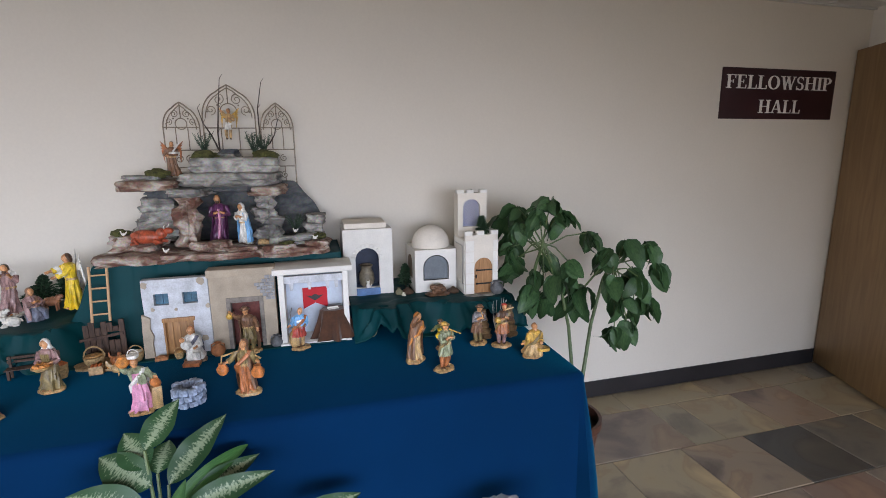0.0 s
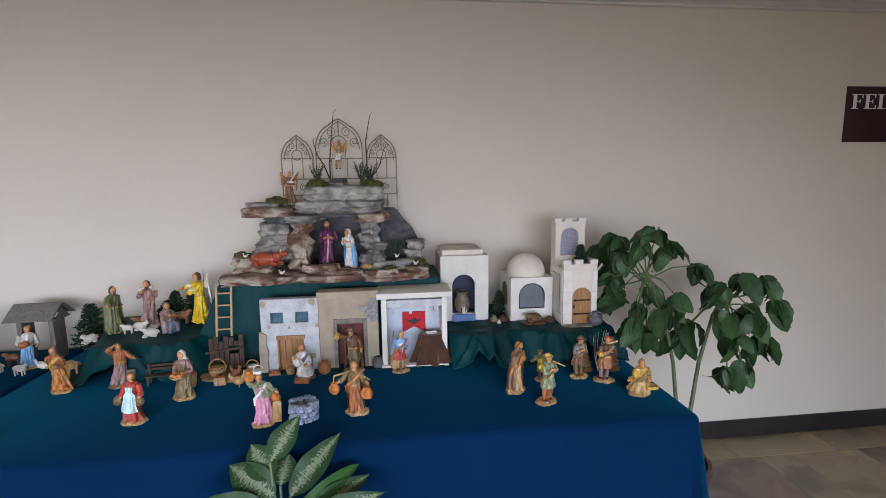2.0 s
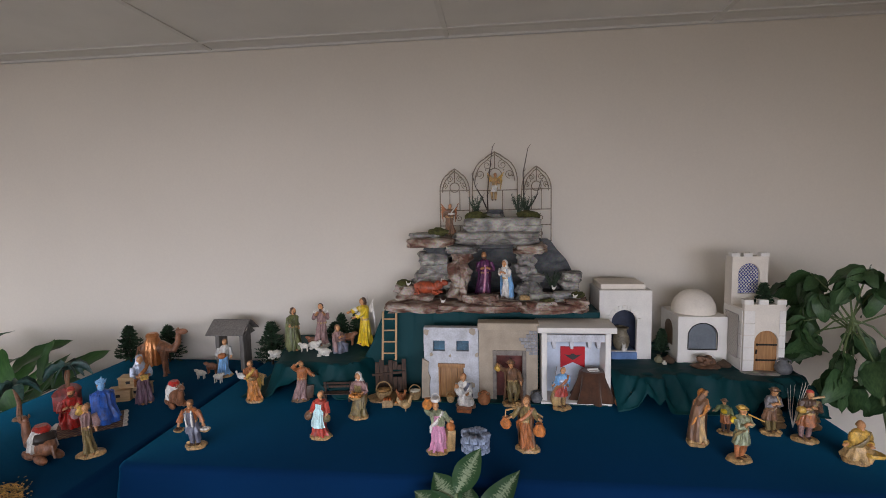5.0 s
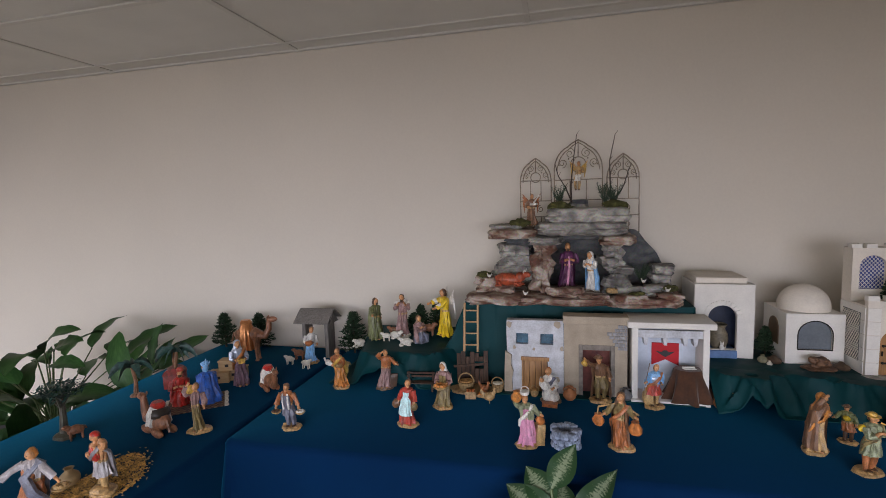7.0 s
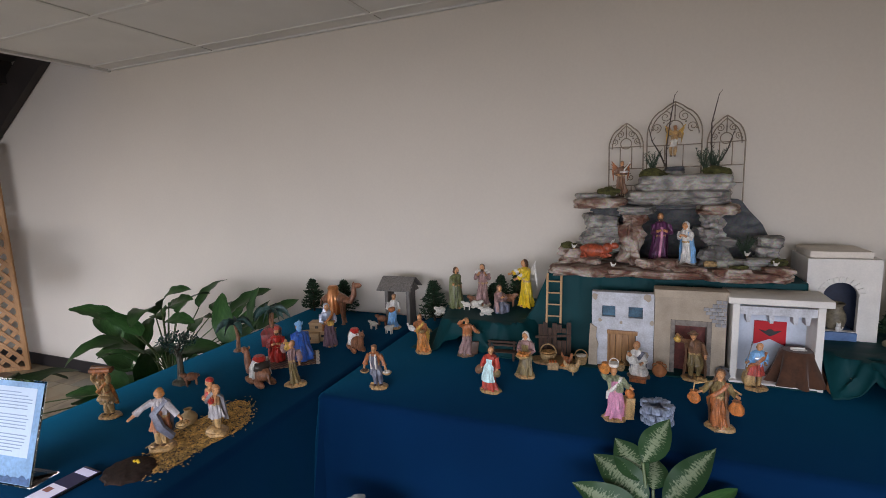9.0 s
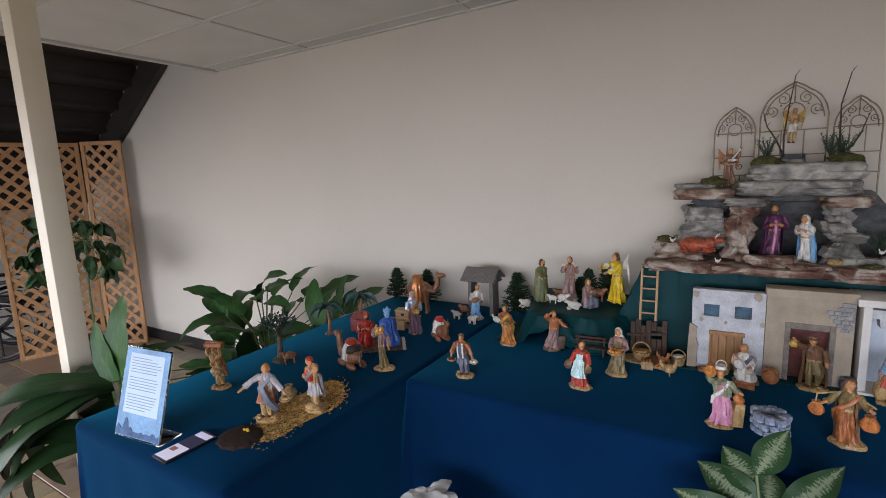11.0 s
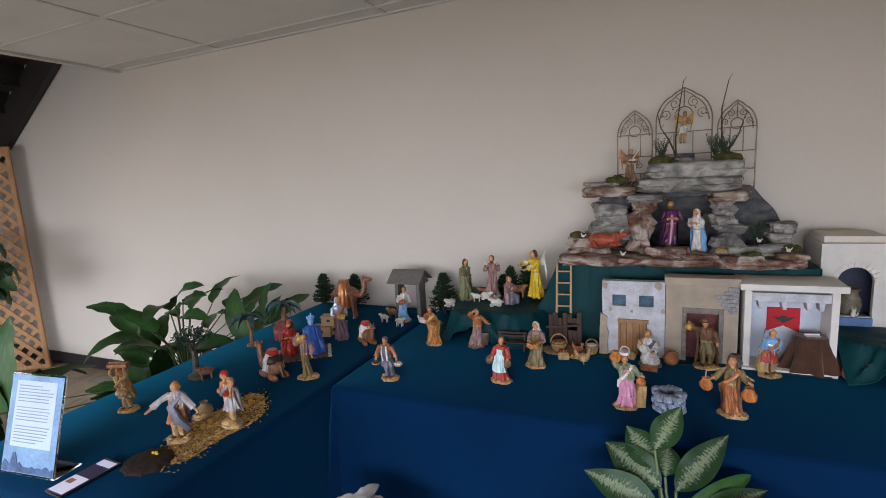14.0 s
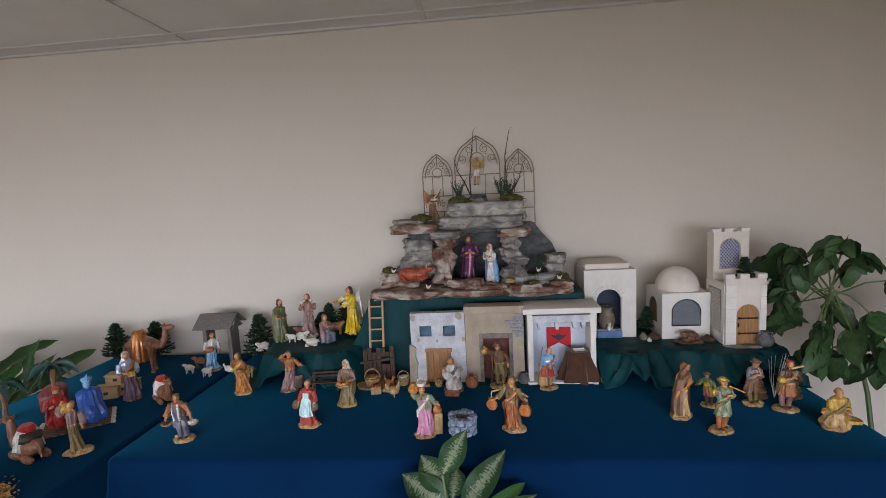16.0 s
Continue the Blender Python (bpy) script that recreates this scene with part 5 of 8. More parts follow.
C = {
    "skin": resin("skin", (0.48, 0.23, 0.10)), "tan": resin("tan", (0.44, 0.28, 0.12)), "brown": resin("brown", (0.17, 0.085, 0.045)),
    "dkbrown": resin("dark_brown", (0.075, 0.038, 0.022)), "rust": resin("rust", (0.36, 0.12, 0.04)), "red": resin("red", (0.38, 0.045, 0.03)),
    "crimson": resin("crimson", (0.42, 0.02, 0.015), 0.3), "pink": resin("pink", (0.52, 0.22, 0.34)), "mauve": resin("mauve", (0.27, 0.16, 0.15)),
    "purple": resin("purple", (0.10, 0.022, 0.085), 0.35), "plum": resin("plum", (0.13, 0.07, 0.10), 0.35), "blue": resin("blue", (0.015, 0.10, 0.42), 0.3),
    "sky": resin("sky", (0.16, 0.36, 0.60)), "white": resin("white", (0.56, 0.54, 0.50)), "linen": resin("linen", (0.36, 0.335, 0.34)), "aqua": resin("aqua", (0.42, 0.62, 0.66)),
    "green": resin("green", (0.13, 0.15, 0.06)), "sage": resin("sage", (0.22, 0.25, 0.15)), "olive": resin("olive", (0.19, 0.14, 0.055)),
    "yellow": resin("yellow", (0.62, 0.42, 0.02), 0.35), "gold": resin("gold", (0.50, 0.30, 0.06), 0.35), "orange": resin("orange", (0.52, 0.20, 0.045)),
    "copper": mat("copper_lustre", (0.55, 0.22, 0.08), 0.3, 0.6, vary=0.25, scale=40), "silver": mat("silver_lustre", (0.50, 0.55, 0.66), 0.3, 0.6, vary=0.2, scale=40),
    "grey": resin("grey", (0.20, 0.19, 0.20)), "slate": resin("slate", (0.12, 0.13, 0.17)), "wool": mat("sheep_wool", (0.70, 0.66, 0.58), 0.8, vary=0.15, scale=160, bump=0.9),
    "camel": resin("camel", (0.24, 0.10, 0.05)), "bull": resin("bull", (0.33, 0.06, 0.025)), "black": resin("black", (0.02, 0.017, 0.015)),
    "clay": resin("clay", (0.45, 0.15, 0.04)), "base": resin("base", (0.42, 0.26, 0.11)), "rockbase": resin("rockbase", (0.16, 0.10, 0.06)),
}
DOWN, FWD, PRAY = ((0.155, 0.01, 0.60), (0.165, -0.05, 0.47)), ((0.155, -0.02, 0.60), (0.07, -0.15, 0.58)), ((0.14, -0.06, 0.62), (0.022, -0.13, 0.70))
UP, OUT, BROW = ((0.185, -0.02, 0.84), (0.12, -0.01, 1.0)), ((0.18, -0.06, 0.66), (0.27, -0.13, 0.62)), ((0.20, -0.05, 0.84), (0.06, -0.07, 0.95))
HIP, CHEST = ((0.19, 0.02, 0.62), (0.10, -0.09, 0.56)), ((0.15, -0.05, 0.60), (0.03, -0.12, 0.66))


def figure(label, x, y, z, h, yaw, robe="brown", top=None, cloak=None, hair="dkbrown", head="hair", headcol=None, legs=False, right=DOWN, left=DOWN,
           props=(), base="base", kneel=False, wide=1.0, apron=None, sash=None, seed=1, name="figurine", category="figurine", group="nativity figurines", wings=None):
    """One painted resin figure on its base, in a single mesh; it faces -y."""
    b = bmesh.new()
    keys = []

    def K(k):
        if k not in keys:
            keys.append(k)
        return keys.index(k)
    rnd = random.Random(seed)
    top = top or robe

    def finer(prof, n):
        out = []
        for p, q in zip(prof, prof[1:]):
            out += [(p[0] + (q[0] - p[0]) * k / n, p[1] + (q[1] - p[1]) * k / n) for k in range(n)]
        return out + [prof[-1]]
    dz = -0.26 if kneel else 0.0
    if base:
        lathe(b, [(0.205, 0), (0.212, 0.03), (0.195, 0.05), (0.12, 0.06)], 20, (0, 0.0, 0), K(base), 1.0 + 0.12 * rnd.random(), 0.82, 0.07, 5, rnd.uniform(0, 6))
        for k in range(5):
            a = rnd.uniform(0, 6.28)
            ball(b, (0.14 * math.cos(a), 0.11 * math.sin(a), 0.04), (rnd.uniform(0.04, 0.08), rnd.uniform(0.04, 0.07), rnd.uniform(0.025, 0.05)), K(base), 8, 6, 0.5)
    z0 = 0.045 if base else 0.0
    if kneel:
        lathe(b, finer([(0.17, z0), (0.175, 0.10), (0.14, 0.2), (0.11, 0.28), (0.10, 0.30)], 3), 44, (0, 0.02, 0), K(robe), wide, 1.05, 0.12, 6, seed)
        tube(b, [(0.06, -0.02, 0.24), (0.08, -0.16, 0.20), (0.08, -0.15, z0 + 0.02)], [0.075, 0.07, 0.045], 10, K(robe))
    elif legs:
        for s in (-1, 1):
            tube(b, [(s * 0.055, 0.01 * s, z0 + 0.01), (s * 0.055, 0.0, 0.16), (s * 0.06, -0.012 * s, 0.28), (s * 0.05, 0, 0.46)], [0.034, 0.045, 0.052, 0.062], 10, K(legs if isinstance(legs, str) else robe))
            ball(b, (s * 0.06, -0.035 + 0.01 * s, z0 + 0.018), (0.034, 0.062, 0.026), K("dkbrown"), 10, 6)
        lathe(b, finer([(0.145, 0.31), (0.128, 0.38), (0.11, 0.48), (0.098, 0.55)], 3), 44, (0, 0, 0), K(robe), wide, 0.78, 0.10, 8, seed)
    else:
        lathe(b, finer([(0.165, z0), (0.148, 0.10), (0.130, 0.2), (0.114, 0.32), (0.102, 0.45), (0.090, 0.55)], 3), 48, (0, 0, 0), K(robe), wide, 0.82, 0.22, 7, seed)
        for s in (-1, 1):
            ball(b, (s * 0.06, -0.115, z0 + 0.012), (0.03, 0.05, 0.02), K("skin"), 8, 6)
    lathe(b, [(0.098, 0.50 + dz), (0.094, 0.56 + dz), (0.108, 0.66 + dz), (0.122, 0.735 + dz), (0.105, 0.79 + dz), (0.045, 0.83 + dz)], 36, (0, 0, 0), K(top), 1.0 * wide, 0.76, 0.07, 9, seed)
    lathe(b, [(0.103, 0.525 + dz), (0.104, 0.55 + dz), (0.100, 0.565 + dz)], 20, (0, 0, 0), K("tan" if robe != "tan" else "rust"), wide, 0.76, 0.02, 5)
    if apron:
        n = 14
        rows = []
        for zz, rr in ((0.24, 0.155), (0.30, 0.146), (0.37, 0.134), (0.46, 0.119), (0.55, 0.108), (0.64, 0.115), (0.74, 0.118)):
            wd = 62 if zz < 0.56 else 34
            rows.append([b.verts.new(((rr + 0.006 * math.sin(k * 2.2 + seed)) * math.cos(t_) * wide, (rr + 0.006 * math.sin(k * 2.2 + seed)) * math.sin(t_) * 0.86, zz + dz)) for k, t_ in [(k, radians(270 - wd + 2 * wd * k / n)) for k in range(n + 1)]])
        for r0, r1 in zip(rows, rows[1:]):
            for k in range(n):
                b.faces.new((r0[k], r0[k + 1], r1[k + 1], r1[k])).material_index = K(apron)
    if sash:
        tube(b, [(0.115, -0.03, 0.78 + dz), (0.04, -0.098, 0.68 + dz), (-0.06, -0.10, 0.58 + dz), (-0.115, -0.02, 0.50 + dz), (-0.13, 0.02, 0.36 + dz)], [0.035, 0.036, 0.036, 0.034, 0.02], 8, K(sash), flat=0.55)
        tube(b, [(0.115, -0.03, 0.78 + dz), (0.10, 0.08, 0.66 + dz), (0.06, 0.12, 0.42 + dz), (0.05, 0.14, 0.22 + dz)], [0.035, 0.06, 0.075, 0.05], 8, K(sash), flat=0.5)
    for s, arm in ((1, left), (-1, right)):
        e, hd = [Vector((s * p[0], p[1], p[2] + dz)) for p in arm]
        sh = Vector((s * 0.112, 0.0, 0.755 + dz))
        mid = e * 0.45 + hd * 0.55
        tube(b, [sh, sh * 0.5 + e * 0.5, e, mid], [0.052, 0.050, 0.046, 0.056], 10, K(top))
        tube(b, [mid, hd], [0.028, 0.022], 8, K("skin"))
        ball(b, hd, (0.026, 0.030, 0.026), K("skin"), 8, 6)
    if cloak:
        n = 22
        rows = []
        for zz, rr in ((0.80, 0.085), (0.755, 0.135), (0.66, 0.15), (0.52, 0.155), (0.36, 0.17), (0.20, 0.185), (0.09, 0.195)):
            zz += dz if zz > 0.5 else dz * 0.6
            if zz < z0:
                continue
            rows.append([b.verts.new(((rr + 0.010 * math.sin(k * 1.9 + seed)) * math.cos(a) * wide, (rr + 0.012 * math.sin(k * 2.3)) * math.sin(a) * 0.85, zz)) for k, a in [(k, radians(-35 + 250 * k / n)) for k in range(n + 1)]])
        for r0, r1 in zip(rows, rows[1:]):
            for k in range(n):
                b.faces.new((r0[k], r0[k + 1], r1[k + 1], r1[k])).material_index = K(cloak)
    hz = 0.905 + dz
    tube(b, [(0, 0, 0.80 + dz), (0, -0.005, hz - 0.02)], [0.042, 0.036], 10, K("skin"))
    ball(b, (0, -0.014, hz), (0.058, 0.064, 0.074), K("skin"), 14, 10)
    ball(b, (0, -0.073, hz - 0.005), (0.010, 0.014, 0.016), K("skin"), 6, 5)
    hc = K(headcol or hair)
    if head in ("hair", "beard"):
        ball(b, (0, 0.014, hz + 0.016), (0.062, 0.062, 0.068), K(hair), 14, 10, 0.15)
        ball(b, (0, 0.035, hz - 0.03), (0.056, 0.045, 0.055), K(hair), 12, 8, 0.2)
    if head == "beard" or head == "turban" or head == "crown":
        ball(b, (0, -0.045, hz - 0.048), (0.036, 0.030, 0.045), K(hair), 10, 8, 0.2)
    if head == "bald":
        ball(b, (0, 0.012, hz - 0.02), (0.058, 0.052, 0.045), K(hair), 10, 8, 0.15)
    if head in ("hood", "veil"):
        ball(b, (0, 0.020, hz + 0.014), (0.072, 0.070, 0.078), hc, 14, 10, 0.08)
        lathe(b, [(0.115, 0.70 + dz), (0.10, 0.77 + dz), (0.075, 0.84 + dz), (0.066, 0.90 + dz)], 20, (0, 0.022, 0), hc, 1.0, 0.75, 0.08, 6, seed)
    if head in ("turban", "crown"):
        lathe(b, [(0.060, hz + 0.025), (0.074, hz + 0.04), (0.074, hz + 0.06), (0.058, hz + 0.075)], 16, (0, 0.004, 0), hc)
        ball(b, (0, 0.01, hz + 0.07), (0.056, 0.056, 0.045), hc, 12, 8)
        ball(b, (0, 0.035, hz - 0.02), (0.058, 0.045, 0.07), K(hair), 10, 8, 0.1)
        if head == "crown":
            tube(b, [(0, 0.01, hz + 0.10), (0, 0.01, hz + 0.15)], [0.018, 0.003], 8, hc)
            for k in range(8):
                a = k * math.pi / 4
                tube(b, [(0.07 * math.cos(a), 0.07 * math.sin(a), hz + 0.055), (0.078 * math.cos(a), 0.078 * math.sin(a), hz + 0.095)], [0.012, 0.004], 5, hc)
    if head in ("hat", "cap"):
        if head == "hat":
            lathe(b, [(0.098, hz + 0.028), (0.10, hz + 0.034), (0.06, hz + 0.04), (0.055, hz + 0.075), (0.03, hz + 0.09)], 18, (0, 0, 0), hc, 1, 1.1)
        else:
            ball(b, (0, 0.0, hz + 0.035), (0.064, 0.066, 0.05), hc, 14, 8)
        ball(b, (0, 0.018, hz - 0.01), (0.058, 0.052, 0.062), K(hair), 12, 8, 0.15)
    if head == "basket":
        ball(b, (0, 0.014, hz + 0.01), (0.062, 0.062, 0.066), K(hair), 12, 8, 0.1)
        lathe(b, [(0.06, hz + 0.07), (0.085, hz + 0.09), (0.09, hz + 0.14), (0.075, hz + 0.14)], 16, (0, 0, 0), hc)
        tube(b, [(0.08 * math.cos(a), 0, hz + 0.13 + 0.10 * math.sin(a)) for a in [math.pi * k / 8 for k in range(9)]], 0.008, 6, hc, cap=False)
    if wings:
        for s in (-1, 1):
            for k in range(7):
                q = k / 6
                tube(b, [(s * 0.05, 0.085, 0.74 - 0.05 * q + dz), (s * (0.20 + 0.03 * q), 0.14, 0.86 - 0.15 * q + dz), (s * (0.30 - 0.10 * q), 0.16, 1.00 - 0.62 * q + dz)], [0.02, 0.034, 0.008], 6, K(wings), flat=0.35)
    for p in props:
        k, col = p[0], K(p[1])
        if k == "ball":
            ball(b, (p[2][0], p[2][1], p[2][2] + dz), p[3], col, 12, 8, 0.1)
        elif k == "rod":
            tube(b, [(q[0], q[1], q[2] + dz) for q in p[2]], p[3], 7, col)
        elif k == "pot":
            s = p[3]
            lathe(b, [(0.3 * s, 0), (0.48 * s, 0.25 * s), (0.5 * s, 0.5 * s), (0.3 * s, 0.8 * s), (0.22 * s, 0.9 * s), (0.3 * s, s), (0.15 * s, s)], 14, (p[2][0], p[2][1], p[2][2] + dz), col)
        elif k == "basket":
            s = p[3]
            lathe(b, [(0.55 * s, 0), (0.95 * s, 0.3 * s), (s, 0.5 * s), (0.85 * s, 0.5 * s), (0.3 * s, 0.35 * s)], 16, (p[2][0], p[2][1], p[2][2] + dz), K("tan"))
            for q in range(7):
                a = q * 0.9
                ball(b, (p[2][0] + 0.5 * s * math.cos(a), p[2][1] + 0.5 * s * math.sin(a), p[2][2] + 0.5 * s + dz), 0.32 * s, col, 8, 6)
        elif k == "disc":
            s = p[3]
            lathe(b, [(s, -0.03), (s * 1.04, 0), (s, 0.03)], 18, (p[2][0], p[2][1], p[2][2] + dz), col)
        elif k == "block":
            c, s = p[2], p[3]
            box(b, c[0] - s[0], c[0] + s[0], c[1] - s[1], c[1] + s[1], c[2] - s[2] + dz, c[2] + s[2] + dz, col, 0.01)
    for v in b.verts:
        w = v.co
        if 0.07 < w.z < 0.80 + dz:
            a = math.atan2(w.y, w.x)
            q = Vector((math.cos(a) * 2.6 + seed, math.sin(a) * 2.6, w.z * 2.4 + 0.8 * math.cos(a + seed)))
            crease = 1 - 2.6 * abs(noise.noise(q))
            v.co = w = w + Vector((math.cos(a), math.sin(a), 0)) * 0.020 * crease
        bend = 0.028 * math.sin(w.z * 4.2 + seed * 1.7) - 0.028 * math.sin(0.2 + seed * 1.7)
        stoop = -0.05 * max(0.0, w.z - 0.45) * (1 + math.sin(seed * 2.3))
        v.co = w + Vector((bend, stoop, 0)) + Vector((noise.noise(w * 11 + Vector((seed, 0, 0))), noise.noise(w * 11 + Vector((0, seed, 0))), 0)) * 0.013 + Vector((noise.noise(w * 30 + Vector((seed, 0, 0))), noise.noise(w * 30 + Vector((0, seed, 0))), 0)) * 0.006
    bmesh.ops.scale(b, vec=(h, h, h), verts=b.verts[:])
    ob = part(name, b, [C[k] if k in C else k for k in keys])
    ob.matrix_basis = pose(x, y, z, 0, 0, yaw)
    return tagged(ob, label, category, group)


T = TOP + 0.0015
figure("resin man in a grey vest with white garlands carrying two baskets", -1.372, 1.54, T, 0.172, 8, "slate", "rust", None, "brown", "cap", "brown", "slate", ((0.19, 0.0, 0.60), (0.235, -0.06, 0.46)), ((0.19, 0.0, 0.60), (0.235, -0.06, 0.46)),
       (("basket", "dkbrown", (-0.25, -0.06, 0.34), 0.10), ("basket", "white", (0.25, -0.06, 0.34), 0.10), ("rod", "white", ((-0.05, -0.115, 0.46), (-0.055, -0.11, 0.62), (-0.045, -0.07, 0.79)), 0.016), ("rod", "white", ((0.05, -0.115, 0.46), (0.055, -0.11, 0.62), (0.045, -0.07, 0.79)), 0.016), ("block", "slate", (0, -0.07, 0.60), (0.085, 0.035, 0.15))), seed=1)
figure("resin woman in a pale blue apron and red skirt carrying bundles", -0.963, 1.635, T, 0.172, -6, "red", "red", None, "brown", "hair", None, False, DOWN, DOWN,
       (("ball", "brown", (-0.21, -0.03, 0.46), (0.08, 0.07, 0.10)), ("ball", "olive", (0.18, -0.03, 0.42), (0.06, 0.06, 0.08))), apron="aqua", seed=2)
figure("resin woman in a pale hood holding a basket of orange fruit", -0.872, 1.80, T, 0.184, -10, "olive", "mauve", None, "grey", "hood", "white", False, FWD, FWD,
       (("basket", "orange", (0, -0.20, 0.48), 0.15),), apron="olive", seed=3)
figure("resin woman in a pink dress shouldering an orange jar", -0.534, 1.565, T, 0.178, 15, "pink", "sage", None, "rust", "basket", "white", False, UP, OUT,
       (("pot", "orange", (-0.15, -0.02, 0.86), 0.20), ("block", "tan", (0.22, -0.06, 0.24), (0.075, 0.065, 0.20)), ("pot", "clay", (0.22, -0.08, 0.44), 0.16), ("ball", "sage", (0.05, -0.08, 0.62), (0.08, 0.05, 0.11))), apron="pink", sash="white", seed=4)
figure("resin water carrier in brown with two orange pots on a yoke", -0.240, 1.60, T, 0.184, -8, "rust", "olive", "brown", "brown", "hood", "brown", False, OUT, OUT,
       (("rod", "tan", ((-0.34, -0.05, 0.72), (0, 0.02, 0.80), (0.30, -0.08, 0.66)), 0.018), ("pot", "clay", (-0.33, -0.06, 0.40), 0.20), ("pot", "clay", (0.24, -0.12, 0.34), 0.22),
        ("rod", "tan", ((-0.34, -0.05, 0.72), (-0.34, -0.06, 0.55)), 0.010)), sash="rust", wide=0.78, seed=5)
figure("resin hooded figure in grey-brown robes with raised arms", 0.328, 1.685, T, 0.188, 40, "tan", "brown", "brown", "orange", "hood", "orange", False, ((0.19, -0.05, 0.86), (0.07, -0.10, 0.99)), CHEST, sash="orange", wide=0.85, seed=6)
figure("resin boy in green tunic playing a flute", 0.411, 1.582, T, 0.180, 25, "sage", "sage", None, "dkbrown", "hat", "gold", "rust", PRAY, PRAY,
       (("rod", "gold", ((0.02, -0.10, 0.86), (0.16, -0.26, 0.78)), 0.014), ("ball", "yellow", (-0.12, 0.05, 0.72), 0.06)), sash="olive", seed=7)
figure("small resin child in a yellow shirt standing behind the flute player", 0.452, 1.76, T, 0.125, -30, "rust", "green", None, "dkbrown", "hat", "brown", "dkbrown", OUT, DOWN,
       (("ball", "yellow", (0, -0.09, 0.66), 0.07),), seed=8)
figure("resin man in grey playing a pipe", 0.606, 1.772, T, 0.168, 10, "brown", "grey", None, "dkbrown", "hat", "brown", "olive", PRAY, PRAY,
       (("rod", "tan", ((0, -0.09, 0.84), (0.02, -0.2, 0.70)), 0.013),), sash="brown", seed=9)
figure("resin bagpipe player in a red cap", 0.686, 1.725, T, 0.180, -12, "rust", "dkbrown", None, "brown", "cap", "red", "mauve", CHEST, PRAY,
       (("ball", "gold", (-0.13, -0.08, 0.62), (0.08, 0.06, 0.07)), ("rod", "tan", ((0.0, -0.10, 0.86), (0.18, -0.12, 0.92)), 0.02)), sash="olive", seed=10)
figure("kneeling resin man holding out a hand over a gold basket", 0.762, 1.60, T, 0.185, 5, "tan", "gold", None, "gold", "bald", None, False, ((0.18, -0.06, 0.62), (0.32, -0.10, 0.60)), FWD,
       (("disc", "gold", (0.12, -0.16, 0.46), 0.12),), kneel=True, wide=1.1, sash="olive", seed=11)
figure("resin woman in orange robes carrying geese", -1.361, 1.925, T, 0.180, -10, "orange", "rust", None, "brown", "hair", None, False, FWD, FWD,
       (("ball", "white", (-0.18, -0.10, 0.62), (0.10, 0.07, 0.08)), ("rod", "white", ((-0.22, -0.14, 0.64), (-0.26, -0.16, 0.76)), 0.025), ("basket", "tan", (0.12, -0.12, 0.56), 0.09), ("pot", "clay", (0.16, -0.10, 0.05), 0.11)), sash="gold", seed=12)
figure("resin soldier in blue armour and red kilt holding a spear", -0.085, 1.928, T + 0.001, 0.172, 18, "red", "sky", None, "brown", "bald", None, "tan", OUT, FWD,
       (("rod", "grey", ((-0.28, -0.13, 0.45), (-0.22, -0.12, 1.05)), 0.011), ("ball", "tan", (-0.10, 0.06, 0.22), (0.12, 0.10, 0.22)), ("ball", "silver", (0.0, -0.03, 0.67), (0.10, 0.08, 0.09))), sash="rust", seed=13)
figure("resin man in a mauve apron shading his eyes", -1.166, 1.945, T, 0.176, 20, "mauve", "rust", None, "dkbrown", "hair", None, False, BROW, OUT,
       (("block", "dkbrown", (0.20, 0.0, 0.20), (0.09, 0.07, 0.16)),), base="rockbase", seed=14)
figure("resin night watchman raising a lantern, in a brown coat", -0.275, 1.955, T, 0.188, -6, "olive", "brown", "brown", "brown", "hat", "brown", "olive", ((0.20, -0.06, 0.80), (0.27, -0.12, 0.93)), DOWN,
       (("pot", "gold", (-0.28, -0.13, 0.78), 0.13),), seed=15)
figure("seated resin woman in white holding a child", -0.464, 1.925, T, 0.188, -5, "white", "white", None, "rust", "hair", None, False, FWD, FWD,
       (("ball", "white", (-0.06, -0.15, 0.64), (0.10, 0.08, 0.09)), ("ball", "skin", (-0.12, -0.16, 0.76), 0.045), ("block", "rust", (0.0, -0.26, 0.30), (0.15, 0.09, 0.035))), kneel=True, wide=0.95, base="rockbase", sash="slate", seed=16)

# the side table
figure("kneeling resin king in a red robe with arms crossed", -1.938, 1.64, T + 0.006, 0.205, 40, "crimson", "crimson", "crimson", "dkbrown", "turban", "red", False, CHEST, CHEST, base=None, kneel=True, wide=0.95, seed=17)
figure("kneeling resin king in a bright blue robe with a crowned turban", -1.838, 1.69, T + 0.006, 0.225, 230, "blue", "blue", "blue", "sky", "crown", "sky", False, PRAY, PRAY, base=None, kneel=True, wide=1.1, seed=18)
figure("resin king in a purple robe with a silver mantle", -1.829, 1.882, T, 0.210, 50, "plum", "silver", None, "silver", "veil", "silver", False, FWD, FWD, (("block", "gold", (0, -0.2, 0.58), (0.06, 0.05, 0.05)),), base=None, wide=0.85, sash="copper", seed=19)
figure("resin servant boy standing with a gold bundle on his shoulder", -1.694, 1.46, T, 0.185, 30, "olive", "mauve", None, "brown", "hair", None, False, UP, DOWN, (("ball", "gold", (-0.10, 0.0, 0.86), (0.08, 0.07, 0.10)),), wide=0.55, seed=20)
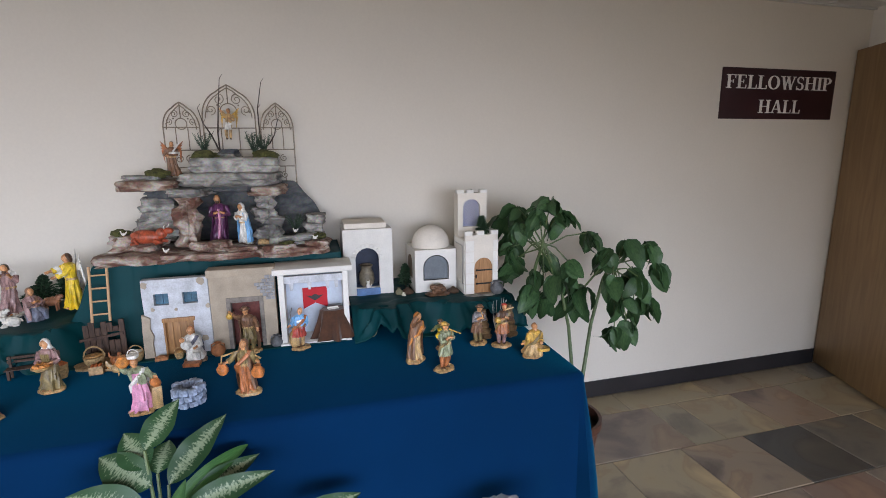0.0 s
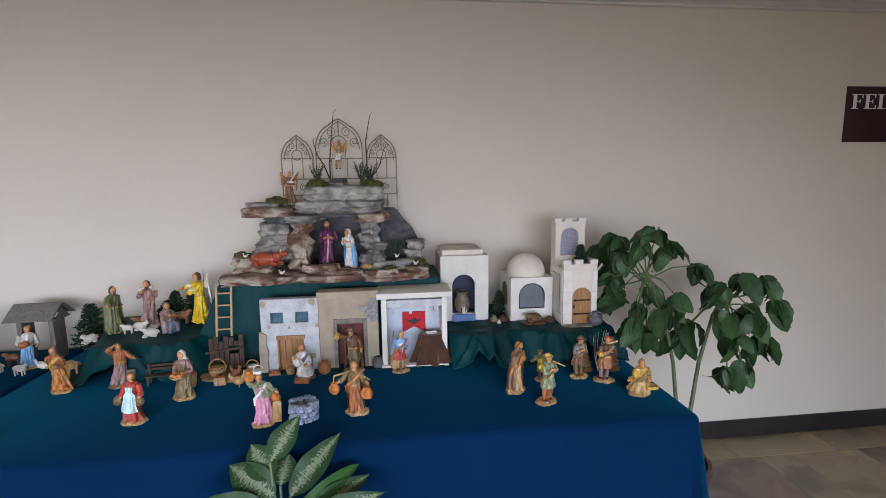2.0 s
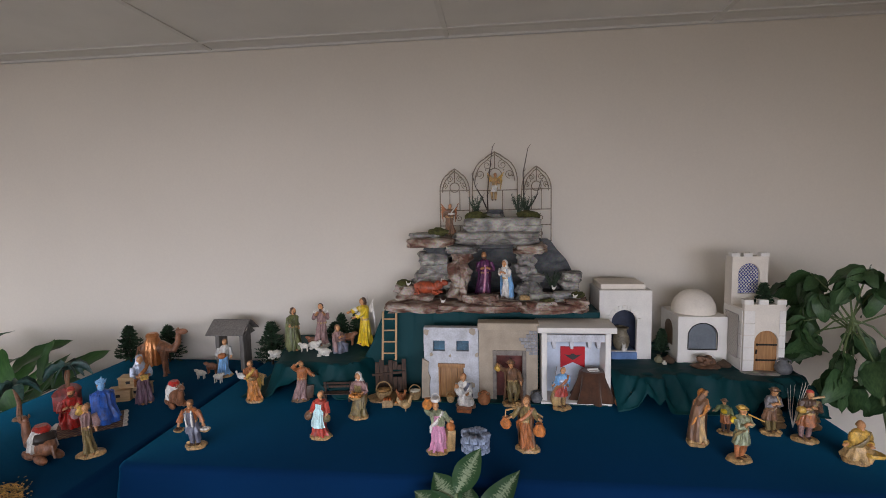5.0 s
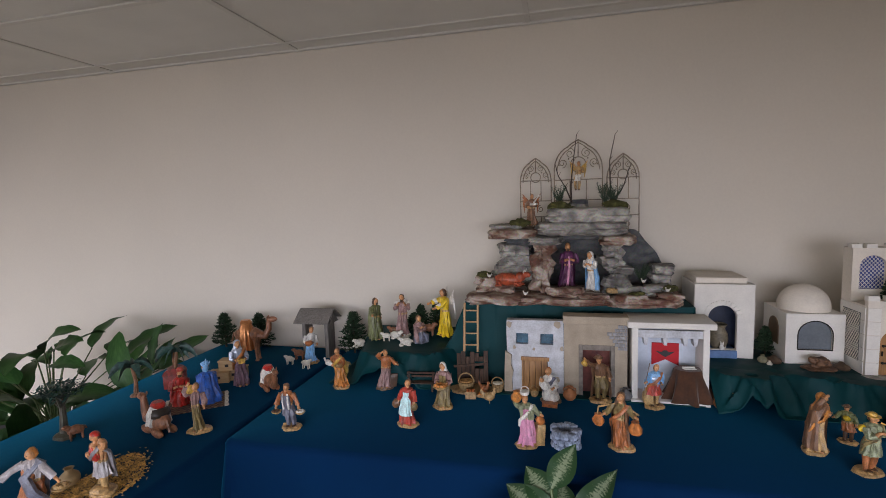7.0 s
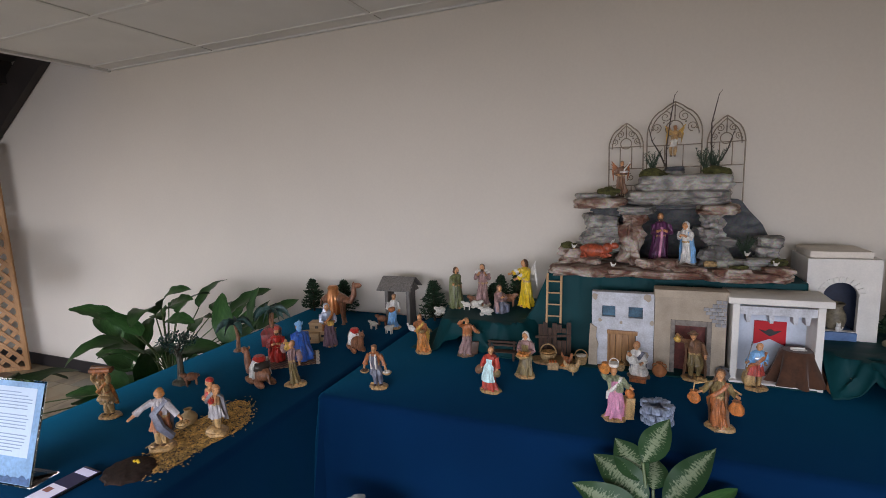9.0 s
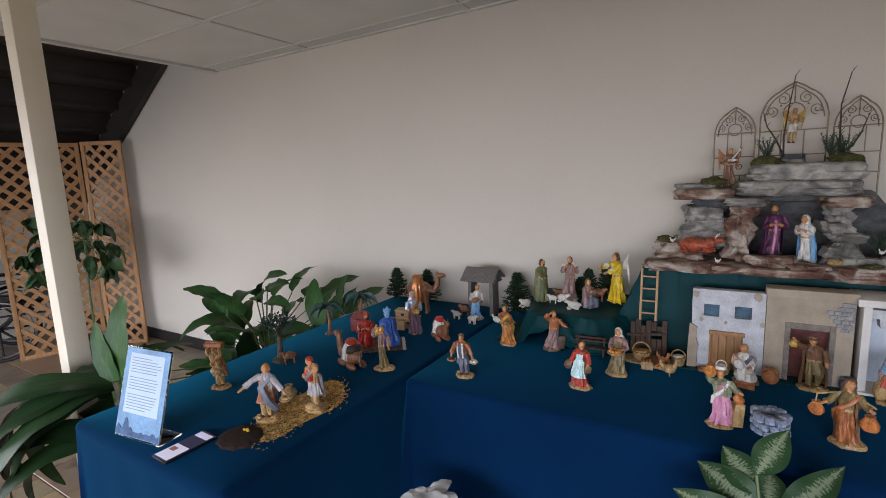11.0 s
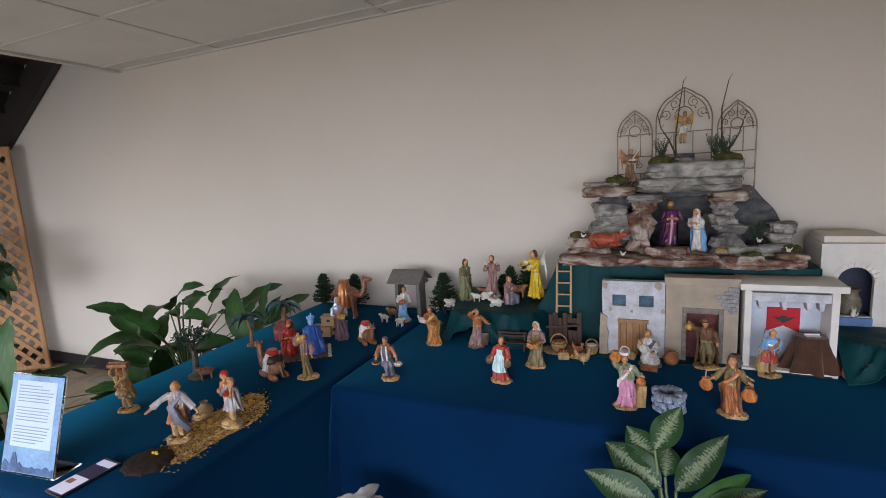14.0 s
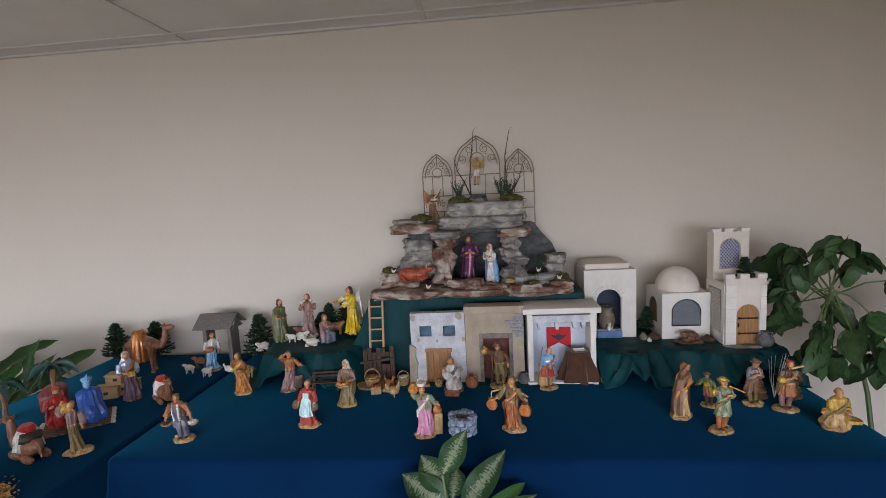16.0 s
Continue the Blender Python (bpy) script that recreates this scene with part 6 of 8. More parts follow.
figure("resin sower with arms spread in a grey-blue mantle", -1.779, 0.962, T + 0.006, 0.190, 12, "rust", "linen", None, "orange", "hair", None, "tan", ((0.24, -0.08, 0.68), (0.40, -0.16, 0.52)), ((0.22, -0.02, 0.66), (0.36, 0.0, 0.50)),
       (("basket", "tan", (0.36, 0.02, 0.36), 0.11), ("ball", "rust", (0, -0.05, 0.64), (0.085, 0.055, 0.13)), ("rod", "slate", ((0.12, 0.02, 0.80), (0.0, -0.11, 0.62), (0.10, -0.12, 0.42), (0.20, 0.0, 0.20)), 0.062)), sash="slate", wide=1.1, seed=21)
figure("resin digger in a red cap with an arm behind his head", -1.690, 1.082, T + 0.006, 0.185, -20, "linen", "skin", None, "dkbrown", "cap", "crimson", "tan", CHEST, ((0.20, 0.02, 0.84), (0.08, 0.02, 0.86)),
       (("ball", "crimson", (0.0, -0.05, 0.66), (0.095, 0.06, 0.13)), ("ball", "base", (0.02, -0.06, 0.08), (0.13, 0.10, 0.07))), sash="grey", seed=22)
figure("resin woman carrying a bundle of firewood on her head", -2.150, 1.05, T, 0.165, 15, "tan", "tan", None, "brown", "hair", None, "tan", UP, UP,
       (("rod", "rust", ((-0.24, 0, 1.00), (0.24, 0, 1.03)), 0.055), ("rod", "brown", ((-0.23, 0.05, 1.06), (0.23, 0.05, 1.05)), 0.05), ("ball", "tan", (0.0, -0.06, 0.42), (0.15, 0.10, 0.08))), sash="orange", seed=23)

# on the green riser
RL = TOP + 0.141
figure("resin shepherd in a dark green cloak", -1.300, 2.20, RL, 0.205, 75, "green", "green", "green", "dkbrown", "beard", None, False, OUT, DOWN, base=None, seed=24)
figure("resin shepherd in grey carrying a lamb over his shoulders", -1.183, 2.24, RL + 0.004, 0.215, 5, "mauve", "mauve", None, "dkbrown", "beard", None, False, ((0.15, -0.05, 0.66), (0.06, -0.10, 0.80)), ((0.15, -0.05, 0.66), (0.06, -0.10, 0.80)),
       (("rod", "white", ((-0.13, -0.05, 0.80), (0, 0.09, 0.85), (0.13, -0.05, 0.80)), 0.05),), base="white", wide=0.9, seed=25)
figure("resin angel in a bright yellow gown with outstretched arms", -0.962, 2.245, RL + 0.02, 0.225, -62, "yellow", "yellow", None, "dkbrown", "hair", None, False, ((0.16, -0.12, 0.70), (0.14, -0.30, 0.66)), ((0.16, -0.10, 0.66), (0.10, -0.26, 0.60)), (("ball", "white", (-0.15, -0.14, 0.70), (0.05, 0.08, 0.06)), ("ball", "white", (0.15, -0.12, 0.66), (0.05, 0.08, 0.06))), base=None, wide=1.3, wings="white", seed=26)
figure("kneeling resin shepherd in grey-blue robes", -1.065, 2.17, RL, 0.180, 60, "slate", "mauve", "mauve", "brown", "hood", "brown", False, PRAY, PRAY, base=None, kneel=True, seed=27)
figure("resin woman in blue and white beside a small shelter", -1.660, 2.20, T, 0.190, 40, "sky", "white", None, "brown", "hair", None, False, FWD, DOWN, (("ball", "rust", (-0.08, -0.2, 0.60), (0.10, 0.09, 0.08)),), wide=0.9, seed=28)

# in the grotto
figure("resin man in a purple robe with folded hands", -0.398, 2.235, 1.128, 0.220, 5, "purple", "purple", "purple", "dkbrown", "beard", None, False, CHEST, CHEST, (("rod", "pink", ((0, -0.125, 0.06), (0, -0.10, 0.5), (0, -0.09, 0.72)), 0.026),), base=None, wide=0.82, seed=29)
figure("kneeling resin woman in a sky blue mantle and white veil", -0.290, 2.205, 1.128, 0.182, -35, "white", "white", "sky", "white", "veil", "white", False, PRAY, PRAY, base=None, wide=0.85, seed=30)
figure("small resin angel figurine with lute and rusty wings", -0.545, 2.26, 1.425, 0.140, 10, "brown", "brown", None, "dkbrown", "hair", None, False, FWD, CHEST, (("disc", "white", (0.06, -0.14, 0.66), 0.11), ("rod", "white", ((0.06, -0.15, 0.7), (0.22, -0.1, 0.95)), 0.018)), base=None, wings="rust", seed=31)
ang = figure("small cream winged angel figurine hung on the wire screen", -0.345, 2.383, 1.575, 0.135, 0, "white", "tan", None, "brown", "hair", None, "tan", ((0.16, -0.04, 0.82), (0.22, -0.08, 0.92)), CHEST, base=None, wide=0.8, wings="gold", seed=32)

# resting infant's manger, as plain straw shapes
b = bmesh.new()
box(b, -0.022, 0.022, -0.012, 0.012, 0, 0.014, 0, 0.002)
ball(b, (0, 0, 0.016), (0.022, 0.012, 0.006), 0, 12, 6, 0.4)
mg = part("manger", b, STRAW)
mg.location = (-0.215, 2.15, 1.138)
tagged(mg, "tiny straw-filled wooden manger on the rocks", "manger")

# ---- animals ----
def beast(label, x, y, z, s, yaw, col, kind="sheep", lying=False, name="animal_figurine", group="animal figurines"):
    b = bmesh.new()
    keys = [C[col], C["black"], C["copper"], C["white"], C["crimson"], C["tan"]]
    if kind == "sheep":
        zb = 0.34 if lying else 0.58
        ball(b, (0, 0, zb), (0.46, 0.24, 0.26), 0, 16, 12, 0.25)
        ball(b, (-0.50, 0, zb + 0.26), (0.17, 0.12, 0.13), 0, 12, 8, 0.1)
        ball(b, (-0.36, 0, zb + 0.17), (0.17, 0.14, 0.18), 0, 10, 8, 0.2)
        for q in (-1, 1):
            ball(b, (-0.44, q * 0.13, zb + 0.32), (0.04, 0.07, 0.03), 0, 6, 5)
            for xx in (-0.28, 0.28):
                if lying:
                    ball(b, (xx - 0.1, q * 0.18, 0.09), (0.18, 0.07, 0.09), 0, 8, 6)
                else:
                    tube(b, [(xx, q * 0.12, 0), (xx, q * 0.12, zb)], [0.045, 0.07], 8, 0)
        tube(b, [(0.42, 0, zb + 0.1), (0.52, 0, zb - 0.08)], [0.06, 0.04], 6, 0)
    elif kind == "bull":
        ball(b, (0.05, 0, 0.30), (0.62, 0.26, 0.28), 0, 18, 12, 0.12)
        ball(b, (-0.55, 0, 0.42), (0.22, 0.18, 0.22), 0, 12, 8)
        ball(b, (-0.80, -0.04, 0.52), (0.22, 0.13, 0.13), 0, 12, 8)
        for q in (-1, 1):
            tube(b, [(-0.72, q * 0.10, 0.62), (-0.76, q * 0.20, 0.70), (-0.80, q * 0.18, 0.78)], [0.03, 0.025, 0.008], 7, 3)
            ball(b, (-0.64, q * 0.18, 0.56), (0.05, 0.09, 0.04), 0, 8, 5)
            tube(b, [(-0.35, q * 0.2, 0.15), (-0.65, q * 0.24, 0.06), (-0.42, q * 0.26, 0.05)], [0.10, 0.06, 0.05], 8, 0)
            tube(b, [(0.4, q * 0.2, 0.2), (0.25, q * 0.30, 0.06), (0.5, q * 0.30, 0.05)], [0.13, 0.07, 0.05], 8, 0)
    elif kind == "camel":
        dz = 0.0 if not lying else -0.42
        ball(b, (0, 0, 0.68 + dz), (0.34, 0.18, 0.20), 0, 16, 12, 0.1)
        ball(b, (0.02, 0, 0.86 + dz), (0.15, 0.11, 0.13), 0, 12, 8)
        tube(b, [(-0.26, 0, 0.66 + dz), (-0.42, 0, 0.62 + dz), (-0.52, 0, 0.78 + dz), (-0.54, 0, 1.0 + dz)], [0.13, 0.10, 0.075, 0.06], 10, 0)
        ball(b, (-0.61, 0, 1.03 + dz), (0.14, 0.07, 0.075), 0, 12, 8)
        for q in (-1, 1):
            ball(b, (-0.52, q * 0.06, 1.09 + dz), (0.025, 0.02, 0.04), 0, 6, 5)
            for xx in (-0.22, 0.22):
                if lying:
                    ball(b, (xx * 0.9, q * 0.13, 0.08), (0.20, 0.07, 0.08), 0, 10, 6)
                else:
                    tube(b, [(xx, q * 0.10, 0), (xx, q * 0.10, 0.06), (xx + 0.02, q * 0.10, 0.34), (xx, q * 0.09, 0.62)], [0.06, 0.035, 0.045, 0.085], 8, 0)
        tube(b, [(0.33, 0, 0.74 + dz), (0.40, 0, 0.52 + dz)], [0.03, 0.02], 6, 0)
        # saddle cloth
        if lying:
            ball(b, (0.12, 0.0, 0.84 + dz), (0.13, 0.19, 0.12), 1, 12, 8, 0.2)
        lathe(b, [(0.235 if not lying else 0.20, (0.30 if not lying else 0.62) + dz), (0.222 if not lying else 0.195, 0.48 + dz if not lying else 0.66 + dz), (0.212 if not lying else 0.185, 0.66 + dz if not lying else 0.74 + dz), (0.19, 0.84 + dz), (0.12, 1.0 + dz), (0.05, 1.03 + dz)], 32, (0.03, 0, 0), 3 if lying else 2, 0.9, 1.05, 0.12, 9)
        lathe(b, [(0.14, 0.93 + dz), (0.15, 0.99 + dz), (0.11, 1.05 + dz)], 16, (0.03, 0, 0), 4 if lying else 2, 1.0, 0.9)
    elif kind == "bird":
        ball(b, (0, 0, 0.45), (0.36, 0.24, 0.28), 0, 12, 8, 0.1)
        tube(b, [(-0.22, 0, 0.55), (-0.34, 0, 0.80), (-0.36, 0, 0.95)], [0.16, 0.10, 0.09], 8, 0)
        ball(b, (-0.38, 0, 0.98), (0.12, 0.10, 0.10), 0, 8, 6)
        tube(b, [(-0.46, 0, 0.97), (-0.60, 0, 0.94)], [0.05, 0.01], 6, 5)
        tube(b, [(0.25, 0, 0.52), (0.5, 0, 0.75), (0.52, 0, 0.95)], [0.14, 0.10, 0.02], 6, 0, flat=0.4)
        for q in (-1, 1):
            tube(b, [(0, q * 0.1, 0), (0, q * 0.1, 0.3)], 0.03, 5, 5)
    bmesh.ops.scale(b, vec=(s, s, s), verts=b.verts[:])
    ob = part(name, b, keys)
    ob.matrix_basis = pose(x, y, z, 0, 0, yaw)
    return tagged(ob, label, kind if kind != "bird" else "bird", group)


beast("lying reddish brown resin bull with white horns", -0.650, 2.17, 1.160, 0.100, 170, "bull", "bull", True)
beast("standing resin camel with a copper saddle cloth", -2.01, 2.19, T, 0.205, 200, "camel", "camel")
beast("lying resin camel with a white saddle blanket", -1.675, 1.86, T, 0.165, 140, "camel", "camel", True)
beast("lying resin camel with a red and white saddle blanket", -1.835, 1.425, T, 0.185, -20, "camel", "camel", True)
beast("white standing sheep figurine", -1.640, 2.115, T, 0.052, 175, "wool", "sheep")
beast("cream standing sheep figurine", -1.755, 2.16, T, 0.050, 5, "wool", "sheep")
beast("tan goat figurine beside the shelter", -1.745, 2.235, T, 0.062, 10, "camel", "sheep")
beast("white lying lamb figurine", -1.345, 2.10, RL - 0.01, 0.058, 60, "wool", "sheep", True)
beast("white lying sheep figurine", -1.195, 2.19, RL + 0.005, 0.062, 170, "wool", "sheep", True)
beast("white standing lamb figurine", -1.235, 2.17, RL, 0.045, 10, "wool", "sheep")
beast("tan standing goat figurine", -1.225, 2.25, RL, 0.055, 10, "camel", "sheep")
beast("white lying lamb figurine by the shepherd", -1.12, 2.12, RL - 0.004, 0.060, 20, "wool", "sheep", True)
beast("reddish standing sheep figurine", -1.045, 2.245, RL + 0.012, 0.068, 180, "camel", "sheep")
beast("tan goat figurine beside the riser", -1.43, 2.09, T, 0.070, 30, "tan", "sheep")
beast("small brown and white hen figurine", -0.700, 1.865, T, 0.062, 190, "tan", "bird")
beast("tiny rooster figurine in rusty brown", -0.728, 1.925, T + 0.009, 0.055, 150, "rust", "bird")
beast("small rust coloured deer figurine beneath the model tree", -2.095, 1.33, T, 0.060, 60, "camel", "sheep")
for x, y, z in ((-0.735, 2.18, 1.193), (-0.57, 2.10, 1.13), (-0.085, 2.19, 1.172), (-0.005, 2.12, 1.148)):
    beast("tiny white dove figurine on the rocks", x, y, z, 0.022, 15, "white", "bird", group="white doves")

# ---- shelter, chest, crates, rug ----
GREYWOOD = wood_mat("grey_barn_wood", (0.10, 0.09, 0.08), (0.22, 0.20, 0.18), 16, 0.85, 2, 8)
sh = thing("toy_shelter", -1.672, 2.315, T, 2, "weathered grey wooden model shelter with a pitched roof", "model shelter")
for x in (-0.075, 0.075):
    b = bmesh.new()
    box(b, x - 0.012, x + 0.012, -0.045, 0.045, 0, 0.19, 0, 0.002)
    part("post", b, GREYWOOD, sh)
for sgn in (-1, 1):
    for k in range(2):
        b = bmesh.new()
        box(b, -0.115, 0.115, -0.034, 0.034, 0, 0.006, 0, 0.0015, m=pose(0, sgn * (0.030 + 0.036 * k), 0.237 - 0.024 * k, -sgn * 33))
        part("roof_board", b, GREYWOOD, sh)
for x in (-0.105, 0.105):
    b = bmesh.new()
    prism(b, [(-0.06, 0.185), (0.06, 0.185), (0.0, 0.235)], x - 0.003, x + 0.003)
    ob = part("gable", b, GREYWOOD, sh, "", False)
    ob.matrix_basis = pose(0, 0, 0, 0, 0, 90) @ Matrix.Translation((0, 0, 0))
sh.scale = (0.84, 0.9, 0.98)
CRATEWOOD = wood_mat("pale_crate_wood", (0.42, 0.27, 0.13), (0.56, 0.38, 0.20), 18, 0.6, 0, 8)
for x, y, z, w, d, hh, rz in ((-1.955, 1.90, T, 0.045, 0.03, 0.045, 20), (-1.905, 1.945, T + 0.0, 0.045, 0.03, 0.05, 12), (-1.925, 1.925, T + 0.051, 0.038, 0.027, 0.042, 15)):
    t = thing("toy_chest", x, y, z, rz, "small tan wooden chest with a square hole", "chest", "king's chests")
    b = bmesh.new()
    box(b, -w, w, -d, d, 0, hh, 0, 0.002)
    part("body", b, CRATEWOOD, t)
    # Nothing is cut: a black plate paints the darkness of the square hole.
    b = bmesh.new()
    box(b, -0.008, 0.008, -d - 0.0015, -d, hh * 0.45, hh * 0.45 + 0.012)
    part("hole", b, BLACK, t, "", False)
    b = bmesh.new()
    box(b, -w - 0.003, w + 0.003, -d - 0.003, d + 0.003, hh, hh + 0.005, 0, 0.001)
    part("lid", b, CRATEWOOD, t)
b = bmesh.new()
box(b, -0.042, 0.042, -0.032, 0.032, 0, 0.06, 0, 0.003)
prism(b, [(-0.044, 0.061)] + [(0.044 * math.cos(math.pi * k / 10), 0.061 + 0.032 * math.sin(math.pi * k / 10)) for k in range(11)][::-1] + [(0.044, 0.061)], -0.034, 0.034)
bmesh.ops.remove_doubles(b, verts=b.verts[:], dist=0.0002)
ob = part("treasure_chest", b, resin("chest_red", (0.26, 0.025, 0.02)))
ob.matrix_basis = pose(-2.12, 1.81, T, 0, 0, 30)
tagged(ob, "small dark red treasure chest with a rounded lid", "chest")


def rug_mat():
    m = bpy.data.materials.new("patterned_rug")
    m.use_nodes = True
    n, ln = m.node_tree.nodes, m.node_tree.links
    p = n["Principled BSDF"]
    tc, ck = n.new("ShaderNodeTexCoord"), n.new("ShaderNodeTexChecker")
    ck.inputs["Scale"].default_value = 90
    ck.inputs["Color1"].default_value, ck.inputs["Color2"].default_value = (0.16, 0.05, 0.03, 1), (0.32, 0.22, 0.11, 1)
    vo = n.new("ShaderNodeTexVoronoi")
    vo.inputs["Scale"].default_value = 70
    ln.new(tc.outputs["Object"], ck.inputs["Vector"])
    ln.new(tc.outputs["Object"], vo.inputs["Vector"])
    mx = n.new("ShaderNodeMix")
    mx.data_type = "RGBA"
    mx.inputs[7].default_value = (0.05, 0.04, 0.05, 1)
    ln.new(vo.outputs["Distance"], mx.inputs[0])
    ln.new(ck.outputs["Color"], mx.inputs[6])
    ln.new(mx.outputs[2], p.inputs["Base Color"])
    p.inputs["Roughness"].default_value = 0.9
    return m


rug = thing("toy_rug", -1.885, 1.665, T, 38, "small patterned brown rug with cream fringes", "rug")
b = bmesh.new()
box(b, -0.105, 0.105, -0.085, 0.085, 0, 0.003, 0, 0.001)
part("weave", b, rug_mat(), rug)
for sx in (-1, 1):
    b = bmesh.new()
    for k in range(34):
        y = -0.084 + k * 0.0051
        box(b, sx * 0.105, sx * (0.120 + 0.002 * math.sin(k * 7)), y - 0.002, y + 0.002, 0.0, 0.002)
    part("fringe", b, C["white"], rug, "", False)

# ---- small conifers ----
PINE = mat("dark_pine_needles", (0.024, 0.062, 0.026), 0.7, vary=0.5, scale=60)
BARK = mat("pine_bark", (0.07, 0.045, 0.03), 0.85, vary=0.3, scale=60)


def toy_pine(x, y, z, h, r0, seed, label="small dark green artificial pine tree"):
    rnd = random.Random(seed)
    t = thing("toy_pine", x, y, z, rnd.uniform(0, 360), label, "toy tree", "toy pines")
    b = bmesh.new()
    tube(b, [(0, 0, 0), (0, 0, h * 0.95)], [h * 0.03, h * 0.008], 7)
    part("trunk", b, BARK, t)
    b = bmesh.new()
    n = 120
    for k in range(n):
        s = k / n
        zz = h * (0.08 + 0.88 * s)
        L = r0 * (1 - s) ** 0.8 * rnd.uniform(0.75, 1.1) + 0.008
        a = k * 2.4
        tip = Vector((math.cos(a) * L, math.sin(a) * L, zz + L * rnd.uniform(-0.05, 0.45)))
        root = Vector((0, 0, zz))
        for q in range(22):
            u = 0.12 + 0.9 * q / 22
            c = root.lerp(tip, u)
            d = (Vector((rnd.uniform(-1, 1), rnd.uniform(-1, 1), rnd.uniform(-0.5, 1))) + (tip - root).normalized() * 0.9).normalized() * r0 * 0.20
            e = d.cross(Vector((rnd.uniform(-1, 1), 0.5, rnd.uniform(-1, 1)))).normalized() * 0.0036
            b.faces.new([b.verts.new(c - e), b.verts.new(c + e), b.verts.new(c + d)])
    part("crown", b, PINE, t, "", False, False)


toy_pine(-2.30, 2.38, T, 0.20, 0.075, 1)
toy_pine(-2.09, 2.40, T, 0.20, 0.075, 2)
toy_pine(-2.18, 2.41, T, 0.13, 0.075, 9)
toy_pine(-1.495, 2.37, T + 0.005, 0.225, 0.085, 3)
toy_pine(-1.115, 2.36, RL, 0.14, 0.045, 4)
toy_pine(-1.03, 2.35, RL + 0.015, 0.155, 0.045, 5)
toy_pine(-1.155, 2.37, RL, 0.09, 0.05, 8)
toy_pine(0.405, 2.27, RZ, 0.115, 0.035, 6, "small dark conical artificial pine between the houses")
toy_pine(0.735, 2.095, RZ + 0.256, 0.10, 0.030, 7, "tiny dark artificial pine on the tower ledge")
for x, y, hh in ((0.648, 1.835, 0.135), (0.762, 1.83, 0.150)):
    t = thing("toy_tree", x, y, T, 0, "brown tiered resin tree with snow-dusted branches", "toy tree", "resin trees")
    b = bmesh.new()
    for k in range(5):
        lathe(b, [(0.036 - k * 0.006, hh * 0.17 * k), (0.040 - k * 0.0065, hh * (0.17 * k + 0.05)), (0.012, hh * (0.17 * k + 0.2))], 14, (0, 0, 0), 0, 1, 1, 0.14, 6, k)
    part("crown", b, resin("tree_brown", (0.14, 0.085, 0.04)), t)
b = bmesh.new()
r = random.Random(5)
for k in range(9):
    a = r.uniform(0, 6.28)
    tube(b, [(0, 0, 0), (0.015 * math.cos(a), 0.015 * math.sin(a), 0.07), (0.03 * math.cos(a) + 0.01, 0.03 * math.sin(a), 0.13 + r.uniform(0, 0.05))], [0.0014, 0.0011, 0.0006], 4)
ob = part("bare_branches", b, C["white"])
ob.location = (0.705, 1.82, T)
tagged(ob, "spray of bare pale wire branches", "branches")
PALM = mat("palm_green", (0.03, 0.085, 0.07), 0.5, vary=0.35, scale=60)
for x, y, hh, sd in ((-2.215, 1.69, 0.13, 1), (-2.165, 1.86, 0.15, 2), (-2.10, 1.80, 0.165, 3)):
    t = thing("toy_palm", x, y, T, sd * 70, "small resin palm tree with drooping fronds", "toy tree", "toy palms")
    b = bmesh.new()
    lathe(b, [(0.024, 0), (0.02, 0.008), (0.008, 0.012)], 12)
    tube(b, [(0, 0, 0.005), (0.004, 0, hh * 0.5), (-0.006, 0.004, hh)], [0.011, 0.008, 0.006], 8)
    part("trunk", b, resin("palm_trunk", (0.25, 0.12, 0.06)), t)
    for k in range(7):
        b = bmesh.new()
        a = k * 0.9 + sd
        pts = [Vector((math.cos(a) * q * 0.085 - 0.006, math.sin(a) * q * 0.085, hh + 0.03 * math.sin(q * 2.6) - 0.045 * q * q)) for q in (0, 0.25, 0.5, 0.75, 1.0)]
        tube(b, pts, [0.004, 0.013, 0.016, 0.012, 0.002], 6, flat=0.25)
        part("frond", b, PALM, t)
t = thing("toy_tree", -2.150, 1.33, T, 0, "small model fig tree with blue-green leaves on a rough base", "toy tree", "resin trees")
b = bmesh.new()
lathe(b, [(0.036, 0), (0.036, 0.012), (0.02, 0.02)], 14, (0, 0, 0), 0, 1, 0.8, 0.1, 5)
tube(b, [(0, 0, 0.01), (0.004, 0, 0.08), (-0.004, 0.005, 0.15)], [0.015, 0.011, 0.008], 8)
for a in (0.3, 2.2, 4.1, 5.3):
    tube(b, [(0, 0, 0.11), (0.035 * math.cos(a), 0.035 * math.sin(a), 0.165)], [0.006, 0.003], 6)
part("trunk", b, resin("olive_trunk", (0.07, 0.07, 0.05)), t)
b = bmesh.new()
r = random.Random(8)
for k in range(260):
    d = Vector((r.gauss(0, 1), r.gauss(0, 1), r.gauss(0, 0.55)))
    c = d.normalized() * r.uniform(0.03, 0.075)
    c.z = c.z * 0.6 + 0.178
    u = Vector((r.uniform(-1, 1), r.uniform(-1, 1), r.uniform(-0.6, 0.4))).normalized() * 0.017
    w = u.cross(Vector((0.1, 0.3, 1))).normalized() * 0.0055
    b.faces.new([b.verts.new(c - u), b.verts.new(c + w), b.verts.new(c + u), b.verts.new(c - w)])
part("crown", b, PALM, t, "", False, False)

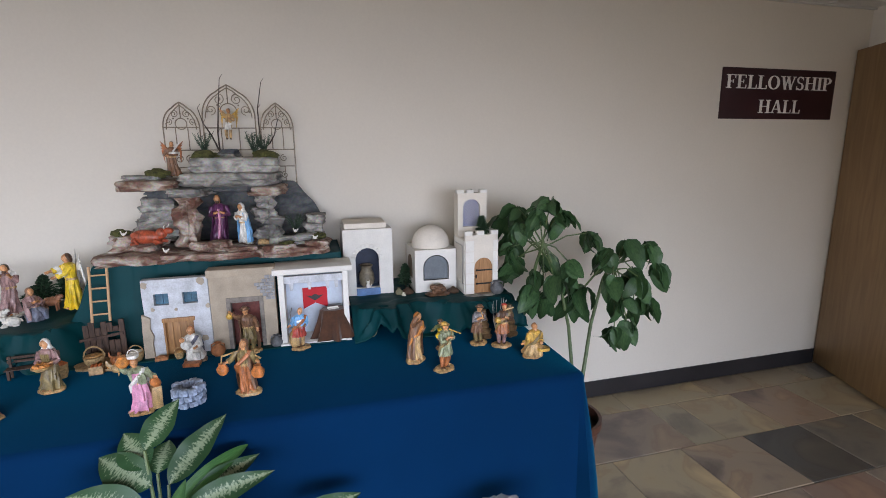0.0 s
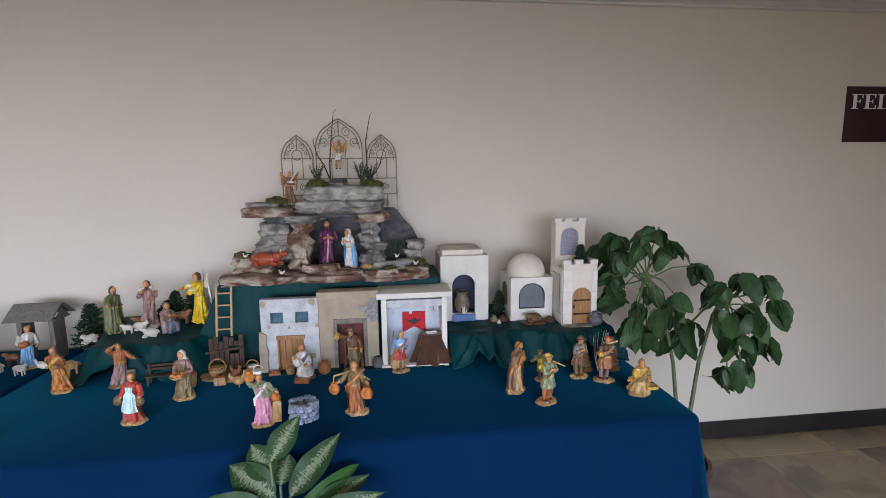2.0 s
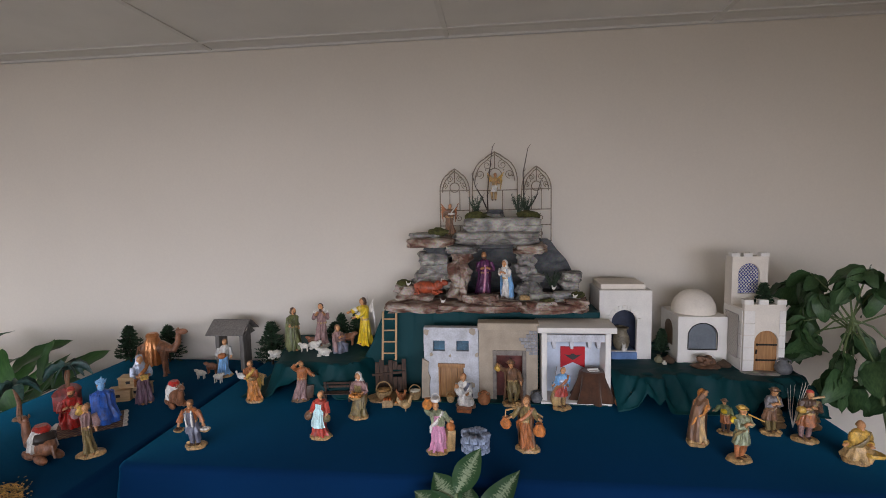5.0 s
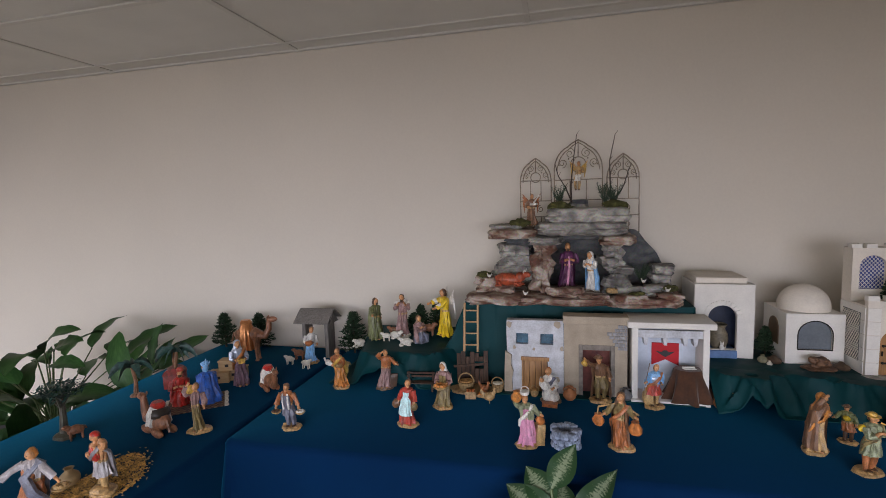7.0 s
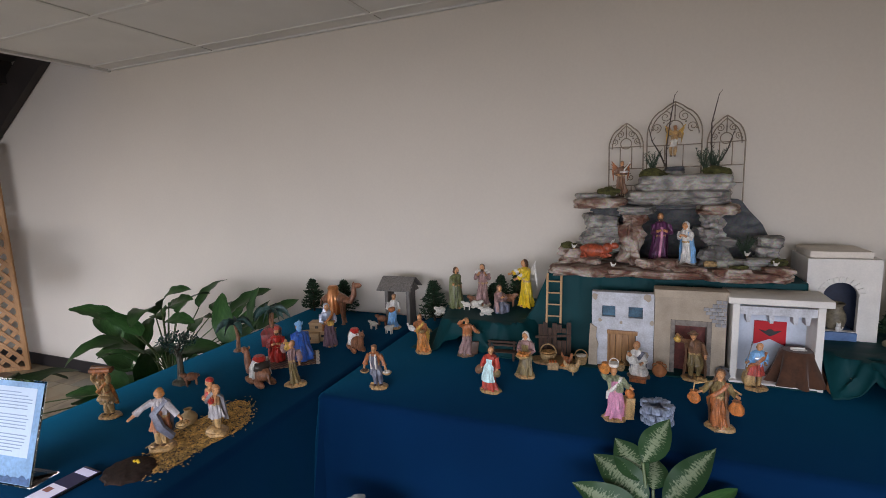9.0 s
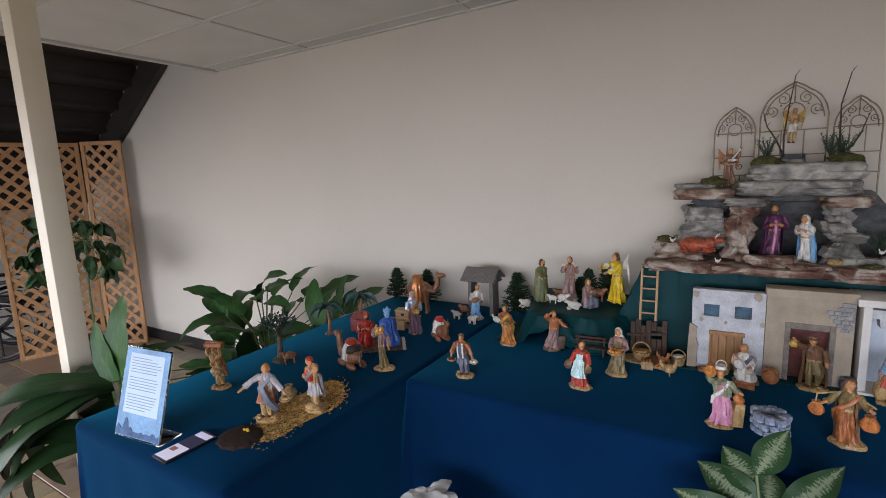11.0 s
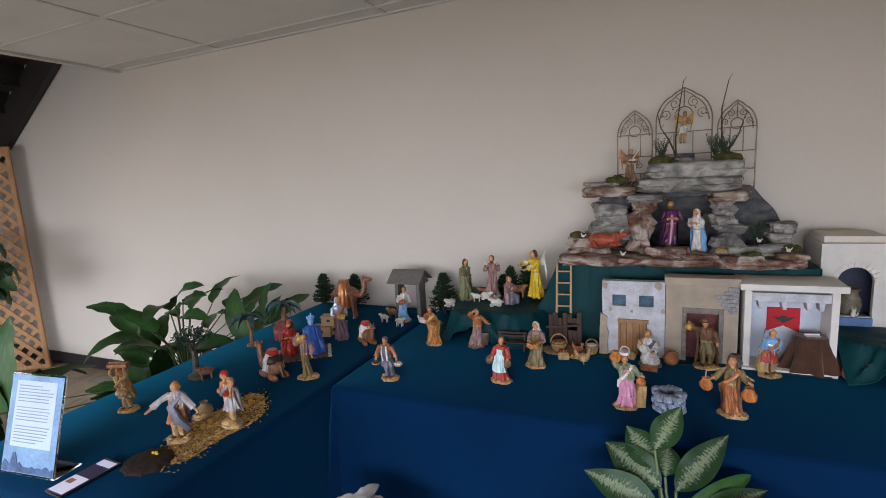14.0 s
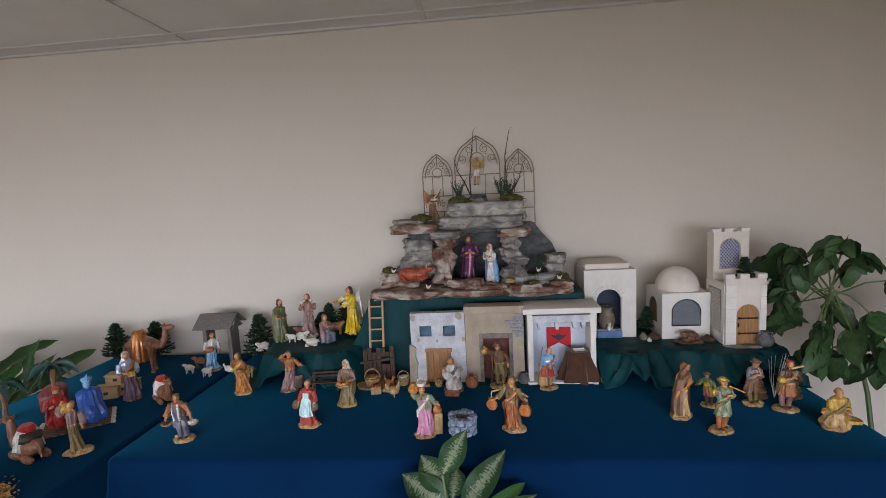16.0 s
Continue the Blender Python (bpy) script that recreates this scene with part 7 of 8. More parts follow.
# ---- grain, soil, phone, card ----
GRAIN = mat("yellow_grain", (0.62, 0.37, 0.11), 0.6, vary=0.6, scale=70, bump=0.2, fine=200)
r = random.Random(4)
vv, ff = [], []
for k in range(5200):
    a, q = r.uniform(0, 6.283), r.random() ** 0.6
    u, v = q * math.cos(a), q * math.sin(a)
    if r.random() < 0.06:
        u, v = u * 1.2, v * 1.2
    cx = -1.742 + 0.095 * u - 0.03 * v + 0.02 * math.sin(v * 4)
    cy = 1.075 + 0.21 * v
    cz = T + 0.002 + 0.006 * max(0, 1 - q * q) * r.random()
    m = pose(cx, cy, cz, r.uniform(-25, 25), r.uniform(-25, 25), r.uniform(0, 360))
    i = len(vv)
    L, w = r.uniform(0.0036, 0.0056), r.uniform(0.0018, 0.0026)
    vv += [tuple(m @ Vector(p)) for p in ((-L, 0, 0), (L, 0, 0), (0, -w, 0), (0, w, 0), (0, 0, w * 0.8), (0, 0, -w * 0.8))]
    ff += [(i, i + 2, i + 4), (i + 2, i + 1, i + 4), (i + 1, i + 3, i + 4), (i + 3, i, i + 4)]
me = bpy.data.meshes.new("grain")
me.from_pydata(vv, [], ff)
me.materials.append(GRAIN)
tagged(new("grain", me), "scattered heap of golden grain seeds", "grain", "", "stuff")
b = bmesh.new()
lathe(b, [(0.20 * 0.36, 0), (0.068, 0.006), (0.05, 0.010), (0.02, 0.011)], 40, (0, 0, 0), 0, 1.0, 0.9, 0.05, 11)
for v in b.verts:
    v.co.z += 0.003 * noise.noise(v.co * 90)
ob = part("soil_patch", b, mat("dark_soil", (0.030, 0.014, 0.008), 0.95, vary=0.5, scale=90, bump=1.0, fine=400))
ob.location = (-1.768, 0.853, T)
tagged(ob, "round patch of dark brown soil", "soil")
b = bmesh.new()
for k in range(3):
    ball(b, (k * 0.008 - 0.008, 0.004 * (k % 2), 0.0), (0.006, 0.004, 0.004), 0, 8, 5)
ob = part("gold_nugget", b, C["yellow"])
ob.location = (-1.77, 0.875, T + 0.014)
tagged(ob, "few yellow grains on the soil", "grain")
for x, y in ((-1.80, 0.95), (-1.715, 1.25)):
    b = bmesh.new()
    for k in range(5):
        a = k * 1.3
        tube(b, [(0, 0, 0), (0.012 * math.cos(a), 0.012 * math.sin(a), 0.006)], [0.002, 0.003], 5, flat=0.4)
    ob = part("sprout", b, C["olive"])
    ob.location = (x, y, T + 0.006)
    tagged(ob, "tiny green sprout in the grain", "sprout", "sprouts")

ph = thing("smartphone", -1.868, 0.742, T, -2, "black smartphone lying flat with its screen lit", "phone")
b = bmesh.new()
box(b, -0.037, 0.037, -0.077, 0.077, 0, 0.008, 0, 0.003)
part("case", b, mat("phone_black", (0.012, 0.012, 0.014), 0.25, vary=0.1), ph)
b = bmesh.new()
box(b, -0.034, 0.034, -0.073, 0.073, 0.008, 0.0085)
scr = part("screen", b, glowing("phone_screen_dark", (0.03, 0.03, 0.07), 0.5), ph, "", False)
for z0, z1, c in ((-0.070, -0.005, (0.55, 0.55, 0.72)), (0.045, 0.068, (0.5, 0.5, 0.7))):
    b = bmesh.new()
    box(b, -0.031, 0.031, z0, z1, 0.0086, 0.0089)
    part("screen_panel", b, glowing("phone_panel", c, 0.7), scr, "", False)
b = bmesh.new()
box(b, -0.025, 0.0, -0.035, -0.018, 0.0090, 0.0092)
part("screen_bar", b, glowing("phone_bar", (0.25, 0.12, 0.1), 0.5), scr, "", False)

card = thing("card_stand", -2.046, 0.694, T, 7, "printed sheet in a clear acrylic slant stand", "card stand")
cm = pose(0, 0, 0, -17)
b = bmesh.new()
box(b, -0.104, 0.104, 0.0, 0.003, 0.0, 0.275, 0, 0.0008, m=cm)
box(b, -0.104, 0.104, 0.0, 0.075, 0.0, 0.003, 0, 0.0008)
ob = part("stand", b, glass("acrylic", (0.97, 0.98, 1.0)), card, "clear acrylic")
ob.visible_shadow = False
b = bmesh.new()
box(b, -0.100, 0.100, -0.0015, -0.0008, 0.006, 0.270, 0, 0, m=cm)
sheet = part("sheet", b, mat("printed_blue", (0.22, 0.42, 0.68), 0.5, vary=0.25, scale=8, bump=0.02), card, "blue bordered printed sheet", False)
b = bmesh.new()
box(b, -0.078, 0.078, -0.0022, -0.0017, 0.075, 0.255, 0, 0, m=cm)
part("text_panel", b, mat("pale_blue_paper", (0.55, 0.68, 0.84), 0.6, vary=0.05, scale=5, bump=0.02), sheet, "", False)
b = bmesh.new()
r = random.Random(2)
for k in range(19):
    if k in (6, 12):
        continue
    w = 0.068 * (1 if k % 6 else 0.6)
    box(b, -0.068, w - r.uniform(0, 0.02), -0.0028, -0.0024, 0.240 - k * 0.0085, 0.2425 - k * 0.0085, 0, 0, m=cm)
part("text_line", b, mat("print_grey", (0.26, 0.36, 0.52), 0.6), sheet, "", False)
b = bmesh.new()
pts = [(-0.098, 0.008)]
for k in range(21):
    xx = -0.098 + k * 0.0098
    pts.append((xx, 0.022 + 0.028 * abs(noise.noise(Vector((k * 0.63, 1, 4)))) + (0.035 if k in (4, 5) else 0)))
pts.append((0.098, 0.008))
prism(b, pts, -0.0030, -0.0025)
bmesh.ops.transform(b, matrix=cm, verts=b.verts[:])
part("skyline_print", b, mat("print_navy", (0.05, 0.12, 0.26), 0.6, vary=0.4, scale=40), sheet, "", False)

# ---- house plants ----
LEAF_DARK = leaf_mat("umbrella_leaf", (0.027, 0.066, 0.024), (0.06, 0.118, 0.042))
LEAF_LILY = leaf_mat("lily_leaf", (0.025, 0.078, 0.020), (0.05, 0.13, 0.034))
LEAF_CORN = leaf_mat("corn_leaf", (0.014, 0.042, 0.014), (0.030, 0.072, 0.022))
LEAF_VARI = leaf_mat("variegated_leaf", (0.020, 0.058, 0.020), (0.20, 0.245, 0.15), True)
# The corn plant's upright leaves: a brighter green than LEAF_CORN.
LEAF_UPRIGHT = leaf_mat("upright_corn_leaf", (0.035, 0.105, 0.025), (0.065, 0.16, 0.045))
STEM = mat("green_stem", (0.09, 0.13, 0.045), 0.5, vary=0.25, scale=30)
CANE = mat("grey_cane", (0.16, 0.13, 0.085), 0.8, vary=0.3, scale=40)
POTBROWN = mat("brown_plastic_pot", (0.085, 0.035, 0.022), 0.4, vary=0.12, scale=10, bump=0.05)
POTSOIL = mat("potting_soil", (0.03, 0.02, 0.013), 0.95, vary=0.5, scale=60, bump=1.0)


def leaf_shape(name, L, W, m, droop, cup, wave, point=0.5, n=12, full=0.62):
    """A leaf that grows along +y, bends down by droop, with a raised rim (cup) and wavy edge."""
    b = bmesh.new()
    uv = b.loops.layers.uv.new("UVMap")
    cols = (-1.0, -0.55, 0.0, 0.55, 1.0)
    rows = []
    for i in range(n + 1):
        s = i / n
        w = W / 2 * (math.sin(math.pi * min(1, s ** (0.55 + 0.35 * point))) ** full) if 0 < i < n else 0.0012
        y = L * math.sin(s * droop) / droop if droop > 0.01 else L * s
        z = -L * (1 - math.cos(s * droop)) / droop if droop > 0.01 else 0
        rows.append([(b.verts.new((w * c, y, z + cup * w * abs(c) + wave * W * math.sin(s * 19 + c) * abs(c) ** 2)), (c * 0.5 + 0.5, s)) for c in cols])
    for r0, r1 in zip(rows, rows[1:]):
        for k in range(4):
            q = (r0[k], r0[k + 1], r1[k + 1], r1[k])
            f = b.faces.new([v[0] for v in q])
            for lp, v in zip(f.loops, q):
                lp[uv].uv = v[1]
    me = bpy.data.meshes.new(name)
    b.to_mesh(me)
    b.free()
    me.materials.append(m)
    me.shade_smooth()
    return me


def set_leaf(me, parent, base, along, up=(0, 0, 1), scale=1.0, name="leaf", wide=1.0):
    d = Vector(along).normalized()
    u = Vector(up) - Vector(up).dot(d) * d
    if u.length < 1e-3:
        u = Vector((0.3, -1, 0.2)) - Vector((0.3, -1, 0.2)).dot(d) * d
    u.normalize()
    x = d.cross(u)
    m = Matrix((x, d, u)).transposed().to_4x4()
    m.translation = Vector(base)
    ob = new(name, me)
    ob.parent = parent
    ob.matrix_basis = parent.matrix_basis.inverted() @ m @ Matrix.Diagonal((scale * wide, scale, scale, 1))
    return ob


def pot(parent, r, h, m, name="pot"):
    b = bmesh.new()
    lathe(b, [(r * 0.72, 0), (r * 0.96, h * 0.88), (r * 1.04, h * 0.9), (r * 1.04, h), (r * 0.95, h), (r * 0.92, h * 0.88)], 28, cap=False)
    part(name, b, m, parent)
    b = bmesh.new()
    lathe(b, [(r * 0.92, h * 0.86), (r * 0.4, h * 0.89), (0.01, h * 0.9)], 24)
    part("soil", b, POTSOIL, parent)


LFL = [leaf_shape("leaf", L, W, LEAF_DARK, d, c, 0.05, 0.42, 10) for L, W, d, c in ((0.128, 0.072, 0.4, 0.12), (0.135, 0.070, 0.9, 0.30), (0.120, 0.066, 1.3, 0.18), (0.105, 0.064, 0.7, 0.40))]


def umbrella_plant(x, y, hubs, seed, label, pr=0.15, ph_=0.33, size=1.0):
    rnd = random.Random(seed)
    t = thing("umbrella_plant", x, y, 0, 0, label, "potted plant", "house plants")
    pot(t, pr, ph_, POTBROWN)
    for stem, whorls in hubs:
        b = bmesh.new()
        pts = [Vector(p) - Vector((x, y, 0)) for p in stem]
        tube(b, pts, [0.010 - 0.004 * k / (len(pts) - 1) for k in range(len(pts))], 8)
        part("stem", b, STEM, t)
        hub = Vector(stem[-1])
        for wp in whorls:
            e = Vector(wp)
            b = bmesh.new()
            root = hub - Vector((0, 0, rnd.uniform(0, 0.06)))
            mid = (root + e) / 2 + Vector((0, 0, 0.02))
            o = Vector((x, y, 0))
            tube(b, [root - o, mid - o, e - o], [0.004, 0.0032, 0.0028], 6)
            part("stalk", b, STEM, t)
            n = rnd.randint(6, 9)
            out = (e - hub)
            out.z *= 0.3
            out.normalize()
            for k in range(n):
                a = 2 * math.pi * k / n + rnd.uniform(-0.25, 0.25)
                d = Vector((math.cos(a), math.sin(a), rnd.uniform(-2.6, -0.3))) + out * 0.45
                set_leaf(LFL[rnd.randrange(4)], t, e + Vector((rnd.uniform(-0.012, 0.012), rnd.uniform(-0.012, 0.012), rnd.uniform(-0.012, 0.012))), d, (rnd.uniform(-0.8, 0.8), rnd.uniform(-0.8, 0.8), 1), size * rnd.uniform(0.62, 1.18))
    return t


umbrella_plant(1.05, 1.83, [
    (((1.08, 1.86, 0.30), (1.13, 1.93, 0.50), (1.115, 1.95, 0.70), (1.06, 1.95, 0.92), (0.97, 1.95, 1.12)),
     [(0.93, 1.93, 1.255), (0.87, 1.98, 1.20), (0.86, 2.04, 1.08), (0.91, 1.90, 1.00), (1.04, 1.92, 1.235), (1.06, 1.88, 1.03), (0.97, 1.84, 0.98), (1.17, 1.90, 1.15), (0.98, 1.90, 1.30), (0.89, 1.88, 0.93), (1.07, 1.93, 0.96), (0.99, 1.96, 1.05), (0.90, 1.95, 0.87), (0.97, 1.93, 0.88), (0.86, 2.10, 0.97), (0.87, 2.15, 1.20), (0.89, 2.12, 1.12), (0.89, 2.06, 1.26), (0.90, 2.04, 1.02)]),
    (((1.10, 1.83, 0.30), (1.17, 1.89, 0.52), (1.20, 1.90, 0.72), (1.25, 1.90, 0.93), (1.30, 1.89, 1.03)),
     [(1.24, 1.86, 1.075), (1.34, 1.86, 1.11), (1.46, 1.87, 1.09), (1.49, 1.84, 1.00), (1.36, 1.80, 0.96), (1.23, 1.80, 0.97), (1.24, 1.78, 0.74), (1.42, 1.82, 0.86), (1.29, 1.80, 0.86), (1.37, 1.86, 0.98), (1.30, 1.78, 0.77), (1.17, 1.92, 0.90), (1.14, 1.94, 0.84)]),
], 3, "tall umbrella plant with drooping leaf whorls in a brown pot")

umbrella_plant(-5.15, 1.85, [
    (((-5.15, 1.85, 0.25), (-5.17, 1.86, 0.6), (-5.12, 1.86, 0.95), (-5.10, 1.85, 1.12)),
     [(-5.41, 1.62, 1.29), (-5.20, 1.62, 1.16), (-5.60, 1.60, 0.96), (-5.38, 1.62, 0.84), (-5.33, 1.62, 1.05), (-5.20, 1.88, 1.23), (-4.92, 1.90, 1.22), (-4.73, 1.90, 1.06), (-5.12, 1.88, 0.94), (-4.91, 1.90, 0.90), (-5.18, 1.86, 1.08), (-4.98, 1.90, 1.08), (-4.84, 1.90, 0.98)])], 5,
    "leafy umbrella plant in front of the lattice screen", 0.13, 0.26, 1.3)

# peace lily
rnd = random.Random(21)
lily = thing("peace_lily", -2.82, 1.86, 0, 0, "large peace lily with broad dark green leaves", "potted plant", "house plants")
pot(lily, 0.16, 0.30, POTBROWN)
LLY = [leaf_shape("leaf", 0.29, w, LEAF_LILY, d, 0.28, 0.045, 0.5) for w, d in ((0.118, 0.6), (0.105, 1.1), (0.125, 1.6))]
ctr = Vector((-2.90, 1.84, 0.27))
ends = [(-2.62, 2.02, 0.80), (-2.93, 1.95, 0.80), (-3.25, 1.80, 0.62), (-2.50, 2.10, 0.70)]
for k in range(54):
    a = k * 2.399
    rr = 0.08 + 0.46 * ((k * 0.618) % 1.0)
    ends.append((ctr.x + rr * math.cos(a), ctr.y + 0.8 * rr * math.sin(a), (rnd.uniform(0.56, 0.92) if k < 34 else rnd.uniform(0.30, 0.56)) - 0.18 * rr))
for k in range(24):
    ends.append((rnd.uniform(-3.40, -2.75), rnd.uniform(1.25, 1.75), rnd.uniform(0.22, 0.46)))
for k, e in enumerate(ends):
    e = Vector(e)
    e.x = min(e.x, -2.47) if e.z < 0.74 else e.x
    b = bmesh.new()
    mid = (ctr + e) / 2 + Vector((0, 0, 0.08)) - Vector(((e.x - ctr.x) * 0.2, (e.y - ctr.y) * 0.2, 0))
    o = Vector((-2.82, 1.86, 0))
    tube(b, [ctr - o, mid - o, e - o], [0.005, 0.004, 0.003], 6)
    part("stalk", b, STEM, lily)
    out = Vector((e.x - ctr.x, e.y - ctr.y, 0))
    out = out.normalized() if out.length > 0.02 else Vector((0, -1, 0))
    d = out + Vector((rnd.uniform(-0.4, 0.4), rnd.uniform(-0.4, 0.4), rnd.uniform(0.3, 1.5) if k >= 4 else 1.1))
    if e.x > -2.62 and k >= 4:
        d.x = rnd.uniform(-0.3, 0.15)
    set_leaf(LLY[k % 3], lily, e, d, (rnd.uniform(-0.3, 0.3), -0.5, 1), 1.0 if k < 4 else rnd.uniform(0.72, 1.12))

# corn plant beside the column
corn = thing("corn_plant", -2.56, 0.88, 0, 0, "corn plant with long arching strap leaves", "potted plant", "house plants")
pot(corn, 0.13, 0.26, POTBROWN)
b = bmesh.new()
tube(b, [(0, 0, 0.2), (0.01, 0.01, 0.5), (0.0, 0.0, 0.76)], [0.022, 0.018, 0.014], 10)
part("cane", b, CANE, corn)
CRN = [leaf_shape("leaf", L, 0.105, LEAF_CORN, d, 0.22, 0.09, 0.40, 18) for L, d in ((0.36, 0.35), (0.72, 1.8), (0.85, 2.1), (0.5, 1.5))]
CRN_UPRIGHT = leaf_shape("leaf", 0.38, 0.095, LEAF_UPRIGHT, 0.35, 0.25, 0.04, 0.5, 18)
hub = Vector((-2.56, 0.88, 0.74))
for i, d, s in ((0, (0.0, 0.05, 1.0), 1.0), (0, (-0.30, -0.15, 0.9), 0.75), (3, (0.15, 0.5, 0.9), 0.7), (1, (-0.8, -0.3, 0.55), 1.0), (2, (-0.55, -0.5, 0.5), 1.0), (2, (-0.35, -0.8, 0.45), 0.95),
                (1, (-0.15, -0.9, 0.4), 0.9), (2, (-0.9, 0.0, 0.7), 0.9), (1, (-0.7, -0.3, 0.5), 0.9), (2, (-0.4, -0.6, 0.6), 1.0), (3, (-0.2, 0.6, 0.8), 0.8), (3, (-0.6, 0.4, 0.8), 0.9), (1, (-0.5, -0.6, 0.4), 1.0),
                (2, (-0.75, -0.55, 0.35), 1.0), (1, (-0.25, -0.7, 0.25), 0.9), (2, (-0.6, -0.1, 0.3), 0.8)):
    set_leaf(CRN[i] if i else CRN_UPRIGHT, corn, hub + Vector((0, 0, 0.01 * i - 0.02 * s)), Vector(d) - Vector((0, 0, 0.25 if i else 0)), (0.15, -0.35, 1) if i else (0.4, -1, 0.3), s, wide=1.2)
    if i == 2:
        set_leaf(CRN[i], corn, hub - Vector((0, 0, 0.08 + 0.15 * s)), (d[0] * 0.8 - 0.2 * d[1], d[1] * 0.8 + 0.2 * d[0], d[2]), (0.15, -0.35, 1), s * 0.72, wide=1.5)

# variegated plant before the table
agl = thing("variegated_plant", -0.40, 1.18, 0, 0, "potted plant with broad silver and green variegated leaves", "potted plant", "house plants")
pot(agl, 0.15, 0.28, POTBROWN)
o = Vector((-0.40, 1.18, 0))
AGL = [leaf_shape("leaf", 0.2, 0.104, LEAF_VARI, d, 0.30, 0.03, 0.62, 16, 0.95) for d in (0.25, 0.55, 0.9)]
DARKAGL = [leaf_shape("leaf", 0.2, 0.045, LEAF_LILY, d, 0.4, 0.02, 0.5, 12) for d in (0.4, 0.9)]
LV = [((-0.455, 1.31, 0.765), (-0.388, 1.390, 0.862), 0, 0.9), ((-0.405, 1.29, 0.670), (-0.275, 1.39, 0.800), 0, 0.95), ((-0.44, 1.28, 0.68), (-0.60, 1.31, 0.755), 2, 1.15), ((-0.45, 1.30, 0.72), (-0.535, 1.37, 0.795), 1, 1.05),
      ((-0.45, 1.25, 0.64), (-0.635, 1.22, 0.700), 2, 1.1), ((-0.36, 1.24, 0.63), (-0.140, 1.25, 0.675), 1, 0.8), ((-0.42, 1.22, 0.60), (-0.55, 1.08, 0.66), 2, 1.1), ((-0.38, 1.20, 0.58), (-0.26, 1.05, 0.63), 2, 1.1),
      ((-0.36, 1.27, 0.62), (-0.18, 1.33, 0.69), 1, 0.8), ((-0.35, 1.22, 0.52), (-0.16, 1.12, 0.56), 2, 1.0), ((-0.45, 1.2, 0.52), (-0.64, 1.10, 0.55), 2, 1.0), ((-0.12, 1.26, 0.50), (0.09, 1.28, 0.535), 1, 0.95), ((-0.43, 1.3, 0.70), (-0.42, 1.385, 0.755), 1, 0.9)]
for base, tip, i, w in LV:
    b = bmesh.new()
    bp, root = Vector(base), Vector((-0.40, 1.2, 0.26))
    mid = (bp + root) / 2 + (Vector((bp.x, bp.y, 0)) - Vector((root.x, root.y, 0))) * -0.15
    tube(b, [root - o, mid - o, bp - o], [0.006, 0.005, 0.004], 6)
    part("stalk", b, STEM, agl)
    d = Vector(tip) - bp
    lift = (0.0, 0.10, 0.22)[i] * d.length
    set_leaf(AGL[i], agl, base, d + Vector((0, 0, lift)), (0, -0.9, 0.75), d.length / 0.2 * 1.0, wide=w * 0.2 / d.length * 0.78)
for base, tip, i in (((-0.39, 1.26, 0.62), (-0.205, 1.33, 0.715), 1), ((-0.40, 1.22, 0.56), (-0.34, 1.14, 0.72), 0)):
    d = Vector(tip) - Vector(base)
    set_leaf(DARKAGL[i], agl, base, d + Vector((0, 0, 0.06)), (0, -0.7, 0.7), d.length / 0.2 * 1.05)

# white poinsettias on the floor
PETAL = mat("white_petal", (0.80, 0.79, 0.76), 0.6, vary=0.06, scale=30, bump=0.2)
PET = leaf_shape("petal", 0.10, 0.055, PETAL, 0.7, 0.15, 0.06, 0.5, 8)
GLF = leaf_shape("leaf", 0.13, 0.07, LEAF_DARK, 0.6, 0.15, 0.05, 0.5, 8)
for x, y, z, s in ((-1.275, 1.16, 0.475, 1), (0.47, 1.17, 0.455, 2)):
    rnd = random.Random(s)
    t = thing("poinsettia", x, y, 0, 0, "white poinsettia in a pot in front of the cloth", "potted plant", "poinsettias")
    pot(t, 0.10, 0.18, POTBROWN)
    for k in range(4):
        e = Vector((x + rnd.uniform(-0.07, 0.07), y + rnd.uniform(-0.06, 0.06), z + rnd.uniform(-0.05, 0.01)))
        b = bmesh.new()
        tube(b, [(0, 0, 0.15), ((e.x - x) * 0.6, (e.y - y) * 0.6, z * 0.7), (e.x - x, e.y - y, e.z)], [0.005, 0.004, 0.003], 6)
        part("stem", b, STEM, t)
        for q in range(9):
            a = q * 0.7 + rnd.random()
            set_leaf(PET, t, e, (math.cos(a), math.sin(a), rnd.uniform(0.0, 0.5)), (0, 0, 1), rnd.uniform(0.9, 1.35), "petal")
        for q in range(5):
            a = q * 1.25 + rnd.random()
            set_leaf(GLF, t, e - Vector((0, 0, 0.05)), (math.cos(a), math.sin(a), -0.1), (0, 0, 1), rnd.uniform(0.7, 1.0))

# ---- folding lattice screen ----
LATWOOD = wood_mat("orange_lattice_wood", (0.38, 0.185, 0.075), (0.55, 0.30, 0.13), 8, 0.6, 2, 8)
lat = thing("lattice_screen", 0, 0, 0, 0, "folding wooden lattice screen in two hinged panels", "screen")


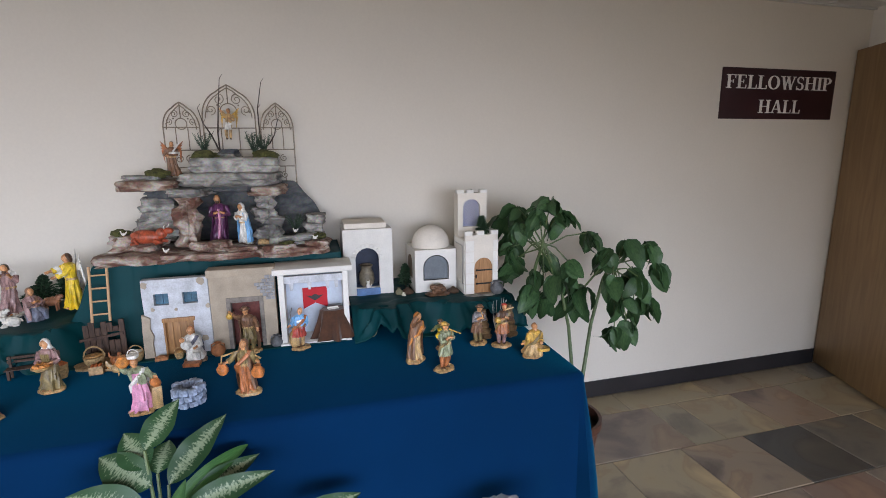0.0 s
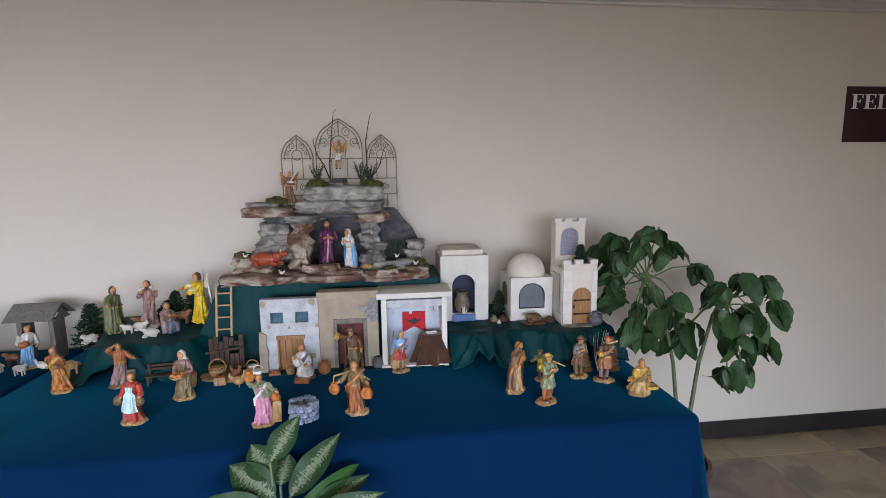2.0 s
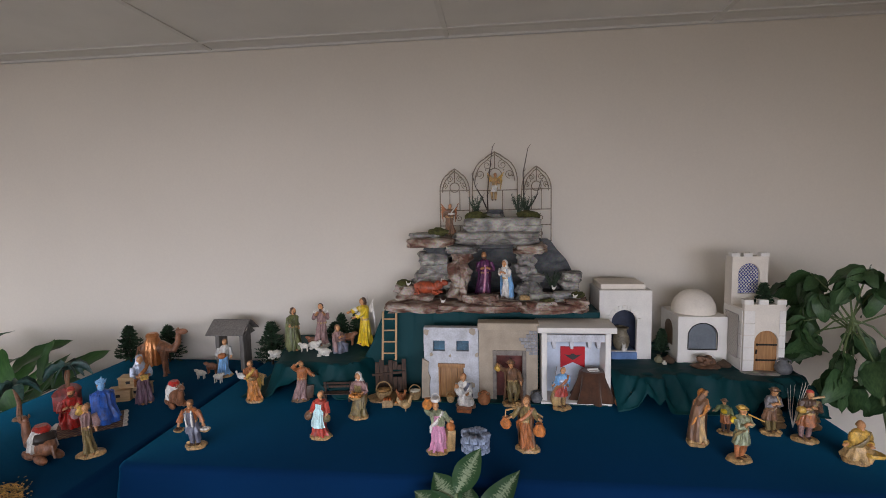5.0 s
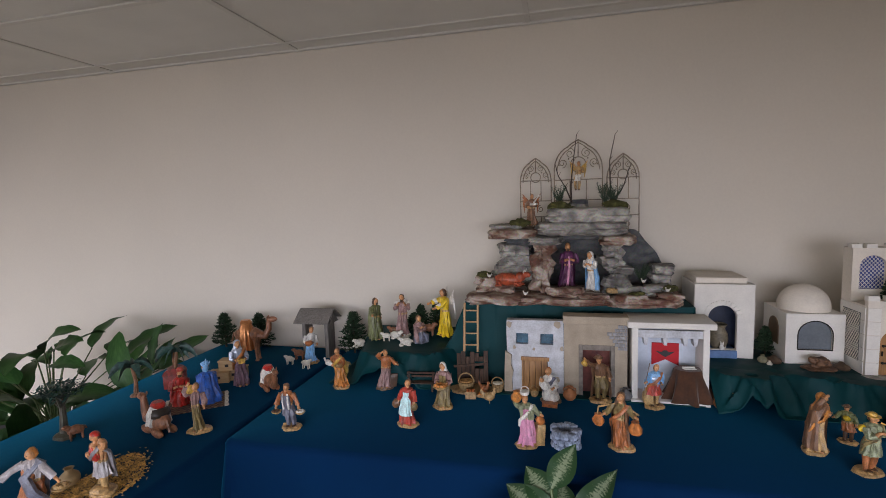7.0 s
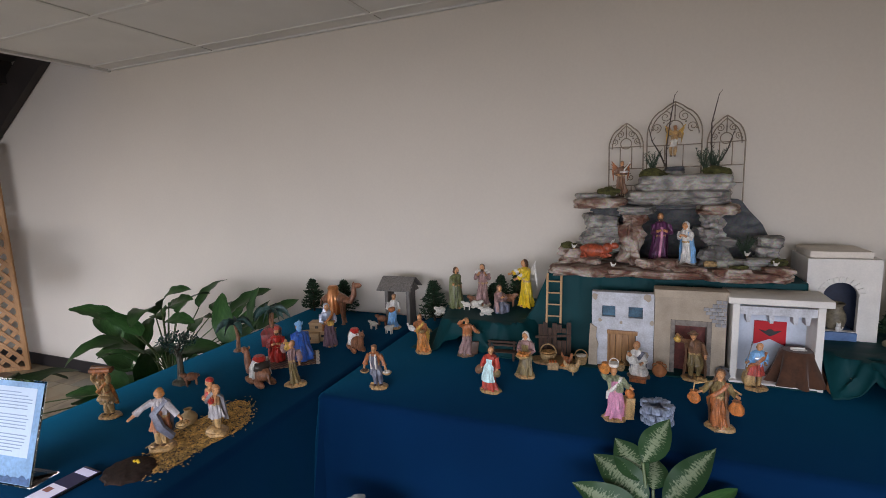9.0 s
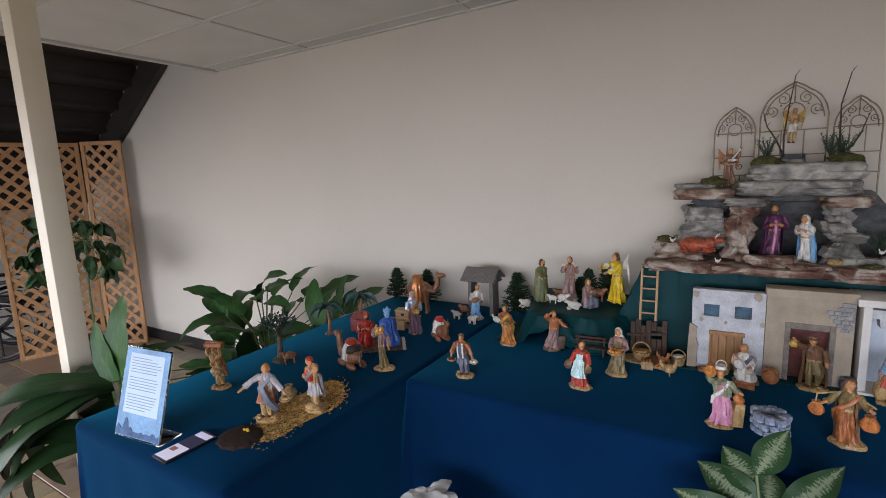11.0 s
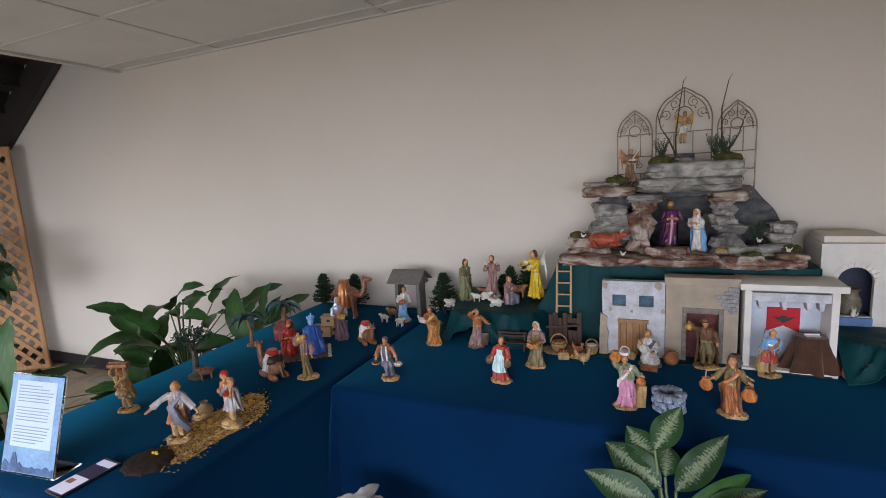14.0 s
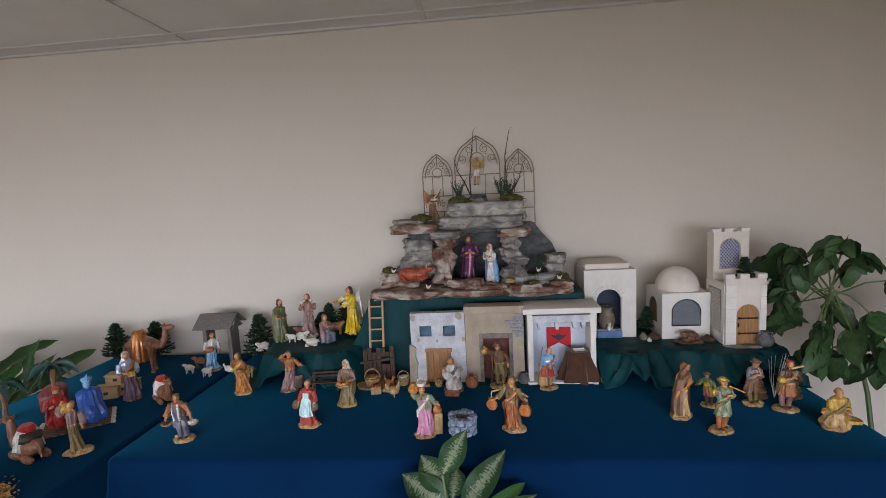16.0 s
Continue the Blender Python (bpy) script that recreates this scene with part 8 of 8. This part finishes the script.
def lattice_panel(p0, p1, h):
    p0, p1 = Vector(p0), Vector(p1)
    w = (p1 - p0).length
    ang = math.degrees(math.atan2(p1.y - p0.y, p1.x - p0.x))
    m = pose(p0.x, p0.y, 0, 0, 0, ang)
    for a, c, z0, z1 in ((0, 0.035, 0.0, h), (w - 0.035, w, 0.0, h), (0.035, w - 0.035, h - 0.035, h), (0.035, w - 0.035, 0.0, 0.035)):
        b = bmesh.new()
        box(b, a, c, -0.012, 0.012, z0, z1, 0, 0.002)
        ob = part("frame_bar", b, LATWOOD, lat)
        ob.matrix_basis = m
    for sgn in (1, -1):
        s = -h
        while s < w + h:
            # the strip x = s + sgn * z, cut to the frame
            zs = [0.03, h - 0.03]
            for xx in (0.03, w - 0.03):
                zs.append((xx - s) * sgn)
            pts = sorted(z for z in zs if 0.029 <= z <= h - 0.029 and 0.029 <= s + sgn * z <= w - 0.029)
            if len(pts) >= 2 and pts[-1] - pts[0] > 0.04:
                za, zb = pts[0], pts[-1]
                L = (zb - za) * math.sqrt(2)
                b = bmesh.new()
                box(b, -0.017, 0.017, -0.0035, 0.0035, 0, L)
                ob = part("strip", b, LATWOOD, lat, "", False)
                ob.matrix_basis = m @ pose(s + sgn * za, 0.0045 * sgn, za, 0, 45 * sgn, 0)
            s += 0.118


lattice_panel((-5.95, 1.56), (-5.70, 2.16), 1.925)
lattice_panel((-5.68, 2.17), (-5.375, 2.37), 1.935)

# ---- folded wheelchair ----
RUBBER = mat("black_rubber", (0.015, 0.015, 0.016), 0.6, vary=0.15)
VINYL = mat("black_vinyl", (0.02, 0.02, 0.024), 0.3, vary=0.2, scale=8)
CHROME = mat("chrome", (0.75, 0.76, 0.8), 0.15, 1.0, vary=0.03)
wc = thing("wheelchair", -6.30, 1.62, 0, 60, "black wheelchair with spoked wheels parked under the stairs", "wheelchair")
for y in (-0.28, 0.28):
    wh = thing("wheel", 0, y, 0.30)
    wh.parent = wc
    b = bmesh.new()
    tube(b, [(0.29 * math.cos(2 * math.pi * k / 36), 0, 0.29 * math.sin(2 * math.pi * k / 36)) for k in range(37)], 0.016, 8, cap=False)
    part("tyre", b, RUBBER, wh)
    b = bmesh.new()
    for k in range(8):
        a = k * math.pi / 4
        tube(b, [(0, 0, 0), (0.28 * math.cos(a), 0, 0.28 * math.sin(a))], [0.012, 0.008], 6)
    lathe(b, [(0.035, -0.02), (0.035, 0.02)], 14)
    part("spokes", b, RUBBER, wh)
    b = bmesh.new()
    tube(b, [(0.25 * math.cos(2 * math.pi * k / 36), -0.035, 0.25 * math.sin(2 * math.pi * k / 36)) for k in range(37)], 0.008, 6, cap=False)
    part("hand_rim", b, STEEL, wh)
    b = bmesh.new()
    tube(b, [(-0.12, y * 0.85, 0.35), (-0.16, y * 0.85, 0.9), (-0.26, y * 0.85, 0.93)], 0.012, 8)
    tube(b, [(-0.13, y * 0.85, 0.48), (0.32, y * 0.85, 0.48), (0.40, y * 0.85, 0.12)], 0.012, 8)
    part("side_frame", b, CHROME, wc)
    b = bmesh.new()
    box(b, -0.1, 0.22, y * 0.95 - 0.03, y * 0.95 + 0.03, 0.70, 0.73, 0, 0.01)
    part("armrest", b, VINYL, wc)
    b = bmesh.new()
    tube(b, [(0.38 + 0.07 * math.cos(2 * math.pi * k / 20), y * 0.8, 0.085 + 0.07 * math.sin(2 * math.pi * k / 20)) for k in range(21)], 0.014, 6, cap=False)
    part("caster", b, RUBBER, wc)
b = bmesh.new()
box(b, -0.12, 0.32, -0.22, 0.22, 0.48, 0.53, 0, 0.02)
part("seat", b, VINYL, wc)
b = bmesh.new()
box(b, -0.18, -0.14, -0.22, 0.22, 0.55, 0.92, 0, 0.02)
part("backrest", b, VINYL, wc)

# ---- slate floor: tiles laid in three sizes ----
bm = bmesh.new()
box(bm, LEFT_X, RIGHT_X, FRONT_Y, WALL_Y, -0.06, -0.004)
floor = tagged(part("floor", bm, GROUT, None, "", False), "multicoloured slate tile floor with sandy grout", "", "", "structure")
TILE = {}


def slate_tile(w, d):
    key = (round(w, 2), round(d, 2))
    if key not in TILE:
        b = bmesh.new()
        box(b, -w / 2 + 0.0025, w / 2 - 0.0025, -d / 2 + 0.0025, d / 2 - 0.0025, -0.012, 0.0)
        top = [e for e in b.edges if all(v.co.z > -0.001 for v in e.verts)]
        bmesh.ops.bevel(b, geom=top, offset=0.003, segments=1, affect="EDGES")
        bmesh.ops.recalc_face_normals(b, faces=b.faces[:])
        me = bpy.data.meshes.new("tile")
        b.to_mesh(me)
        b.free()
        me.materials.append(SLATE)
        TILE[key] = me
    return TILE[key]


DARKTILE = SLATE.copy()
_r = [n for n in DARKTILE.node_tree.nodes if n.type == "VALTORGB" and len(n.color_ramp.elements) > 4][0]
for _e in _r.color_ramp.elements:
    _e.color = (0.075, 0.072, 0.066, 1)
rng = random.Random(11)
rest = []
y = WALL_Y - 0.012
row = 0
while y > FRONT_Y + 0.1:
    d = 0.39 if row % 3 else 0.20
    x = LEFT_X + rng.uniform(-0.2, 0.0) + 0.2
    while x < RIGHT_X - 0.06:
        w = rng.choice((0.40, 0.40, 0.60, 0.20))
        w = min(w, RIGHT_X - 0.002 - x)
        dark = row == 2 and abs(x - 2.14) < 0.002
        if row == 2 and x < 2.139:
            w = min(w, 2.14 - x) if 2.14 - x - w > 0.12 or x + w > 2.14 else 2.14 - x
        if dark:
            w = 0.385
        if w > 0.05:
            yy = max(y - d, FRONT_Y)
            if y - d > -0.6:
                ob = new("tile", slate_tile(w, y - yy))
                ob.parent = floor
                if dark:
                    ob.data = ob.data.copy()
                    ob.data.materials[0] = DARKTILE
                ob.location = (x + w / 2, (y + yy) / 2, rng.uniform(-0.0012, 0.001))
            else:
                rest.append((x, x + w, yy, y))
        x += w
    y -= d
    row += 1
bm = bmesh.new()
for a, b, c, d in rest:
    box(bm, a + 0.004, b - 0.004, c + 0.004, d - 0.004, -0.012, 0.0)
tagged(part("tile_field", bm, SLATE, floor, "", False), "", "", "", "stuff")
